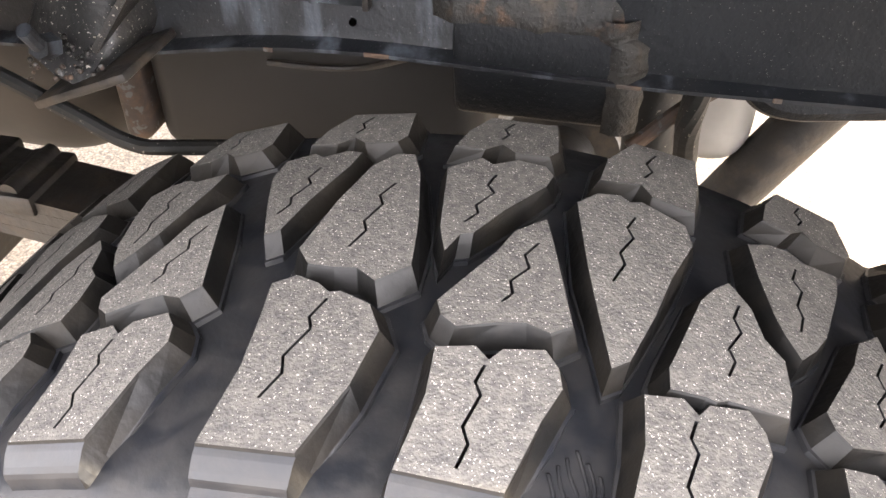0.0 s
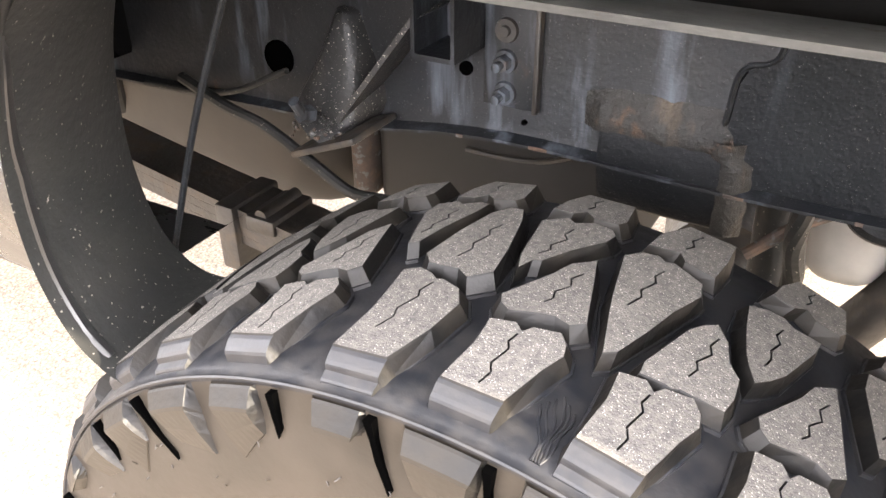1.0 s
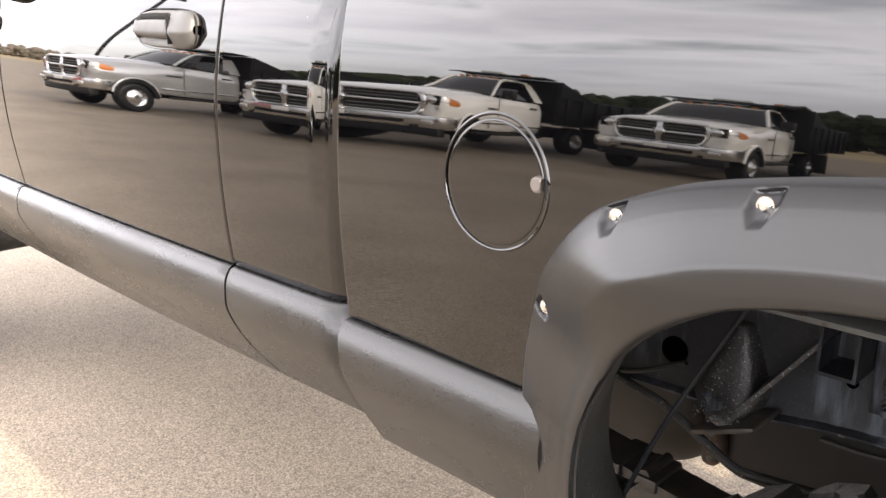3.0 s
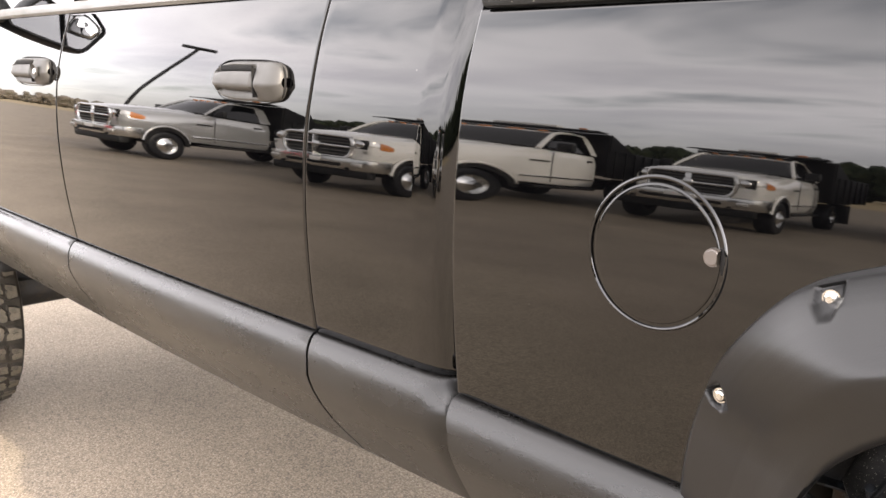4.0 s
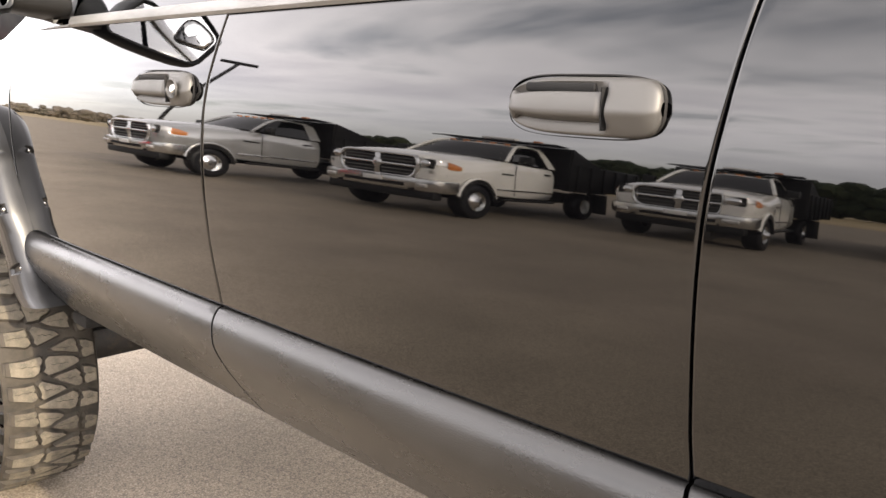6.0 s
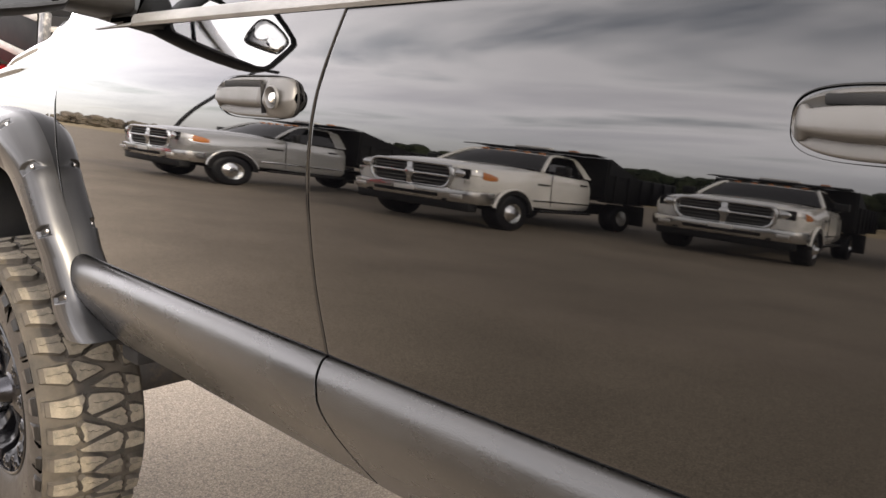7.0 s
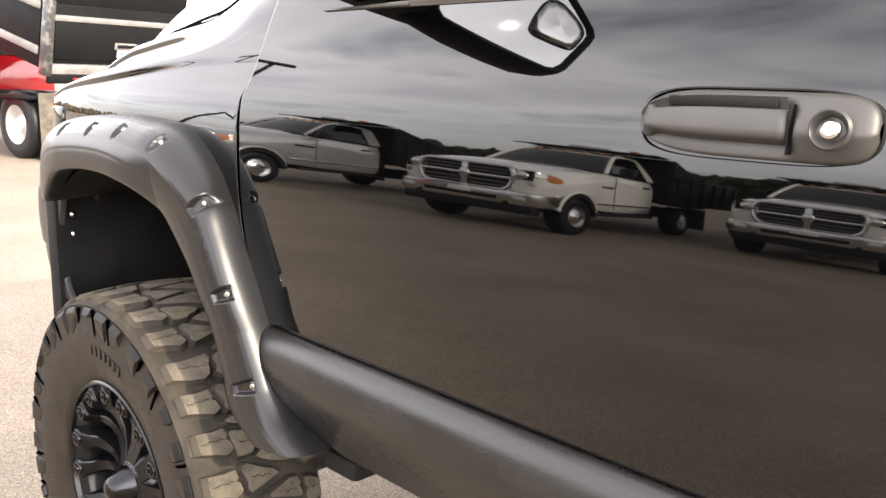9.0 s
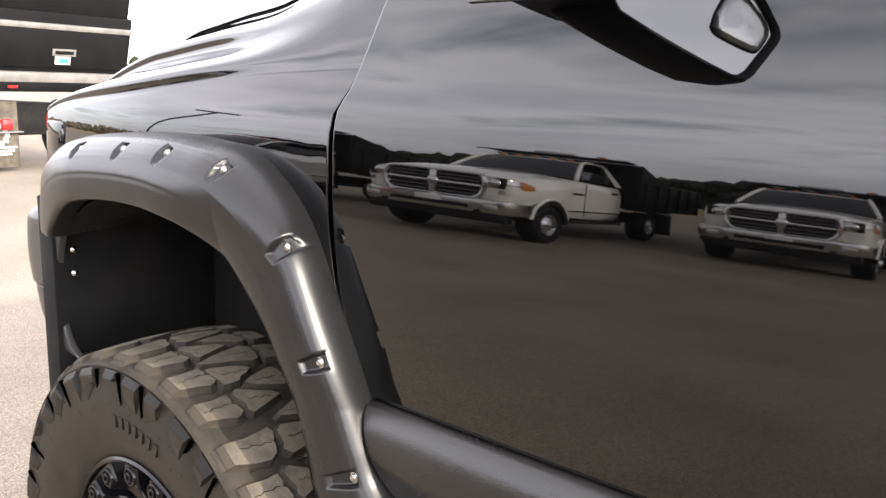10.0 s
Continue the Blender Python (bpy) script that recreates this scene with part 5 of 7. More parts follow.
SLIT_SHORT = flat_mark("slit", [(0.0440, 0.4045), (0.0500, 0.4045), (0.0470, 0.3780), (0.0400, 0.3700)], -0.1436, HOLE_DARK)


bm = bmesh.new()
for k in range(110):
    a, r = math.tau * random.random(), 0.315 + 0.055 * random.random()
    p = Vector((r * math.sin(a), -0.1425, r * math.cos(a)))
    add_rod(bm, p, p + Vector((0.004 * random.uniform(-1, 1), -0.0025, 0.004 * random.uniform(-1, 1))), 0.0008, 0.0004, 5)
SPEW = bpy.data.meshes.new("vent_spew")
bm.to_mesh(SPEW)
bm.free()
SPEW.materials.append(SIDEWALL)
BAR = flat_mark("raised_bar", [(0.0, 0.328), (0.016, 0.328), (0.016 * 0.933, 0.306), (0.0, 0.306)], -0.1436, SIDEWALL)
TYRE = lathe([(-0.10, 0.225), (-0.118, 0.236), (-0.128, 0.262), (-0.138, 0.300), (-0.143, 0.335), (-0.1420, 0.372), (-0.1375, 0.4060), (-0.1378, 0.4075), (-0.1392, 0.4086), (-0.1394, 0.4104), (-0.1384, 0.4114), (-0.1360, 0.4112), (-0.1330, 0.4130), (-0.126, 0.4150), (-0.118, 0.4172), (-0.08, 0.4205), (-0.03, 0.4230), (0.03, 0.4230), (0.08, 0.4205), (0.118, 0.4165), (0.132, 0.405), (0.140, 0.385), (0.143, 0.335), (0.128, 0.262), (0.10, 0.225)], 136)
TYRE.materials.append(GROOVE)
TYRE.materials.append(SIDEWALL)
for f in TYRE.polygons:
    if (f.center.x ** 2 + f.center.z ** 2) ** 0.5 < 0.4060:
        f.material_index = 1
TYRE_DUSTY = TYRE.copy()
TYRE_DUSTY.materials[0] = DUSTY_GROOVE
RIMMESH = lathe([(-0.122, 0.2405), (-0.125, 0.236), (-0.122, 0.231), (-0.112, 0.228), (-0.108, 0.220), (-0.10, 0.205), (-0.085, 0.198), (0.10, 0.200), (0.118, 0.228), (0.12, 0.236)], 96)


def spoke_mesh():
    """A split spoke: two arms that drop from bolted tabs at the rim into the dish and rise to the hub."""
    bm = bmesh.new()
    for sgn in (-1, 1):
        ring = []
        for r, y, hw, ht, sh in ((0.050, -0.086, 0.012, 0.050, 0.009), (0.085, -0.072, 0.0125, 0.045, 0.011), (0.12, -0.066, 0.0130, 0.040, 0.016), (0.15, -0.070, 0.0135, 0.040, 0.023), (0.168, -0.080, 0.0145, 0.040, 0.029), (0.176, -0.090, 0.0155, 0.042, 0.032), (0.182, -0.106, 0.0175, 0.050, 0.034),
                                 (0.186, -0.116, 0.0205, 0.050, 0.036), (0.192, -0.118, 0.0215, 0.040, 0.037), (0.212, -0.119, 0.0215, 0.035, 0.040), (0.222, -0.118, 0.0200, 0.030, 0.041)):
            c = sgn * sh
            ring.append([bm.verts.new(p) for p in ((c - hw, y + ht, r), (c - hw * 0.96, y + 0.004, r), (c - hw * 0.80, y, r), (c + hw * 0.80, y, r), (c + hw * 0.96, y + 0.004, r), (c + hw, y + ht, r))])
        for a, b in zip(ring, ring[1:]):
            for k in range(6):
                bm.faces.new((a[k], a[(k + 1) % 6], b[(k + 1) % 6], b[k]))
        bm.faces.new(ring[0]), bm.faces.new(ring[-1])
    bmesh.ops.recalc_face_normals(bm, faces=bm.faces)
    me = bpy.data.meshes.new("spoke")
    bm.to_mesh(me)
    bm.free()
    me.materials.append(RIM)
    me.shade_smooth()
    me.set_sharp_from_angle(angle=radians(28))
    return me


SPOKE = spoke_mesh()
HUBMETAL = material("dark_chrome_cap", (0.035, 0.035, 0.038), 0.14, metal=1.0, rough2=0.3, patch=30.0)
HUBCAP = lathe([(-0.142, 0.0004), (-0.141, 0.010), (-0.137, 0.020), (-0.130, 0.026), (-0.115, 0.032), (-0.104, 0.038), (-0.09, 0.043), (-0.082, 0.058), (-0.07, 0.072), (-0.04, 0.078)], 48)
HUBCAP.materials.append(HUBMETAL)
DISC = lathe([(-0.02, 0.001), (-0.02, 0.198)], 48)
DISC.materials.append(DARK)
NUT = lathe([(0.004, 0.0178), (-0.0025, 0.0174), (-0.0040, 0.0160), (-0.0040, 0.0140), (-0.0010, 0.0128), (-0.0008, 0.0098), (-0.0055, 0.0090), (-0.0065, 0.0075), (-0.0065, 0.0052), (-0.0020, 0.0048), (-0.0020, 0.0003)], 20)
NUT.materials.append(RIM)


def child(name, me, parent, m, label=""):
    ob = new(name, me)
    ob.parent = parent
    ob.matrix_basis = m
    if label:
        ob["label"] = label
    return ob


def spin(a):
    return Matrix.Rotation(a, 4, "Y")


def wheel(name, x, y, flip=False, turn=0.0, label="", casing=None):
    w = part(name, RIMMESH, RIM, None, label)
    w.parent = truck
    w.matrix_parent_inverse = world_of(truck).inverted()
    w.matrix_basis = Matrix.Translation((x, y, HUBZ)) @ Matrix.Rotation(math.pi if flip else 0, 4, "Z") @ spin(turn)
    child("tyre", casing or TYRE, w, Matrix.Identity(4), "mud-terrain tyre with worn dusty lugs")
    for k in range(8):
        child("spoke", SPOKE, w, spin(math.tau * k / 8))
    child("hub_cap", HUBCAP, w, Matrix.Identity(4))
    child("brake_disc", DISC, w, Matrix.Identity(4))
    for k in range(8):
        for d in (-0.185, 0.185):
            a = math.tau * k / 8 + d
            child("rim_bolt", NUT, w, Matrix.Translation((0.206 * math.sin(a), -0.1185, 0.206 * math.cos(a))))
    for k in range(7):
        child("raised_bar", BAR, w, spin(-0.16 + 0.068 * k))
    for k in range(PITCHES):
        if k % 3 != 1:
            child("slit", SLIT if k % 3 == 0 else SLIT_SHORT, w, spin(math.tau * k / PITCHES))
    tagged(child("vent_spew", SPEW, w, Matrix.Identity(4)), kind="stuff")
    return w


for me in (TYRE, TYRE_DUSTY, RIMMESH, HUBCAP, DISC, NUT):
    me.shade_smooth()
    me.set_sharp_from_angle(angle=radians(40))
rear_wheel = wheel("rear_wheel", -0.02, TYC, turn=0.0, label="lifted rear wheel with black alloy rim")
front_wheel = wheel("front_wheel", -3.57, TYC + 0.01, turn=0.05, label="front wheel with black split-spoke rim", casing=TYRE_DUSTY)


# ---------------------------------------------------------------- frame, tank and springs seen in the rear arch
FY = 0.362
bm = bmesh.new()
rail_top, rail_low = curve_of([(-1.2, 0.955), (-0.3, 0.962), (0.0, 0.962), (0.3, 0.960), (1.1, 0.93)]), curve_of([(-1.2, 0.76), (-0.364, 0.785), (-0.266, 0.799), (-0.17, 0.806), (0.05, 0.802), (0.3, 0.806), (1.1, 0.80)])
rows = []
for k in range(60):
    x = -1.2 + 2.3 * k / 59
    t, b = rail_top(x), rail_low(x)
    rows.append([(x, FY - 0.062, t - 0.004), (x, FY - 0.064, t), (x, FY - 0.058, t + 0.003), (x, FY - 0.006, t + 0.003), (x, FY + 0.001, t - 0.006), (x, FY, t - 0.02), (x, FY, b + 0.012), (x, FY - 0.003, b + 0.003), (x, FY - 0.010, b), (x, FY - 0.016, b - 0.002), (x, FY - 0.016, b - 0.005), (x, FY + 0.08, b - 0.005)])
bm.free()
frame_rail = part("frame_rail", grid(rows), STEEL, truck, "dark scuffed frame rail with rust along its edge")
rows = []
for k in range(60):
    x = -0.75 + 1.75 * k / 59
    t = rail_top(x) + 0.0036
    rows.append([(x, FY - 0.0652, t - 0.009), (x, FY - 0.0650, t - 0.002), (x, FY - 0.060, t), (x, FY - 0.02, t), (x, FY - 0.004, t)])
part("rail_flange", grid(rows), LEDGE, frame_rail, "pale dusty top flange")
part("hitch_bracket", tube([(0.128, 0.42, 0.815), (0.145, 0.42, 0.782), (0.175, 0.42, 0.760), (0.25, 0.43, 0.762), (0.45, 0.46, 0.775)], 0.013, 10), UNDERCOAT, truck, "black bent bracket under the frame")
part("floor_crossmember", box(-0.74, 1.12, 0.50, 0.56, 0.85, 1.133, 0.01), DARK, truck, "dark bed floor structure")
bm = bmesh.new()
for k in range(26):
    x = -0.38 + 0.028 * k
    b = rail_low(x)
    if random.random() < 0.35:
        part("rust_scale", box(x, x + 0.006 + 0.016 * random.random(), FY - 0.0168, FY - 0.0155, b - 0.0052, b - 0.0025 + 0.0015 * random.random(), 0.0005, 1), RUST, frame_rail)
bm = bmesh.new()

# step in the rail where the rear section is sleeved over
seam = [(0.066, 0.945), (0.062, 0.928), (0.052, 0.920), (0.040, 0.917), (0.032, 0.905), (0.029, 0.87), (0.026, 0.842), (0.034, 0.828), (0.033, 0.803)]
part("rail_seam", tube([(x, FY - 0.003, z) for x, z in seam], 0.0030, 6), UNDERCOAT, frame_rail, "sealed lap seam of the frame")
rows = []
for k in range(12):
    z = 0.806 + (0.955 - 0.806) * k / 11
    f = curve_of(sorted((b, a) for a, b in seam))
    rows.append([(f(z) + 0.002, FY, z), (f(z) + 0.004, FY - 0.005, z), (0.5, FY - 0.005, z), (1.05, FY - 0.005, z)])
part("rail_sleeve", grid(rows), UNDERCOAT, frame_rail, "dark undercoated rear rail section")
# bolted plate with nuts
plate = part("bolt_plate", box(-0.212, -0.156, FY - 0.009, FY - 0.001, 0.838, 0.952, 0.002), STEEL, frame_rail, "bolted doubler plate")
for z, big in ((0.917, 0), (0.886, 1), (0.853, 1)):
    bm = bmesh.new()
    bmesh.ops.create_cone(bm, cap_ends=True, segments=18, radius1=0.0125, radius2=0.0115, depth=0.004, matrix=Matrix.Translation((-0.187, FY - 0.011, z)) @ Matrix.Rotation(radians(90), 4, "X"))
    if big:
        bmesh.ops.create_cone(bm, cap_ends=True, segments=6, radius1=0.0085, radius2=0.008, depth=0.012, matrix=Matrix.Translation((-0.187, FY - 0.018, z)) @ Matrix.Rotation(radians(90), 4, "X"))
        add_rod(bm, (-0.187, FY - 0.022, z), (-0.187, FY - 0.034, z), 0.0048, None, 10)
    else:
        bmesh.ops.create_cone(bm, cap_ends=True, segments=12, radius1=0.006, radius2=0.005, depth=0.006, matrix=Matrix.Translation((-0.187, FY - 0.014, z)) @ Matrix.Rotation(radians(90), 4, "X"))
    part("plate_bolt", bm, GREASY if not big else STEEL, frame_rail, "frame bolt with exposed thread")
part("plate_edge", box(-0.1565, -0.1515, FY - 0.012, FY - 0.001, 0.836, 0.955, 0.001), GREASY, frame_rail)
# holes are black discs laid on the steel, their inner dark painted
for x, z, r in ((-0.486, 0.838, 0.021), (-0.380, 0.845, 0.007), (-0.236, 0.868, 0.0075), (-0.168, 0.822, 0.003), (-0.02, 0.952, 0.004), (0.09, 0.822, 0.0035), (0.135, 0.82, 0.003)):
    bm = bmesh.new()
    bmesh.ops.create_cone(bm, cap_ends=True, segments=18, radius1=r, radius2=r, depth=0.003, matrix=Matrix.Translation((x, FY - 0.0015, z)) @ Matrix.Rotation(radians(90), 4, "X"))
    part("frame_hole", bm, HOLE_DARK, frame_rail)
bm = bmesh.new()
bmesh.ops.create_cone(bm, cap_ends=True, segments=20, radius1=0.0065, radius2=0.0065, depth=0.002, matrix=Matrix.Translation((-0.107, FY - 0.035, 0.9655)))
part("flange_hole", bm, HOLE_DARK, frame_rail)
# small bracket box beside the plate
bm = bmesh.new()
add_box(bm, -0.262, -0.258, FY - 0.066, FY - 0.002, 0.898, 0.955)
add_box(bm, -0.218, -0.214, FY - 0.066, FY - 0.002, 0.898, 0.955)
add_box(bm, -0.262, -0.214, FY - 0.066, FY - 0.002, 0.894, 0.899)
part("bracket_box", bm, STEEL, frame_rail, "open welded bracket box")
# hanger box below the rail
rows = []
for x, e in [(-0.088, 0.03), (-0.0875, 0.010), (-0.085, 0.002)] + [(-0.080 + 0.011 * k, 0.0) for k in range(11)] + [(0.036, 0.002), (0.0385, 0.012), (0.039, 0.06)]:
    rows.append([(x + 0.010 * max(0.0, (x + 0.02) / 0.06) * s, FY + dy + e, z) for dy, z, s in ((0.004, 0.854, 0), (-0.005, 0.850, 0), (-0.009, 0.842, 0), (-0.011, 0.830, 0.2), (-0.0125, 0.815, 0.8), (-0.0125, 0.800, 1.0), (-0.010, 0.786, 0.8), (-0.006, 0.772, 0.5), (-0.002, 0.756, 0.3), (0.012, 0.746, 0.0), (0.035, 0.742, 0.0), (0.09, 0.740, 0.0))])
hang = part("bump_stop_mount", grid(rows), UNDERCOAT, truck, "dark rounded bump stop mount with rusty weld", angle=50)
rows = []
for k in range(49):
    x = -0.104 + 0.150 * k / 48
    wob = 0.006 * noise.noise(Vector((x * 40, 0.3, 1.1))) + 0.004 * noise.noise(Vector((x * 110, 2.3, 0.1)))
    end = min(1.0, k / 6, (48 - k) / 6)
    rows.append([(x, FY - 0.0005, 0.868 + 0.7 * wob + 0.006 * end), (x, FY - 0.004 * end - 0.001, 0.862 + wob), (x, FY - 0.0085 * end - 0.001 + 0.2 * wob, 0.853 + wob), (x, FY - 0.0120 * end - 0.001, 0.843 + wob), (x, FY - 0.0115 * end, 0.834 + 0.6 * wob)])
part("weld_bead", grid(rows), WELD, hang, "rusty gritty weld along the mount's top", angle=0)
rows = []
for k in range(40):
    z = 0.755 + 0.20 * k / 39
    wob = 0.004 * noise.noise(Vector((z * 60, 4.3, 1.7)))
    x = 0.036 + (0.010 if z < 0.83 else 0.0) + wob
    if z < 0.852:
        rows.append([(x - 0.012, FY - 0.0125, z), (x - 0.004, FY - 0.0165, z), (x + 0.005, FY - 0.0150, z), (x + 0.016 + 0.6 * wob, FY - 0.006, z)])
part("side_weld", grid(rows), WELD, hang, angle=0)
# hanger bracket, gusset and lump of grease by the front of the arch
rows = []
for z, x0, x1, y in ((0.912, -0.384, -0.378, 0.352), (0.909, -0.392, -0.371, 0.345), (0.896, -0.396, -0.366, 0.340), (0.870, -0.404, -0.357, 0.332), (0.845, -0.413, -0.349, 0.322), (0.826, -0.421, -0.342, 0.312), (0.812, -0.424, -0.341, 0.300), (0.800, -0.412, -0.346, 0.288), (0.790, -0.392, -0.354, 0.280), (0.786, -0.376, -0.362, 0.279)):
    rows.append([(x0 - 0.004, FY, z), (x0, y + 0.010, z), (x0 + 0.006, y + 0.001, z), ((2 * x0 + x1) / 3, y, z), ((x0 + 2 * x1) / 3, y, z), (x1 - 0.006, y + 0.001, z), (x1, y + 0.010, z), (x1 + 0.004, FY, z)])
br = part("spring_hanger", grid(rows), SPECKLED, truck, "greasy speckled spring hanger with rusty foot", angle=50)
bm = bmesh.new()
for q in range(46):
    a, b = random.random(), random.random()
    bmesh.ops.create_icosphere(bm, subdivisions=1, radius=0.0012 + 0.0018 * random.random(), matrix=Matrix.Translation((-0.412 + 0.070 * a, 0.281 + 0.010 * random.random() + 0.4 * 0.028 * b, 0.792 + 0.028 * b)))
tagged(part("grease_and_grit", bm, GREASY, br, "caked grit", angle=0), kind="stuff")
bm = bmesh.new()
for q in range(18):
    bmesh.ops.create_icosphere(bm, subdivisions=1, radius=0.0012 + 0.0016 * random.random(), matrix=Matrix.Translation((-0.412 + 0.07 * random.random(), 0.277 + 0.006 * random.random(), 0.787 + 0.016 * random.random())))
tagged(part("rust_grit", bm, RUST, br, angle=0), kind="stuff")
part("hanger_foot", box(-0.405, -0.312, 0.266, 0.35, 0.779, 0.787, 0.003, 2, Matrix.Translation((-0.37, 0.3, 0.783)) @ Matrix.Rotation(radians(-22), 4, "Y") @ Matrix.Translation((0.37, -0.3, -0.783))), GREASY, br)
bm = bmesh.new()
vs = [bm.verts.new(p) for p in ((-0.262, 0.30, 0.935), (-0.258, 0.36, 0.938), (-0.345, 0.36, 0.835), (-0.352, 0.285, 0.815))]
f = bm.faces.new(vs)
r = bmesh.ops.extrude_face_region(bm, geom=[f])
bmesh.ops.translate(bm, vec=(0.004, 0, -0.004), verts=[v for v in r["geom"] if isinstance(v, bmesh.types.BMVert)])
part("gusset", bm, SPECKLED, br, "diagonal gusset plate", smooth=False)
bm = bmesh.new()
bmesh.ops.create_cone(bm, cap_ends=True, segments=6, radius1=0.010, radius2=0.009, depth=0.016, matrix=Matrix.Translation((-0.372, 0.262, 0.826)) @ Matrix.Rotation(radians(70), 4, "X"))
add_rod(bm, (-0.372, 0.256, 0.830), (-0.372, 0.246, 0.846), 0.006, None, 10)
part("hanger_bolt", bm, STEEL, br)
# round cross tube and crossmember in the dark
bm = bmesh.new()
add_rod(bm, (-0.455, 0.40, 0.855), (-0.455, 1.5, 0.855), 0.036, None, 28)
part("cross_tube", bm, DARK, truck)
part("crossmember", box(-0.80, -0.42, 0.39, 0.43, 0.80, 0.97, 0.02, 3), DARK, truck, "dark crossmember")
bm = bmesh.new()
add_rod(bm, (-0.50, 0.10, 1.045), (-0.22, 0.12, 1.05), 0.020, None, 16)
part("filler_pipe", bm, TANK, truck, "dusty filler pipe")
# leaf spring pack with clip and U-bolt plate
rows = []
bm = bmesh.new()
for i, (z, x0, x1) in enumerate(((0.0, -1.25, 1.2), (-0.0122, -1.05, 0.9), (-0.0244, -0.90, 0.7), (-0.0366, -0.62, 0.5))):
    prev = None
    for k in range(41):
        x = x0 + (x1 - x0) * k / 40
        zz = 0.652 + z - 0.085 * ((x + 0.60) / 0.9) + 0.055 * ((x + 0.2) / 0.9) ** 2
        ring = [bm.verts.new((x, yy, zz + dz)) for yy, dz in ((0.285, 0), (0.285, 0.012), (0.355, 0.012), (0.355, 0))]
        if prev:
            for j in range(4):
                bm.faces.new((prev[j], prev[(j + 1) % 4], ring[(j + 1) % 4], ring[j]))
        else:
            bm.faces.new(ring)
        prev = ring
    bm.faces.new(prev)
spring = part("leaf_spring", bm, GREASY, truck, "greasy rear leaf spring pack")
bm = bmesh.new()
add_box(bm, -0.545, -0.515, 0.275, 0.365, 0.575, 0.668, 0.004)
part("spring_clip", bm, GREASY, spring)
bm = bmesh.new()
add_rod(bm, (-0.478, 0.285, 0.662), (-0.478, 0.355, 0.662), 0.009, None, 16)
add_box(bm, -0.50, -0.455, 0.28, 0.36, 0.640, 0.662, 0.004)
part("clip_bolt", bm, GREASY, spring)
# fuel tank: rounded dusty belly
bm = bmesh.new()
add_box(bm, -1.35, -0.485, 0.47, 1.02, 0.515, 0.83, 0.135, 12)
tank = part("fuel_tank", bm, TANK, truck, "dusty brown plastic fuel tank", angle=60)
bm = bmesh.new()
add_box(bm, -0.497, -0.466, 0.495, 1.04, 0.585, 0.80, 0.012, 3)
part("tank_strap", bm, RUST, tank, "rusty tank strap")
bm = bmesh.new()
add_box(bm, -0.462, -0.085, 0.505, 1.10, 0.57, 0.80, 0.03, 4)
part("heat_shield", bm, SHIELD, tank, "grey-brown shield panel")
part("brake_hose", tube([(-0.62, 0.33, 0.80), (-0.522, 0.30, 0.792), (-0.464, 0.30, 0.778), (-0.395, 0.30, 0.744), (-0.35, 0.30, 0.723), (-0.31, 0.31, 0.718), (-0.2, 0.4, 0.68)], 0.007), LINER, truck, "black brake hose")
part("wiring_loom", tube([(-0.70, 0.34, 0.775), (-0.60, 0.33, 0.785), (-0.53, 0.33, 0.80), (-0.45, 0.33, 0.838)], 0.004), LINER, truck)
part("stay_rod", tube([(-0.250, 0.072, 1.055), (-0.335, 0.078, 0.89), (-0.412, 0.082, 0.705)], 0.0030, 8), UNDERCOAT, truck, "thin black stay rod")
part("trim_wire", tube([(-0.31, 0.50, 0.703), (-0.25, 0.495, 0.706), (-0.20, 0.49, 0.715), (-0.15, 0.46, 0.745)], 0.0035, 8), GREASY, truck)
# shock absorber, hoses and axle behind the tyre
bm = bmesh.new()
add_rod(bm, (0.34, 0.62, 0.80), (0.13, 0.62, 0.42), 0.031, None, 24)
add_rod(bm, (0.375, 0.62, 0.86), (0.30, 0.62, 0.73), 0.024, None, 20)
part("shock_absorber", bm, GREASY, truck, "black shock absorber")
bm = bmesh.new()
add_rod(bm, (-0.02, 0.20, HUBZ), (-0.02, 0.80, HUBZ), 0.055, None, 28)
add_rod(bm, (-0.02, 0.80, HUBZ), (-0.02, 1.05, HUBZ), 0.09, 0.15, 28)
part("rear_axle", bm, GREASY, truck, "greasy rear axle tube")
bm = bmesh.new()
add_rod(bm, (0.075, 0.50, 0.785), (0.085, 0.50, 0.58), 0.026, None, 20)
part("bump_stop", bm, LINER, truck, "rubber bump stop")
part("axle_hose", tube([(0.06, 0.42, 0.70), (0.12, 0.45, 0.745), (0.20, 0.5, 0.752), (0.5, 0.55, 0.75)], 0.007), RUST, truck, "rusty brake line")
part("axle_hose", tube([(0.11, 0.40, 0.80), (0.105, 0.41, 0.74), (0.11, 0.43, 0.68), (0.10, 0.45, 0.6)], 0.011), LINER, truck, "ribbed black hose")
bm = bmesh.new()
for k in range(14):
    bmesh.ops.create_icosphere(bm, subdivisions=1, radius=0.012 + 0.012 * random.random(), matrix=Matrix.Translation((0.17 + 0.055 * random.random(), 0.55 + 0.03 * random.random(), 0.70 + 0.02 * random.random())))
part("wire_bundle", bm, TANK, truck, "dusty connector bundle", angle=0)
bm = bmesh.new()
add_box(bm, 0.10, 0.20, 0.60, 0.9, 0.57, 0.76, 0.04, 5)
part("muffler", bm, GREYPAINT, truck, "dusty grey muffler")
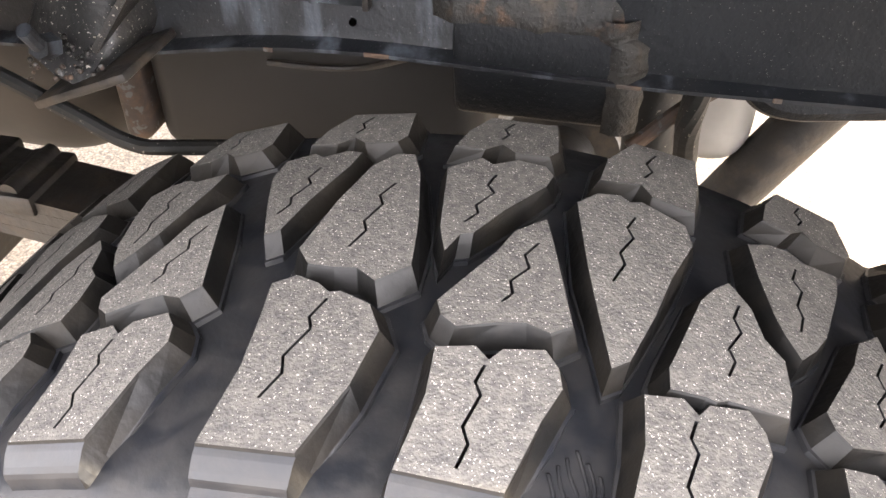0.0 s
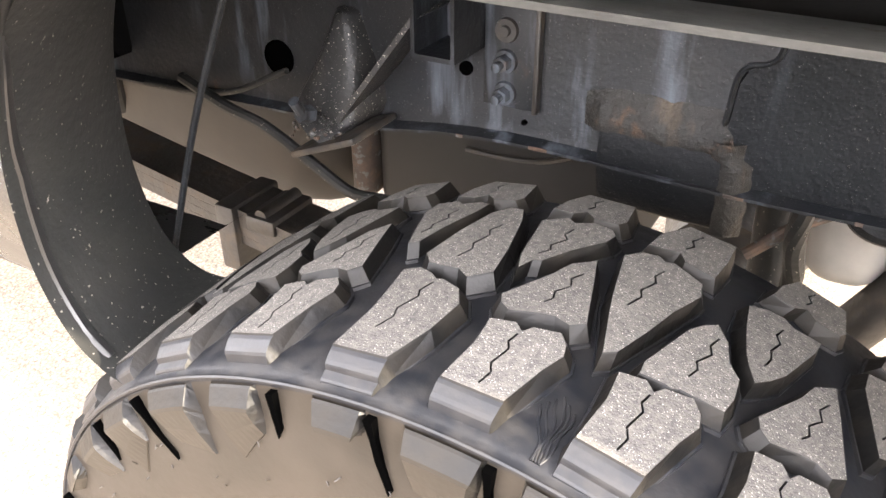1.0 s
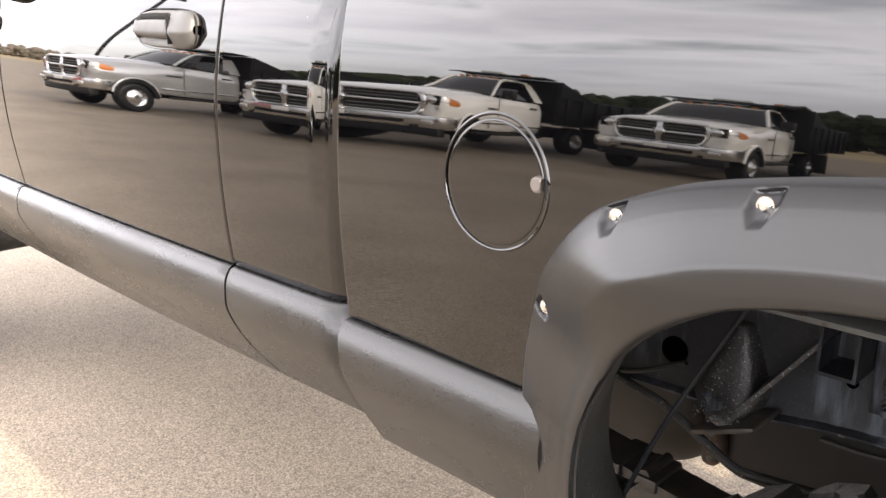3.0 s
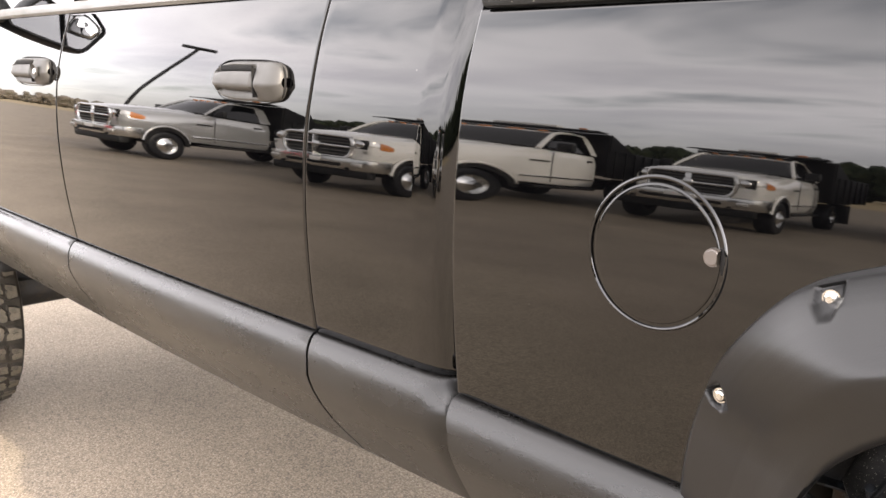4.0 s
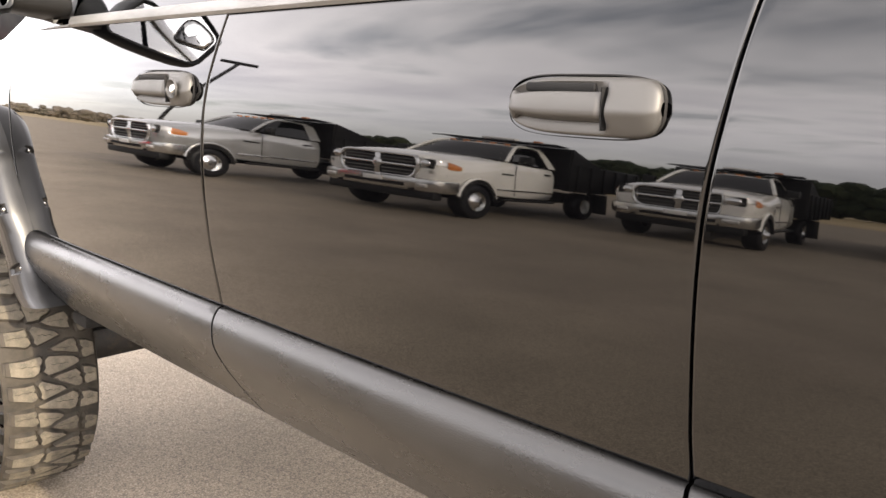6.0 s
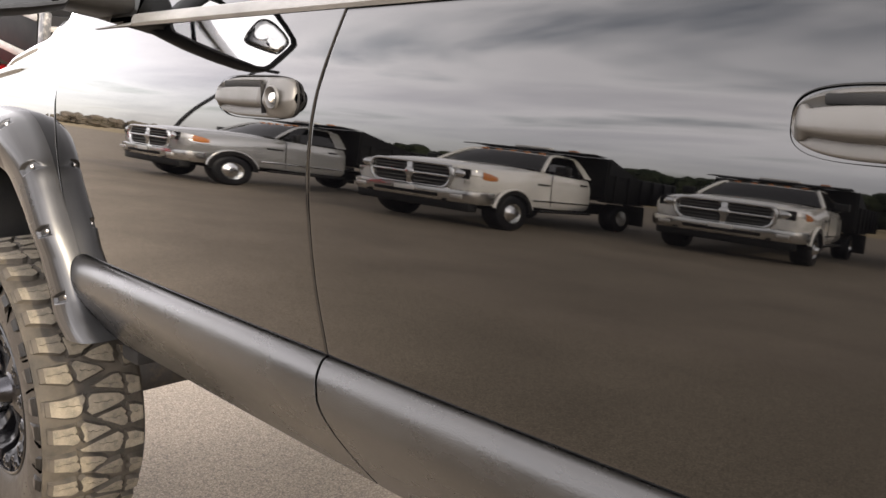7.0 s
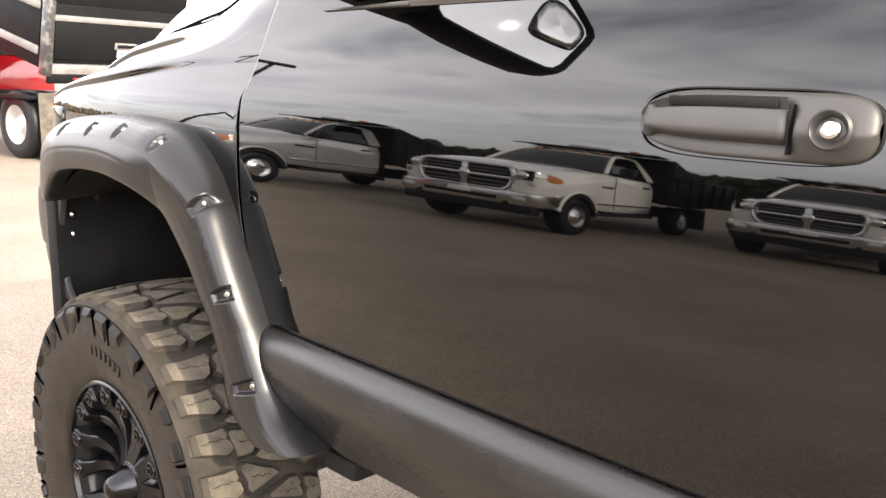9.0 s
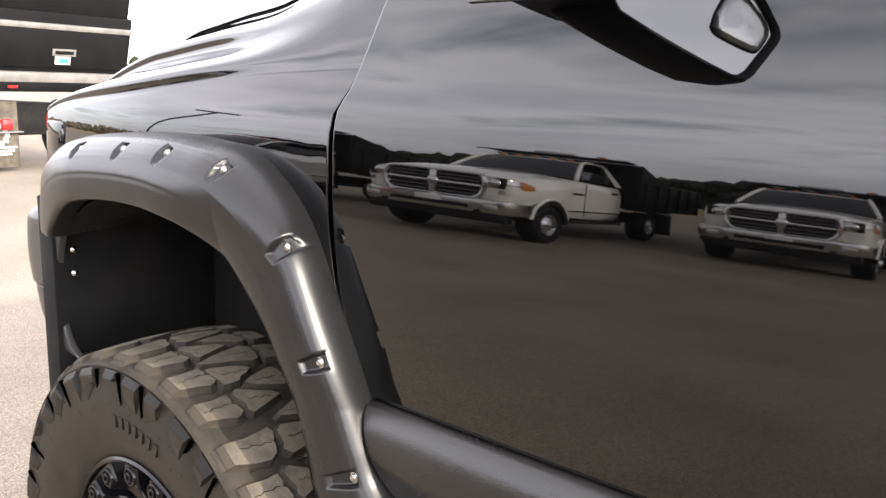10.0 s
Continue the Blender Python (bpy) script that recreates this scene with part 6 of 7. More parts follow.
# bed floor and inner arch so that the wheel house is dark above
part("bed_floor", box(-0.75, 1.15, 0.012, 1.82, 1.135, 1.16), DARK, truck)
part("tailgate", box(1.13, 1.18, 0.03, 1.83, 0.95, 1.40, 0.01), PAINT, truck)
part("rear_bumper", box(1.19, 1.36, 0.02, 1.84, 0.72, 0.92, 0.03), CHROME, truck)
bm = bmesh.new()
bmesh.ops.create_cone(bm, cap_ends=True, segments=40, radius1=0.40, radius2=0.40, depth=0.24, matrix=Matrix.Translation((0.72, 0.92, 0.78)))
part("spare_tyre", bm, GROOVE, truck)
part("arch_lip", box(-0.42, 0.42, 0.0, 0.05, 1.134, 1.148, 0.004), LINER, truck)
part("underbody", box(-3.0, -0.9, 0.45, 1.7, 0.62, 0.78, 0.05), DARK, truck)
part("rocker_inner", box(-3.0, -0.85, 0.05, 0.14, 0.725, 0.80, 0.01), DARK, truck)
bm = bmesh.new()
add_box(bm, -3.06, -2.88, 0.10, 0.20, 0.665, 0.73, 0.015, 2)
add_box(bm, -3.0, -2.91, 0.07, 0.18, 0.65, 0.69, 0.012, 2)
part("cab_mount", bm, DARK, truck, "black cab mount bracket")
bm = bmesh.new()
add_box(bm, -3.70, -3.40, 0.22, 1.7, 0.38, 0.50, 0.04, 2)
part("front_axle", bm, GREASY, truck)


# the far half of the pickup: the same panels turned over its middle line
MIDDLE = 0.955


def far_copy(ob, parent):
    me = ob.data.copy()
    bm = bmesh.new()
    bm.from_mesh(me)
    w = world_of(ob)
    bmesh.ops.transform(bm, matrix=Matrix.Translation((0, 2 * MIDDLE, 0)) @ Matrix.Diagonal((1, -1, 1, 1)) @ w, verts=bm.verts)
    bmesh.ops.reverse_faces(bm, faces=bm.faces)
    bm.to_mesh(me)
    bm.free()
    o = new(ob.name.split(".")[0], me)
    o.parent = parent
    o.matrix_parent_inverse = world_of(parent).inverted()
    if "label" in ob:
        o["label"] = ob["label"]
    return o


FAR = ("front_door", "rear_door", "cab_corner", "front_door_cladding", "rear_door_cladding", "cab_corner_cladding", "bed_cladding", "bed_side", "bed_rail_cap", "rear_fender_flare", "front_fender_flare",
       "rear_arch_liner", "front_arch_liner", "inner_fender", "front_fender", "fender_lower_edge", "hood", "headlight", "corner_lamp", "front_bumper", "belt_moulding", "front_window", "rear_window", "window_pillar", "door_mirror", "mirror_sail", "frame_rail")
for ob in list(truck.children):
    if ob.name.split(".")[0] in FAR:
        twin = far_copy(ob, truck)
        for kid in ob.children:
            if kid.name.split(".")[0] in ("bolt", "door_handle", "hood_gap", "turn_signal", "bumper_valance", "mirror_glass", "mirror_arm"):
                far_copy(kid, twin)
part("cab_back", box(-0.90, -0.845, 0.12, 1.79, 1.40, 1.85, 0.01), PAINT, truck, "black cab back wall")
part("rear_glass", box(-0.846, -0.838, 0.40, 1.51, 1.47, 1.79, 0.003, 1), GLASS, truck, "dark rear window of the cab")
cowl = part("cowl", box(-3.34, -3.18, 0.14, 1.77, 1.40, 1.485, 0.02), BLACKTRIM, truck, "black cowl panel under the windshield")


def joined_tread(parent):
    """All lugs of a wheel that stays out of sight, as one mesh."""
    verts, faces = [], []
    for k in range(PITCHES):
        turn = spin(math.tau * k / PITCHES)
        for kind in CYCLE[k % 4]:
            b = len(verts)
            verts += [tuple(turn @ v.co) for v in LUG[kind].vertices]
            faces += [tuple(b + i for i in p.vertices) for p in LUG[kind].polygons]
    me = bpy.data.meshes.new("tread")
    me.from_pydata(verts, [], faces)
    me.materials.append(RUBBER)
    return tagged(child("tread", me, parent, Matrix.Identity(4)), kind="stuff")


for name, x in (("rear_wheel", -0.02), ("front_wheel", -3.57)):
    joined_tread(wheel(name, x, 2 * MIDDLE - TYC, flip=True, label="far side wheel with black alloy rim"))


# ---------------------------------------------------------------- work trucks parked across the yard
def work_truck(label, paint, name="work_truck"):
    """A regular-cab heavy pickup with a dump body, nose towards +Y, standing on its own origin."""
    t = thing(name, label, "work truck", group="parked work trucks")
    WY, WZ = 1.70, 0.43                           # front axle

    def bulge(y):
        return 0.045 * max(0.0, 1 - ((y - WY) / 0.72) ** 2)
    body = []
    for y, hw, top, bot in ((2.60, 0.80, 1.235, 0.80), (2.585, 0.88, 1.262, 0.76), (2.53, 0.935, 1.290, 0.74), (2.40, 0.965, 1.322, 0.70), (2.20, 0.975, 1.352, 0.66), (2.0, 0.98, 1.378, 0.62), (1.70, 0.98, 1.405, 0.60), (1.35, 0.98, 1.428, 0.58), (1.05, 0.98, 1.445, 0.56), (0.80, 0.98, 1.450, 0.55), (0.62, 0.985, 1.432, 0.54), (0.3, 0.985, 1.415, 0.53), (-0.2, 0.985, 1.40, 0.53), (-0.72, 0.985, 1.395, 0.53), (-0.80, 0.95, 1.385, 0.56)):
        f = bulge(y)
        nose = max(0.0, min(1.0, (y - 0.70) / 0.25))           # hood section ahead of the cowl, door section behind
        rows = [(0.3, bot), (hw - 0.07, bot), (hw - 0.02, bot + 0.09), (hw + 0.4 * f, bot + 0.22), (hw + f, 0.93), (hw + f, 1.02), (hw + 0.7 * f, 1.10), (hw - 0.01 + 0.2 * f, top - 0.20), (hw - 0.03 - 0.01 * nose, top - 0.135), (hw - 0.045 - 0.05 * nose, top - 0.085), (hw - 0.055 - 0.12 * nose, top - 0.055), (hw - 0.07 - 0.20 * nose, top - 0.035 - 0.012 * nose), (0.66, top - 0.020), (0.52, top + 0.004), (0.30, top + 0.022), (0.10, top + 0.028)]
        body.append([(sx * x, y, z) for sx, pts in ((-1, rows), (1, rows[::-1])) for x, z in pts])
    me = grid(body, closed=True)
    bm = bmesh.new()
    bm.from_mesh(me)
    bm.verts.ensure_lookup_table()
    n = len(body[0])
    bm.faces.new([bm.verts[i] for i in range(n)])
    bm.faces.new([bm.verts[i] for i in range(len(bm.verts) - n, len(bm.verts))])
    bmesh.ops.recalc_face_normals(bm, faces=bm.faces)
    # the wheel openings go right through the fenders
    bmesh.ops.delete(bm, geom=[f for f in bm.faces if (lambda c: abs(c.x) > 0.25 and math.hypot(c.y - WY, c.z - WZ) < 0.40)(f.calc_center_median())], context="FACES")
    b = part("body", bm, paint, t, angle=40)
    for sx in (-1, 1):
        rim_line = [(sx * (0.985 + bulge(WY + 0.50 * math.cos(a))), WY + 0.50 * math.cos(a), WZ + 0.50 * math.sin(a)) for a in [radians(8 + 164 * k / 16) for k in range(17)]]
        part("arch_lip", tube([Vector(p) for p in rim_line], 0.028, 8), paint, b)
        rows = [[(sx * (1.0 + bulge(WY) * 0.8), WY + r * math.cos(radians(180 * k / 16)), WZ + r * math.sin(radians(180 * k / 16)) - 0.02) for k in range(17)] for r in (0.492, 0.40)] + [[(sx * 0.60, WY + 0.46 * math.cos(radians(180 * k / 16)), WZ + 0.46 * math.sin(radians(180 * k / 16))) for k in range(17)]]
        part("wheel_arch", grid(rows), DARK, b)
        part("door_gap", box(sx * 0.99 - 0.004, sx * 0.99 + 0.004, 0.60, 0.612, 0.60, 1.34), DARK, b)
        part("door_handle", box(sx * 0.995 - 0.014, sx * 0.995 + 0.014, -0.55, -0.36, 1.19, 1.235, 0.006), DARK, b)
        part("badge", box(sx * 0.990 - 0.004, sx * 0.990 + 0.004, 0.66, 1.02, 1.085, 1.125), DARK, b)
        part("side_moulding", box(sx * 0.992 - 0.010, sx * 0.992 + 0.010, -0.70, 1.12, 0.70, 0.735, 0.006), CHROME, b)
        part("sill_step", box(sx * 0.95 - 0.07, sx * 0.95 + 0.07, -0.75, 0.95, 0.44, 0.50, 0.02), LINER, b)
    cab = []
    for y, hw, z in ((0.86, 0.86, 1.43), (0.62, 0.80, 1.60), (0.36, 0.735, 1.775), (0.22, 0.705, 1.845), (0.10, 0.69, 1.880), (-0.25, 0.69, 1.905), (-0.62, 0.69, 1.885), (-0.74, 0.70, 1.83), (-0.80, 0.86, 1.39)):
        cab.append([(-hw, y - 0.06, z), (-hw * 0.75, y - 0.015, z + 0.012), (-hw * 0.4, y + 0.02, z + 0.02), (0, y + 0.03, z + 0.024), (hw * 0.4, y + 0.02, z + 0.02), (hw * 0.75, y - 0.015, z + 0.012), (hw, y - 0.06, z)])
    part("windshield", grid(cab[:4]), GLASS, t, angle=0)
    part("roof", grid(cab[3:8]), paint, t)
    part("back_glass", grid(cab[7:]), GLASS, t)
    part("wiper_cowl", box(-0.80, 0.80, 0.78, 0.90, 1.42, 1.452, 0.01), DARK, t)
    for k in range(5):
        part("clearance_lamp", box(-0.5 + 0.25 * k - 0.04, -0.5 + 0.25 * k + 0.04, 0.06, 0.15, 1.89, 1.925, 0.01), AMBER, t)
    for sx in (-1, 1):
        side = [[(sx * 0.935, 0.66, 1.425), (sx * 0.80, 0.38, 1.70), (sx * 0.725, 0.20, 1.83)], [(sx * 0.945, 0.45, 1.415), (sx * 0.825, 0.20, 1.68), (sx * 0.735, 0.06, 1.855)], [(sx * 0.95, -0.25, 1.405), (sx * 0.83, -0.25, 1.67), (sx * 0.735, -0.25, 1.868)], [(sx * 0.945, -0.56, 1.40), (sx * 0.82, -0.54, 1.66), (sx * 0.735, -0.50, 1.85)]]
        part("side_glass", grid(side), GLASS, t, angle=0)
        part("rear_pillar", grid([[(sx * 0.955, -0.54, 1.39), (sx * 0.825, -0.52, 1.66), (sx * 0.725, -0.46, 1.865)], [(sx * 0.95, -0.80, 1.39), (sx * 0.81, -0.785, 1.66), (sx * 0.70, -0.76, 1.85)]]), paint, t)
        part("roof_rail", tube([(sx * 0.915, 0.80, 1.42), (sx * 0.80, 0.46, 1.69), (sx * 0.715, 0.17, 1.855), (sx * 0.70, -0.2, 1.89), (sx * 0.70, -0.6, 1.875)], 0.034, 8), paint, t)
        m = part("door_mirror", box(sx * 1.12 - 0.11, sx * 1.12 + 0.11, 0.50, 0.62, 1.40, 1.60, 0.03, 3), LINER, t)
        part("mirror_arm", box(min(sx * 0.92, sx * 1.05), max(sx * 0.92, sx * 1.05), 0.54, 0.60, 1.42, 1.46, 0.01), LINER, m)
        lamp = []
        for x, y, z0, z1 in ((0.625, 2.605, 1.06, 1.225), (0.72, 2.612, 1.035, 1.235), (0.82, 2.585, 1.02, 1.24), (0.90, 2.52, 1.015, 1.235), (0.955, 2.40, 1.02, 1.215), (0.985, 2.24, 1.035, 1.18), (0.995, 2.12, 1.055, 1.14)):
            lamp.append([(sx * x, y, z0), (sx * (x + 0.015), y + 0.02, (z0 + z1) / 2), (sx * (x - 0.004), y - 0.005, z1)])
        h = part("headlight", grid(lamp), LAMP, t, "clear wrap-around headlight", angle=0)
        bm = bmesh.new()
        bmesh.ops.create_uvsphere(bm, u_segments=16, v_segments=8, radius=0.085, matrix=Matrix.Translation((sx * 0.74, 2.60, 1.135)) @ Matrix.Diagonal((1, 0.42, 1, 1)))
        part("reflector", bm, CHROME, h)
        part("turn_signal", grid([[(p[0] * 1.004, p[1] + 0.003, p[2] * (1.0 if i else 1.0)) for i, p in enumerate(row)] for row in lamp[4:]]), AMBER, h, angle=0)
        part("lamp_shade", box(sx * 0.74 - 0.14, sx * 0.74 + 0.14, 2.55, 2.606, 1.03, 1.24, 0.02), DARK, h)
    gr = part("grille", box(-0.60, 0.60, 2.50, 2.625, 0.80, 1.245, 0.05, 3), DARK, t, "black grille with a bright surround and cross")
    surround = [(-0.50, 1.27), (0.50, 1.27), (0.60, 1.235), (0.64, 1.12), (0.62, 0.92), (0.54, 0.815), (0.40, 0.79), (-0.40, 0.79), (-0.54, 0.815), (-0.62, 0.92), (-0.64, 1.12), (-0.60, 1.235), (-0.50, 1.27)]
    part("surround", tube([Vector((x, 2.625, z)) for x, z in surround], 0.034, 8), CHROME, gr, "bright grille surround")
    part("cross_bar", box(-0.60, 0.60, 2.61, 2.65, 1.015, 1.065, 0.015), CHROME, gr)
    part("cross_post", box(-0.045, 0.045, 2.61, 2.655, 0.80, 1.26, 0.015), CHROME, gr)
    bm = bmesh.new()
    bmesh.ops.create_uvsphere(bm, u_segments=16, v_segments=8, radius=0.09, matrix=Matrix.Translation((0, 2.655, 1.04)) @ Matrix.Diagonal((0.85, 0.25, 1.15, 1)))
    part("emblem", bm, CHROME, gr)
    for sx in (-1, 1):
        for z in (0.865, 0.94, 1.125, 1.19):
            part("grille_bar", box(sx * 0.32 - 0.26, sx * 0.32 + 0.26, 2.60, 2.634, z - 0.009, z + 0.009, 0.004, 1), GREYPAINT, gr)
    bar = []
    for x, y in ((-1.02, 2.20), (-1.015, 2.40), (-0.97, 2.56), (-0.85, 2.66), (-0.55, 2.71), (0.0, 2.725), (0.55, 2.71), (0.85, 2.66), (0.97, 2.56), (1.015, 2.40), (1.02, 2.20)):
        bar.append([(x * 0.97, y - 0.06, 0.80), (x, y, 0.775), (x, y + 0.008, 0.70), (x, y, 0.60), (x * 0.985, y - 0.03, 0.535), (x * 0.96, y - 0.10, 0.52)])
    bp = part("front_bumper", grid(bar), CHROME, t, "bright chrome front bumper", angle=50)
    part("air_slot", box(-0.50, 0.50, 2.66, 2.735, 0.60, 0.67, 0.01), DARK, bp)
    part("valance", box(-0.90, 0.90, 2.40, 2.62, 0.36, 0.545, 0.04, 2), LINER, bp)
    part("plate_blank", box(-0.16, 0.16, 2.737, 2.745, 0.665, 0.755, 0.003), FLAP, bp)
    for sx in (-1, 1):
        part("fog_lamp", box(sx * 0.76 - 0.08, sx * 0.76 + 0.08, 2.62, 2.71, 0.62, 0.70, 0.015), LAMP, bp)
        part("tow_hook", box(sx * 0.60 - 0.03, sx * 0.60 + 0.03, 2.62, 2.73, 0.54, 0.58, 0.01), DARK, bp)
    for sx, y, dual in ((-1, WY, 0), (1, WY, 0), (-1, -2.05, 1), (1, -2.05, 1)):
        prof = [(-0.135, 0.225), (-0.125, 0.205), (-0.05, 0.19), (-0.02, 0.13), (0.03, 0.09), (0.04, 0.001)] if dual else [(-0.135, 0.225), (-0.130, 0.208), (-0.10, 0.20), (-0.105, 0.16), (-0.135, 0.125), (-0.15, 0.085), (-0.19, 0.065), (-0.195, 0.001)]
        wh = part("wheel", lathe(prof, 32), CHROME, t)
        tyre_me = lathe([(-0.13, 0.225), (-0.14, 0.30), (-0.13, 0.375), (-0.10, 0.395), (0.10, 0.395), (0.13, 0.36), (0.13, 0.22)], 40)
        wh.matrix_basis = Matrix.Translation((sx * 0.87, y, 0.395)) @ Matrix.Rotation(radians(90 if sx > 0 else -90), 4, "Z")
        child("tyre", tyre_me, wh, Matrix.Identity(4))
        tyre_me.materials.append(GROOVE)
        tyre_me.shade_smooth()
    part("chassis", box(-0.55, 0.55, -3.6, 2.3, 0.42, 0.70, 0.02), DARK, t)
    d = part("dump_body", box(-1.16, 1.16, -4.3, -0.96, 0.86, 1.62, 0.03), BOX, t, "black steel dump body")
    part("headboard", box(-1.14, 1.14, -1.02, -0.92, 0.95, 2.02, 0.02), BOX, d)
    shield = grid([[(x, y, z) for x in (-1.08, -0.7, 0.0, 0.7, 1.08)] for y, z in ((-1.0, 2.06), (-0.45, 2.075), (-0.12, 2.03), (-0.12, 2.01), (-0.45, 2.045), (-1.0, 2.03))])
    part("cab_shield", shield, BOX, d)
    for sx in (-1, 1):
        wing = bmesh.new()
        vs = [wing.verts.new((sx * 1.13, y, z)) for y, z in ((-0.96, 2.03), (-2.2, 1.62), (-2.2, 1.50), (-0.96, 1.50))]
        wing.faces.new(vs)
        r = bmesh.ops.extrude_face_region(wing, geom=wing.faces[:])
        bmesh.ops.translate(wing, vec=(sx * 0.03, 0, 0), verts=[e for e in r["geom"] if isinstance(e, bmesh.types.BMVert)])
        part("side_wing", wing, BOX, d, smooth=False)
        for k in range(6):
            part("side_rib", box(sx * 1.17 - 0.025, sx * 1.17 + 0.025, -4.2 + 0.58 * k, -4.1 + 0.58 * k, 0.86, 1.60, 0.01), BOX, d)
        part("mud_guard", box(sx * 0.98 - 0.20, sx * 0.98 + 0.20, -2.60, -1.50, 0.82, 0.86, 0.02), BOX, d)
        part("mud_flap", box(sx * 0.98 - 0.20, sx * 0.98 + 0.20, -2.64, -2.62, 0.20, 0.80, 0.005), LINER, d)
    part("beacon", box(-0.32, 0.32, -0.62, -0.46, 2.075, 2.135, 0.02), FLAP, d)
    part("beacon", box(0.62, 0.76, -0.62, -0.50, 2.06, 2.12, 0.02), AMBER, d)
    return t


BIG = Matrix.Diagonal((1.05, 1.05, 1.05, 1))
silver = work_truck("silver single-cab work truck with chrome grille and black dump body", SILVER)
silver.matrix_basis = pose(-13.95, -7.65, 0, 0, 0, -4.0) @ BIG
white = work_truck("white single-cab work truck with chrome grille and black dump body", WHITE)
white.matrix_basis = pose(-9.15, -9.0, 0, 0, 0, -10.0) @ BIG
copy_thing(white, pose(-6.27, -12.24, 0, 0, 0, -10.0))
white_end = copy_thing(white, pose(-3.2, -15.7, 0, 0, 0, -10.0))
tagged(white_end, "white single-cab work truck at the end of the parked row")

# ---------------------------------------------------------------- red dump truck ahead
red = thing("dump_truck", "red truck with a black dump body, parked on asphalt", "dump truck", (-15.5, 4.6, 0))


def red_part(name, x0, x1, y0, y1, z0, z1, mat, parent=None, label="", bevel=0.02):
    return part(name, box(x0, x1, y0, y1, z0, z1, bevel), mat, parent or red, label)


rx, ry = -14.2, 3.74          # rear left corner of the body
STEELPOST = material("scuffed_dark_steel", (0.05, 0.05, 0.05), 0.4, metal=0.4, color2=(0.22, 0.21, 0.19), patch=9.0, patch_lo=0.5, patch_hi=0.68)
db = red_part("dump_body", rx - 3.4, rx, ry, ry + 2.35, 1.02, 1.95, BOX, None, "black steel dump body")
red_part("tailgate_top_rail", rx - 0.02, rx + 0.05, ry + 0.02, ry + 2.33, 1.72, 1.80, GREYPAINT, db)
red_part("tailgate", rx - 0.01, rx + 0.03, ry + 0.12, ry + 2.23, 1.18, 1.72, BOX, db)
red_part("rear_sill", rx - 0.02, rx + 0.07, ry, ry + 2.35, 0.98, 1.12, GREYPAINT, db, "pale steel rear sill")
red_part("corner_post", rx - 0.08, rx + 0.08, ry - 0.03, ry + 0.09, 0.95, 2.0, STEELPOST, db)
red_part("light_bar", rx - 0.02, rx + 0.05, ry + 0.05, ry + 2.3, 0.84, 0.98, BOX, db)
red_part("marker_lamp", rx + 0.05, rx + 0.065, ry + 0.42, ry + 0.56, 0.90, 0.93, REDLENS, db, "", 0.004)
sg = red_part("maker_sign", rx + 0.03, rx + 0.04, ry + 1.05, ry + 1.42, 1.36, 1.46, GREYPAINT, db, "pale maker sign with plain bars", 0.004)
red_part("sign_bar", rx + 0.04, rx + 0.044, ry + 1.09, ry + 1.38, 1.385, 1.435, BOX, sg, "", 0.001)
sg = red_part("sticker", rx + 0.03, rx + 0.036, ry + 1.10, ry + 1.34, 1.24, 1.35, FLAP, db, "white and blue sticker", 0.003)
BLUE = material("blue_print", (0.05, 0.35, 0.55), 0.5)
red_part("sticker_field", rx + 0.036, rx + 0.039, ry + 1.16, ry + 1.31, 1.26, 1.33, BLUE, sg, "", 0.001)
red_part("side_board", rx - 3.4, rx - 0.1, ry - 0.03, ry - 0.004, 1.30, 1.90, BOX, db)
red_part("side_rail", rx - 3.4, rx - 0.09, ry - 0.06, ry - 0.032, 1.22, 1.34, GREYPAINT, db, "pale steel side rail")
red_part("top_rail", rx - 3.4, rx - 0.09, ry - 0.06, ry - 0.032, 1.84, 1.95, GREYPAINT, db, "pale steel side rail")
red_part("rear_fender", rx - 3.1, rx - 1.42, ry - 0.70, ry - 0.04, 0.72, 1.78, RED, None, "glossy red rear fender", 0.10)
red_part("upper_board", rx - 0.10, rx - 0.04, ry + 0.03, ry + 2.3, 1.80, 2.45, BOX, db)
tl = red_part("tail_lamp", rx - 0.3, rx - 0.2, ry + 0.45, ry + 0.62, 0.58, 0.74, REDLENS, None, "round red tail lamp", 0.04)
red_part("lamp_bracket", rx - 0.3, rx - 0.2, ry + 0.35, ry + 0.75, 0.545, 0.565, GREYPAINT, tl, "", 0.004)
FLAPBROWN = material("dusty_brown_rubber", (0.05, 0.042, 0.03), 0.7, color2=(0.12, 0.10, 0.07), patch=6.0)
fl = red_part("mud_flap", rx - 0.30, rx - 0.28, ry + 0.06, ry + 0.72, 0.06, 0.98, FLAPBROWN, None, "dark mud flap with a white gear print", 0.004)
for k in range(10):
    a = math.tau * k / 10
    cy, cz = ry + 0.42 + 0.13 * math.cos(a), 0.52 + 0.13 * math.sin(a)
    part("gear_print", box(rx - 0.279, rx - 0.276, cy - 0.035, cy + 0.035, cz - 0.035, cz + 0.035, 0.001, 1), FLAP, fl)
for k, (w, z) in enumerate(((0.26, 0.33), (0.22, 0.28), (0.18, 0.235))):
    part("print_bar", box(rx - 0.279, rx - 0.276, ry + 0.42 - w, ry + 0.42 + w, z, z + 0.025, 0.001, 1), FLAP, fl)
RIMSTEEL = material("polished_wheel", (0.55, 0.55, 0.54), 0.35, metal=0.6)
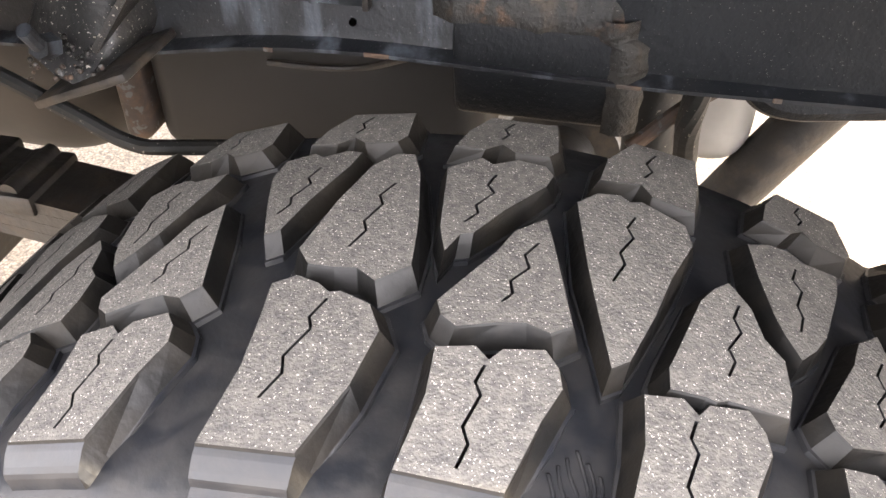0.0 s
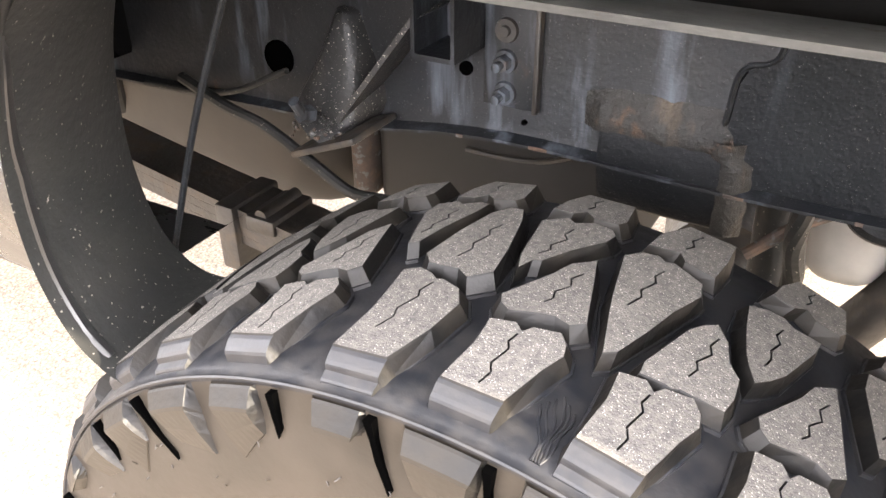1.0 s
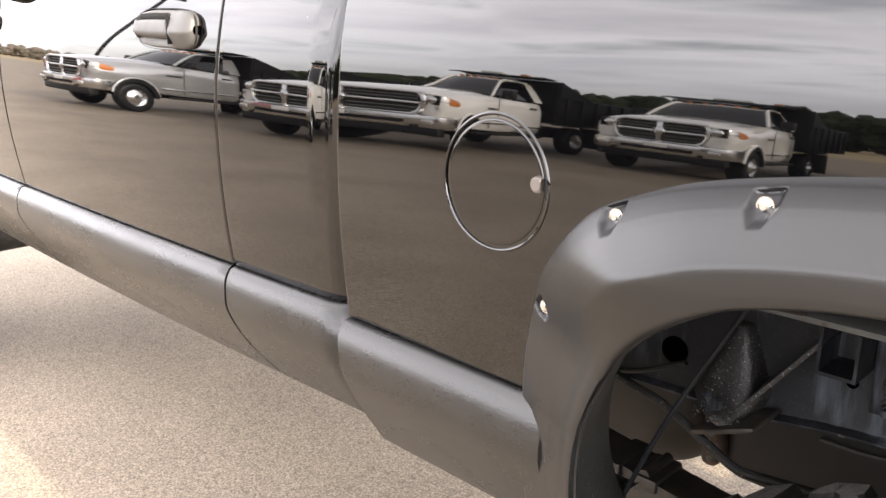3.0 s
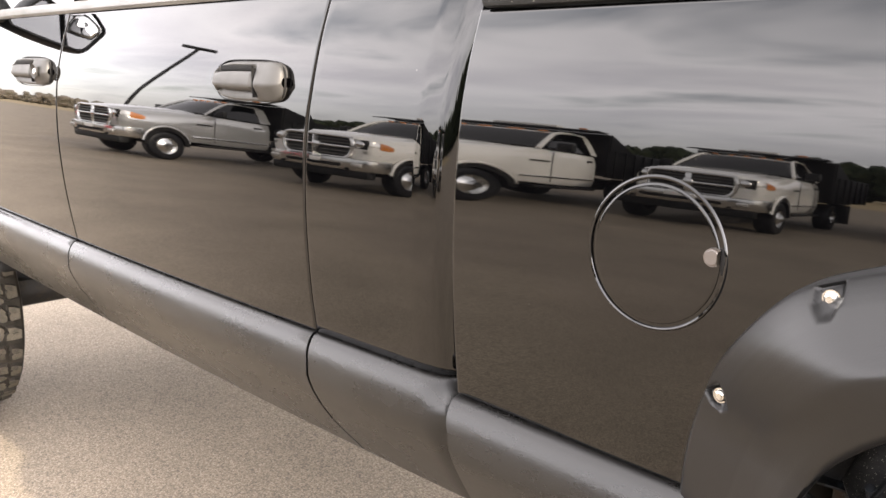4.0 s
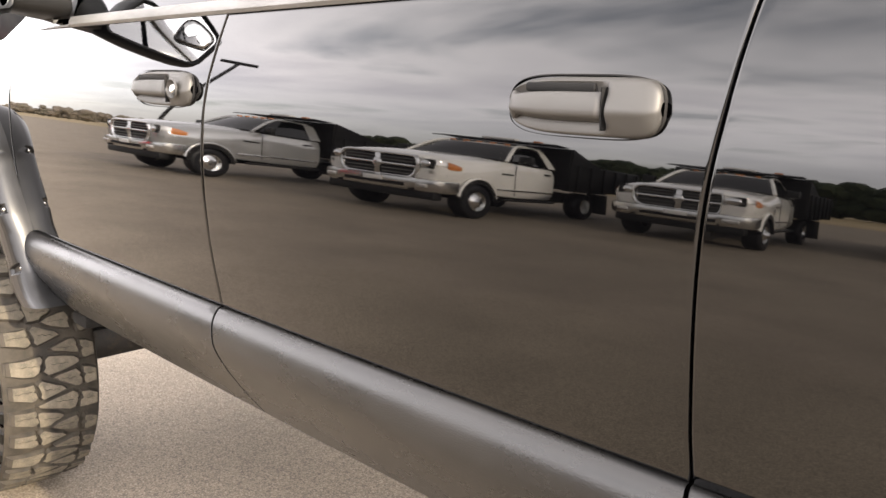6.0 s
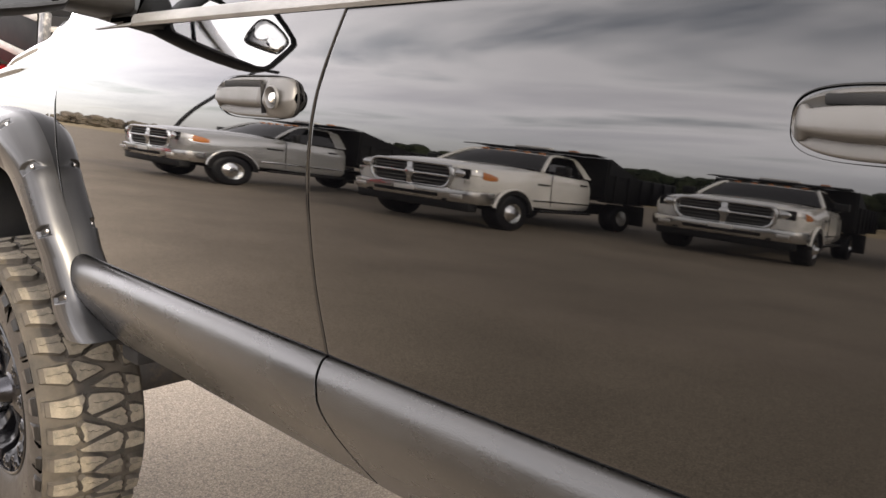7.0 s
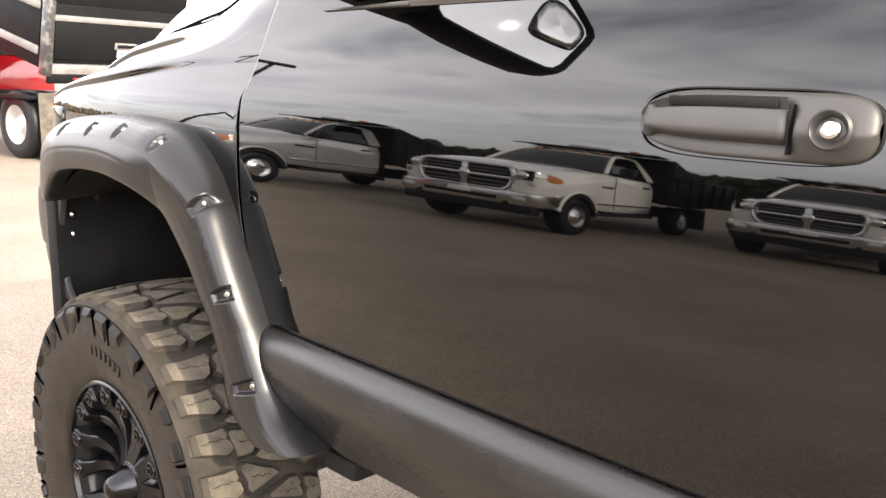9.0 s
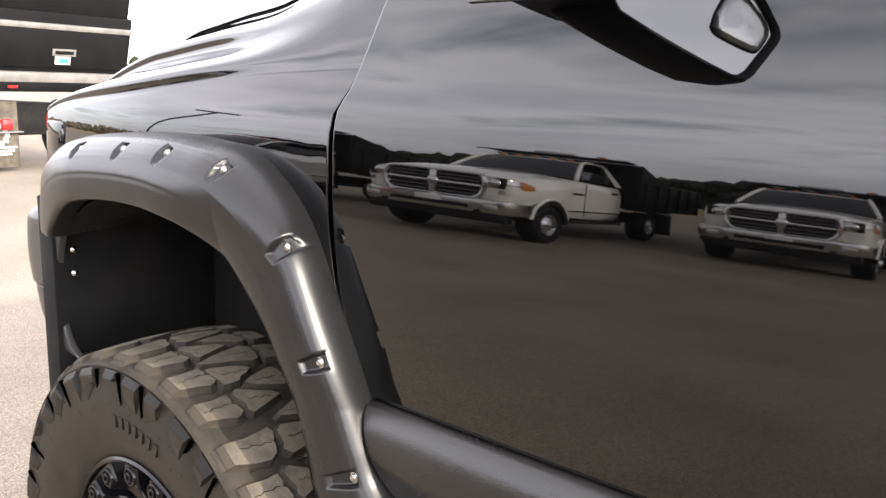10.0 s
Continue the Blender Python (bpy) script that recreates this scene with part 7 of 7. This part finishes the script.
for dy in (0.16, 0.49, 1.9, 2.2):
    wh = part("wheel", lathe([(-0.135, 0.29), (-0.10, 0.25), (-0.02, 0.18), (-0.09, 0.10), (-0.10, 0.001)], 32), RIMSTEEL, red)
    wh.matrix_basis = Matrix.Translation((rx - 0.9, ry + dy, 0.50))
    wh.matrix_parent_inverse = world_of(red).inverted()
    me = lathe([(-0.13, 0.29), (-0.14, 0.38), (-0.13, 0.475), (-0.10, 0.50), (0.10, 0.50), (0.13, 0.475), (0.13, 0.29)], 40)
    me.materials.append(GROOVE)
    me.shade_smooth()
    child("tyre", me, wh, Matrix.Identity(4))
red_part("chassis", rx - 7.0, rx - 0.3, ry + 0.7, ry + 1.6, 0.5, 0.95, DARK)
cb = red_part("cab", rx - 5.6, rx - 3.5, ry + 0.12, ry + 2.2, 0.65, 1.55, RED, None, "glossy red cab", 0.12)
red_part("cab_roof", rx - 5.0, rx - 3.55, ry + 0.28, ry + 2.05, 1.5, 2.15, RED, cb, "", 0.15)
red_part("rear_glass", rx - 3.57, rx - 3.54, ry + 0.5, ry + 1.8, 1.55, 1.95, GLASS, cb, "", 0.01)
red_part("fender", rx - 1.5, rx - 0.35, ry - 0.06, ry + 0.6, 0.88, 0.94, BOX)
db.matrix_basis = Matrix.Translation((rx, 0, 1.30)) @ Matrix.Rotation(radians(14), 4, "Y") @ Matrix.Translation((-rx, 0, -1.02))
red_part("hood", rx - 7.2, rx - 5.5, ry + 0.2, ry + 2.1, 0.7, 1.45, RED, cb, "", 0.15)
red.matrix_basis = Matrix.Translation((rx, ry, 0)) @ Matrix.Rotation(radians(9), 4, "Z") @ Matrix.Translation((-rx, -ry, 0)) @ red.matrix_basis

# ---------------------------------------------------------------- distance
field = part("far_field", grid([[(x, y, 0.012 + 0.0 * x) for y in (-260, -45 - 0.1 * x)] for x in range(-260, 40, 20)]), material("dry_winter_grass", (0.30, 0.22, 0.11), 0.9, color2=(0.20, 0.16, 0.07), patch=0.05, grain=0.3, grain_scale=3), smooth=False)
tagged(field, "dry straw-coloured winter grass beyond the yard", "field", kind="structure")


def tree_belt(label, pts, height, mat, n, seed):
    """A belt of uneven tree crowns on trunks along a line, far off."""
    rnd = random.Random(seed)
    verts, faces = [], []

    def blob(c, r, sq):
        base = len(verts)
        bmx = ICO
        k = rnd.random() * 6.28
        for v in bmx[0]:
            f = 1 + 0.45 * (noise.noise(Vector(v) * 1.7 + Vector((k, c[0] * 0.3, c[1] * 0.3))))
            verts.append((c[0] + v[0] * r * f, c[1] + v[1] * r * f, c[2] + v[2] * r * sq * f))
        faces.extend(tuple(base + i for i in f) for f in bmx[1])
    for i in range(n):
        t = rnd.random() * (len(pts) - 1)
        a, b = Vector(pts[int(t)]), Vector(pts[int(t) + 1])
        p = a.lerp(b, t - int(t))
        h = height * (0.55 + 0.6 * rnd.random())
        x, y = p.x + rnd.uniform(-3, 3), p.y + rnd.uniform(-3, 3)
        for j in range(5):
            blob((x + rnd.uniform(-1, 1) * h * 0.3, y + rnd.uniform(-1, 1) * h * 0.3, h * (0.25 + 0.6 * rnd.random())), h * (0.16 + 0.14 * rnd.random()), 0.9)
    me = bpy.data.meshes.new("tree_belt")
    me.from_pydata(verts, [], faces)
    me.update()
    ob = part("tree_belt", me, mat, smooth=False)
    return tagged(ob, label, "trees", kind="stuff")


bm = bmesh.new()
bmesh.ops.create_icosphere(bm, subdivisions=2, radius=1.0)
ICO = ([tuple(v.co) for v in bm.verts], [tuple(v.index for v in f.verts) for f in bm.faces])
bm.free()
tree_belt("dark evergreen wood on the far side of the yard", [(-150, -95, 0), (-90, -100, 0), (-40, -105, 0), (10, -100, 0), (60, -90, 0), (120, -60, 0)], 7.2, LEAF, 1000, 3)
tree_belt("bare winter trees beyond the straw field", [(-190, 40, 0), (-200, -10, 0), (-185, -60, 0), (-150, -95, 0)], 4.2, BARE, 420, 5)
tree_belt("distant trees behind the parked pickup", [(-190, 40, 0), (-120, 110, 0), (0, 130, 0), (120, 90, 0), (130, 0, 0), (120, -60, 0)], 6.0, LEAF, 220, 9)
# street lamp with a bent arm
pole = thing("street_lamp", "tall dark street lamp with a bent arm at the yard edge", "street lamp", (-24.1, -9.9, 0))
part("post", tube([(-24.1, -9.9, 0), (-23.8, -10.1, 1.4), (-23.4, -10.4, 2.5), (-22.95, -10.9, 3.6), (-22.5, -11.4, 4.7), (-22.3, -11.6, 5.2)], 0.075, 10), BLACKTRIM, pole)
part("lamp_head", tube([(-22.75, -11.2, 5.32), (-22.3, -11.6, 5.26), (-21.8, -12.05, 5.20)], 0.085, 8), BLACKTRIM, pole)

# moulded fan mark on the groove floor
for j in range(6):
    pts = []
    for i in range(7):
        t = i / 6
        s, w = 0.0690 - 0.004 * j * (0.2 + 0.8 * t) + 0.004 * math.sin(2.4 * t) + 0.0012 * math.sin(9 * t + j), -0.131 + (0.046 - 0.004 * abs(j - 2)) * t
        a = s / TR
        r = 0.4170 + 0.0033 * max(0.0, (0.118 + w) / 0.038) - 0.27 * max(0.0, -w - 0.118)
        pts.append((r * math.sin(a), w, r * math.cos(a)))
    me = bpy.data.meshes.new("fan_rib")
    bm = tube(pts, 0.0009, 6)
    bm.to_mesh(me)
    bm.free()
    me.materials.append(GROOVE)
    me.shade_smooth()
    child("fan_rib", me, rear_wheel, Matrix.Identity(4))

# ---------------------------------------------------------------- tread lugs
def dusted(me):
    """The same piece under the dried dust of the front wheel."""
    c = me.copy()
    for i, m in enumerate(c.materials):
        if m in (GROOVE, LUGWALL):
            c.materials[i] = DUSTY_GROOVE
        elif m == RUBBER:
            c.materials[i] = DUSTY_RUBBER
    return c


DUSTED = {me: dusted(me) for me in [*LUG.values(), BAND, BAND_SHORT]}
for w in (rear_wheel, front_wheel):
    coat = DUSTED if w == front_wheel else {me: me for me in DUSTED}
    for k in range(PITCHES):
        a = math.tau * k / PITCHES
        for kind in CYCLE[(k if k < 17 else k - PITCHES) % 4]:
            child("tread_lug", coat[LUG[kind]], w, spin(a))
        child("shoulder_band", coat[BAND if k % 2 else BAND_SHORT], w, spin(a + (0.016 if (k if k < 17 else k - PITCHES) % 4 == 3 else 0.0)))
        child("side_lug", SIDE_LUGS[(k * 2 + k // 3) % 4], w, spin(a))
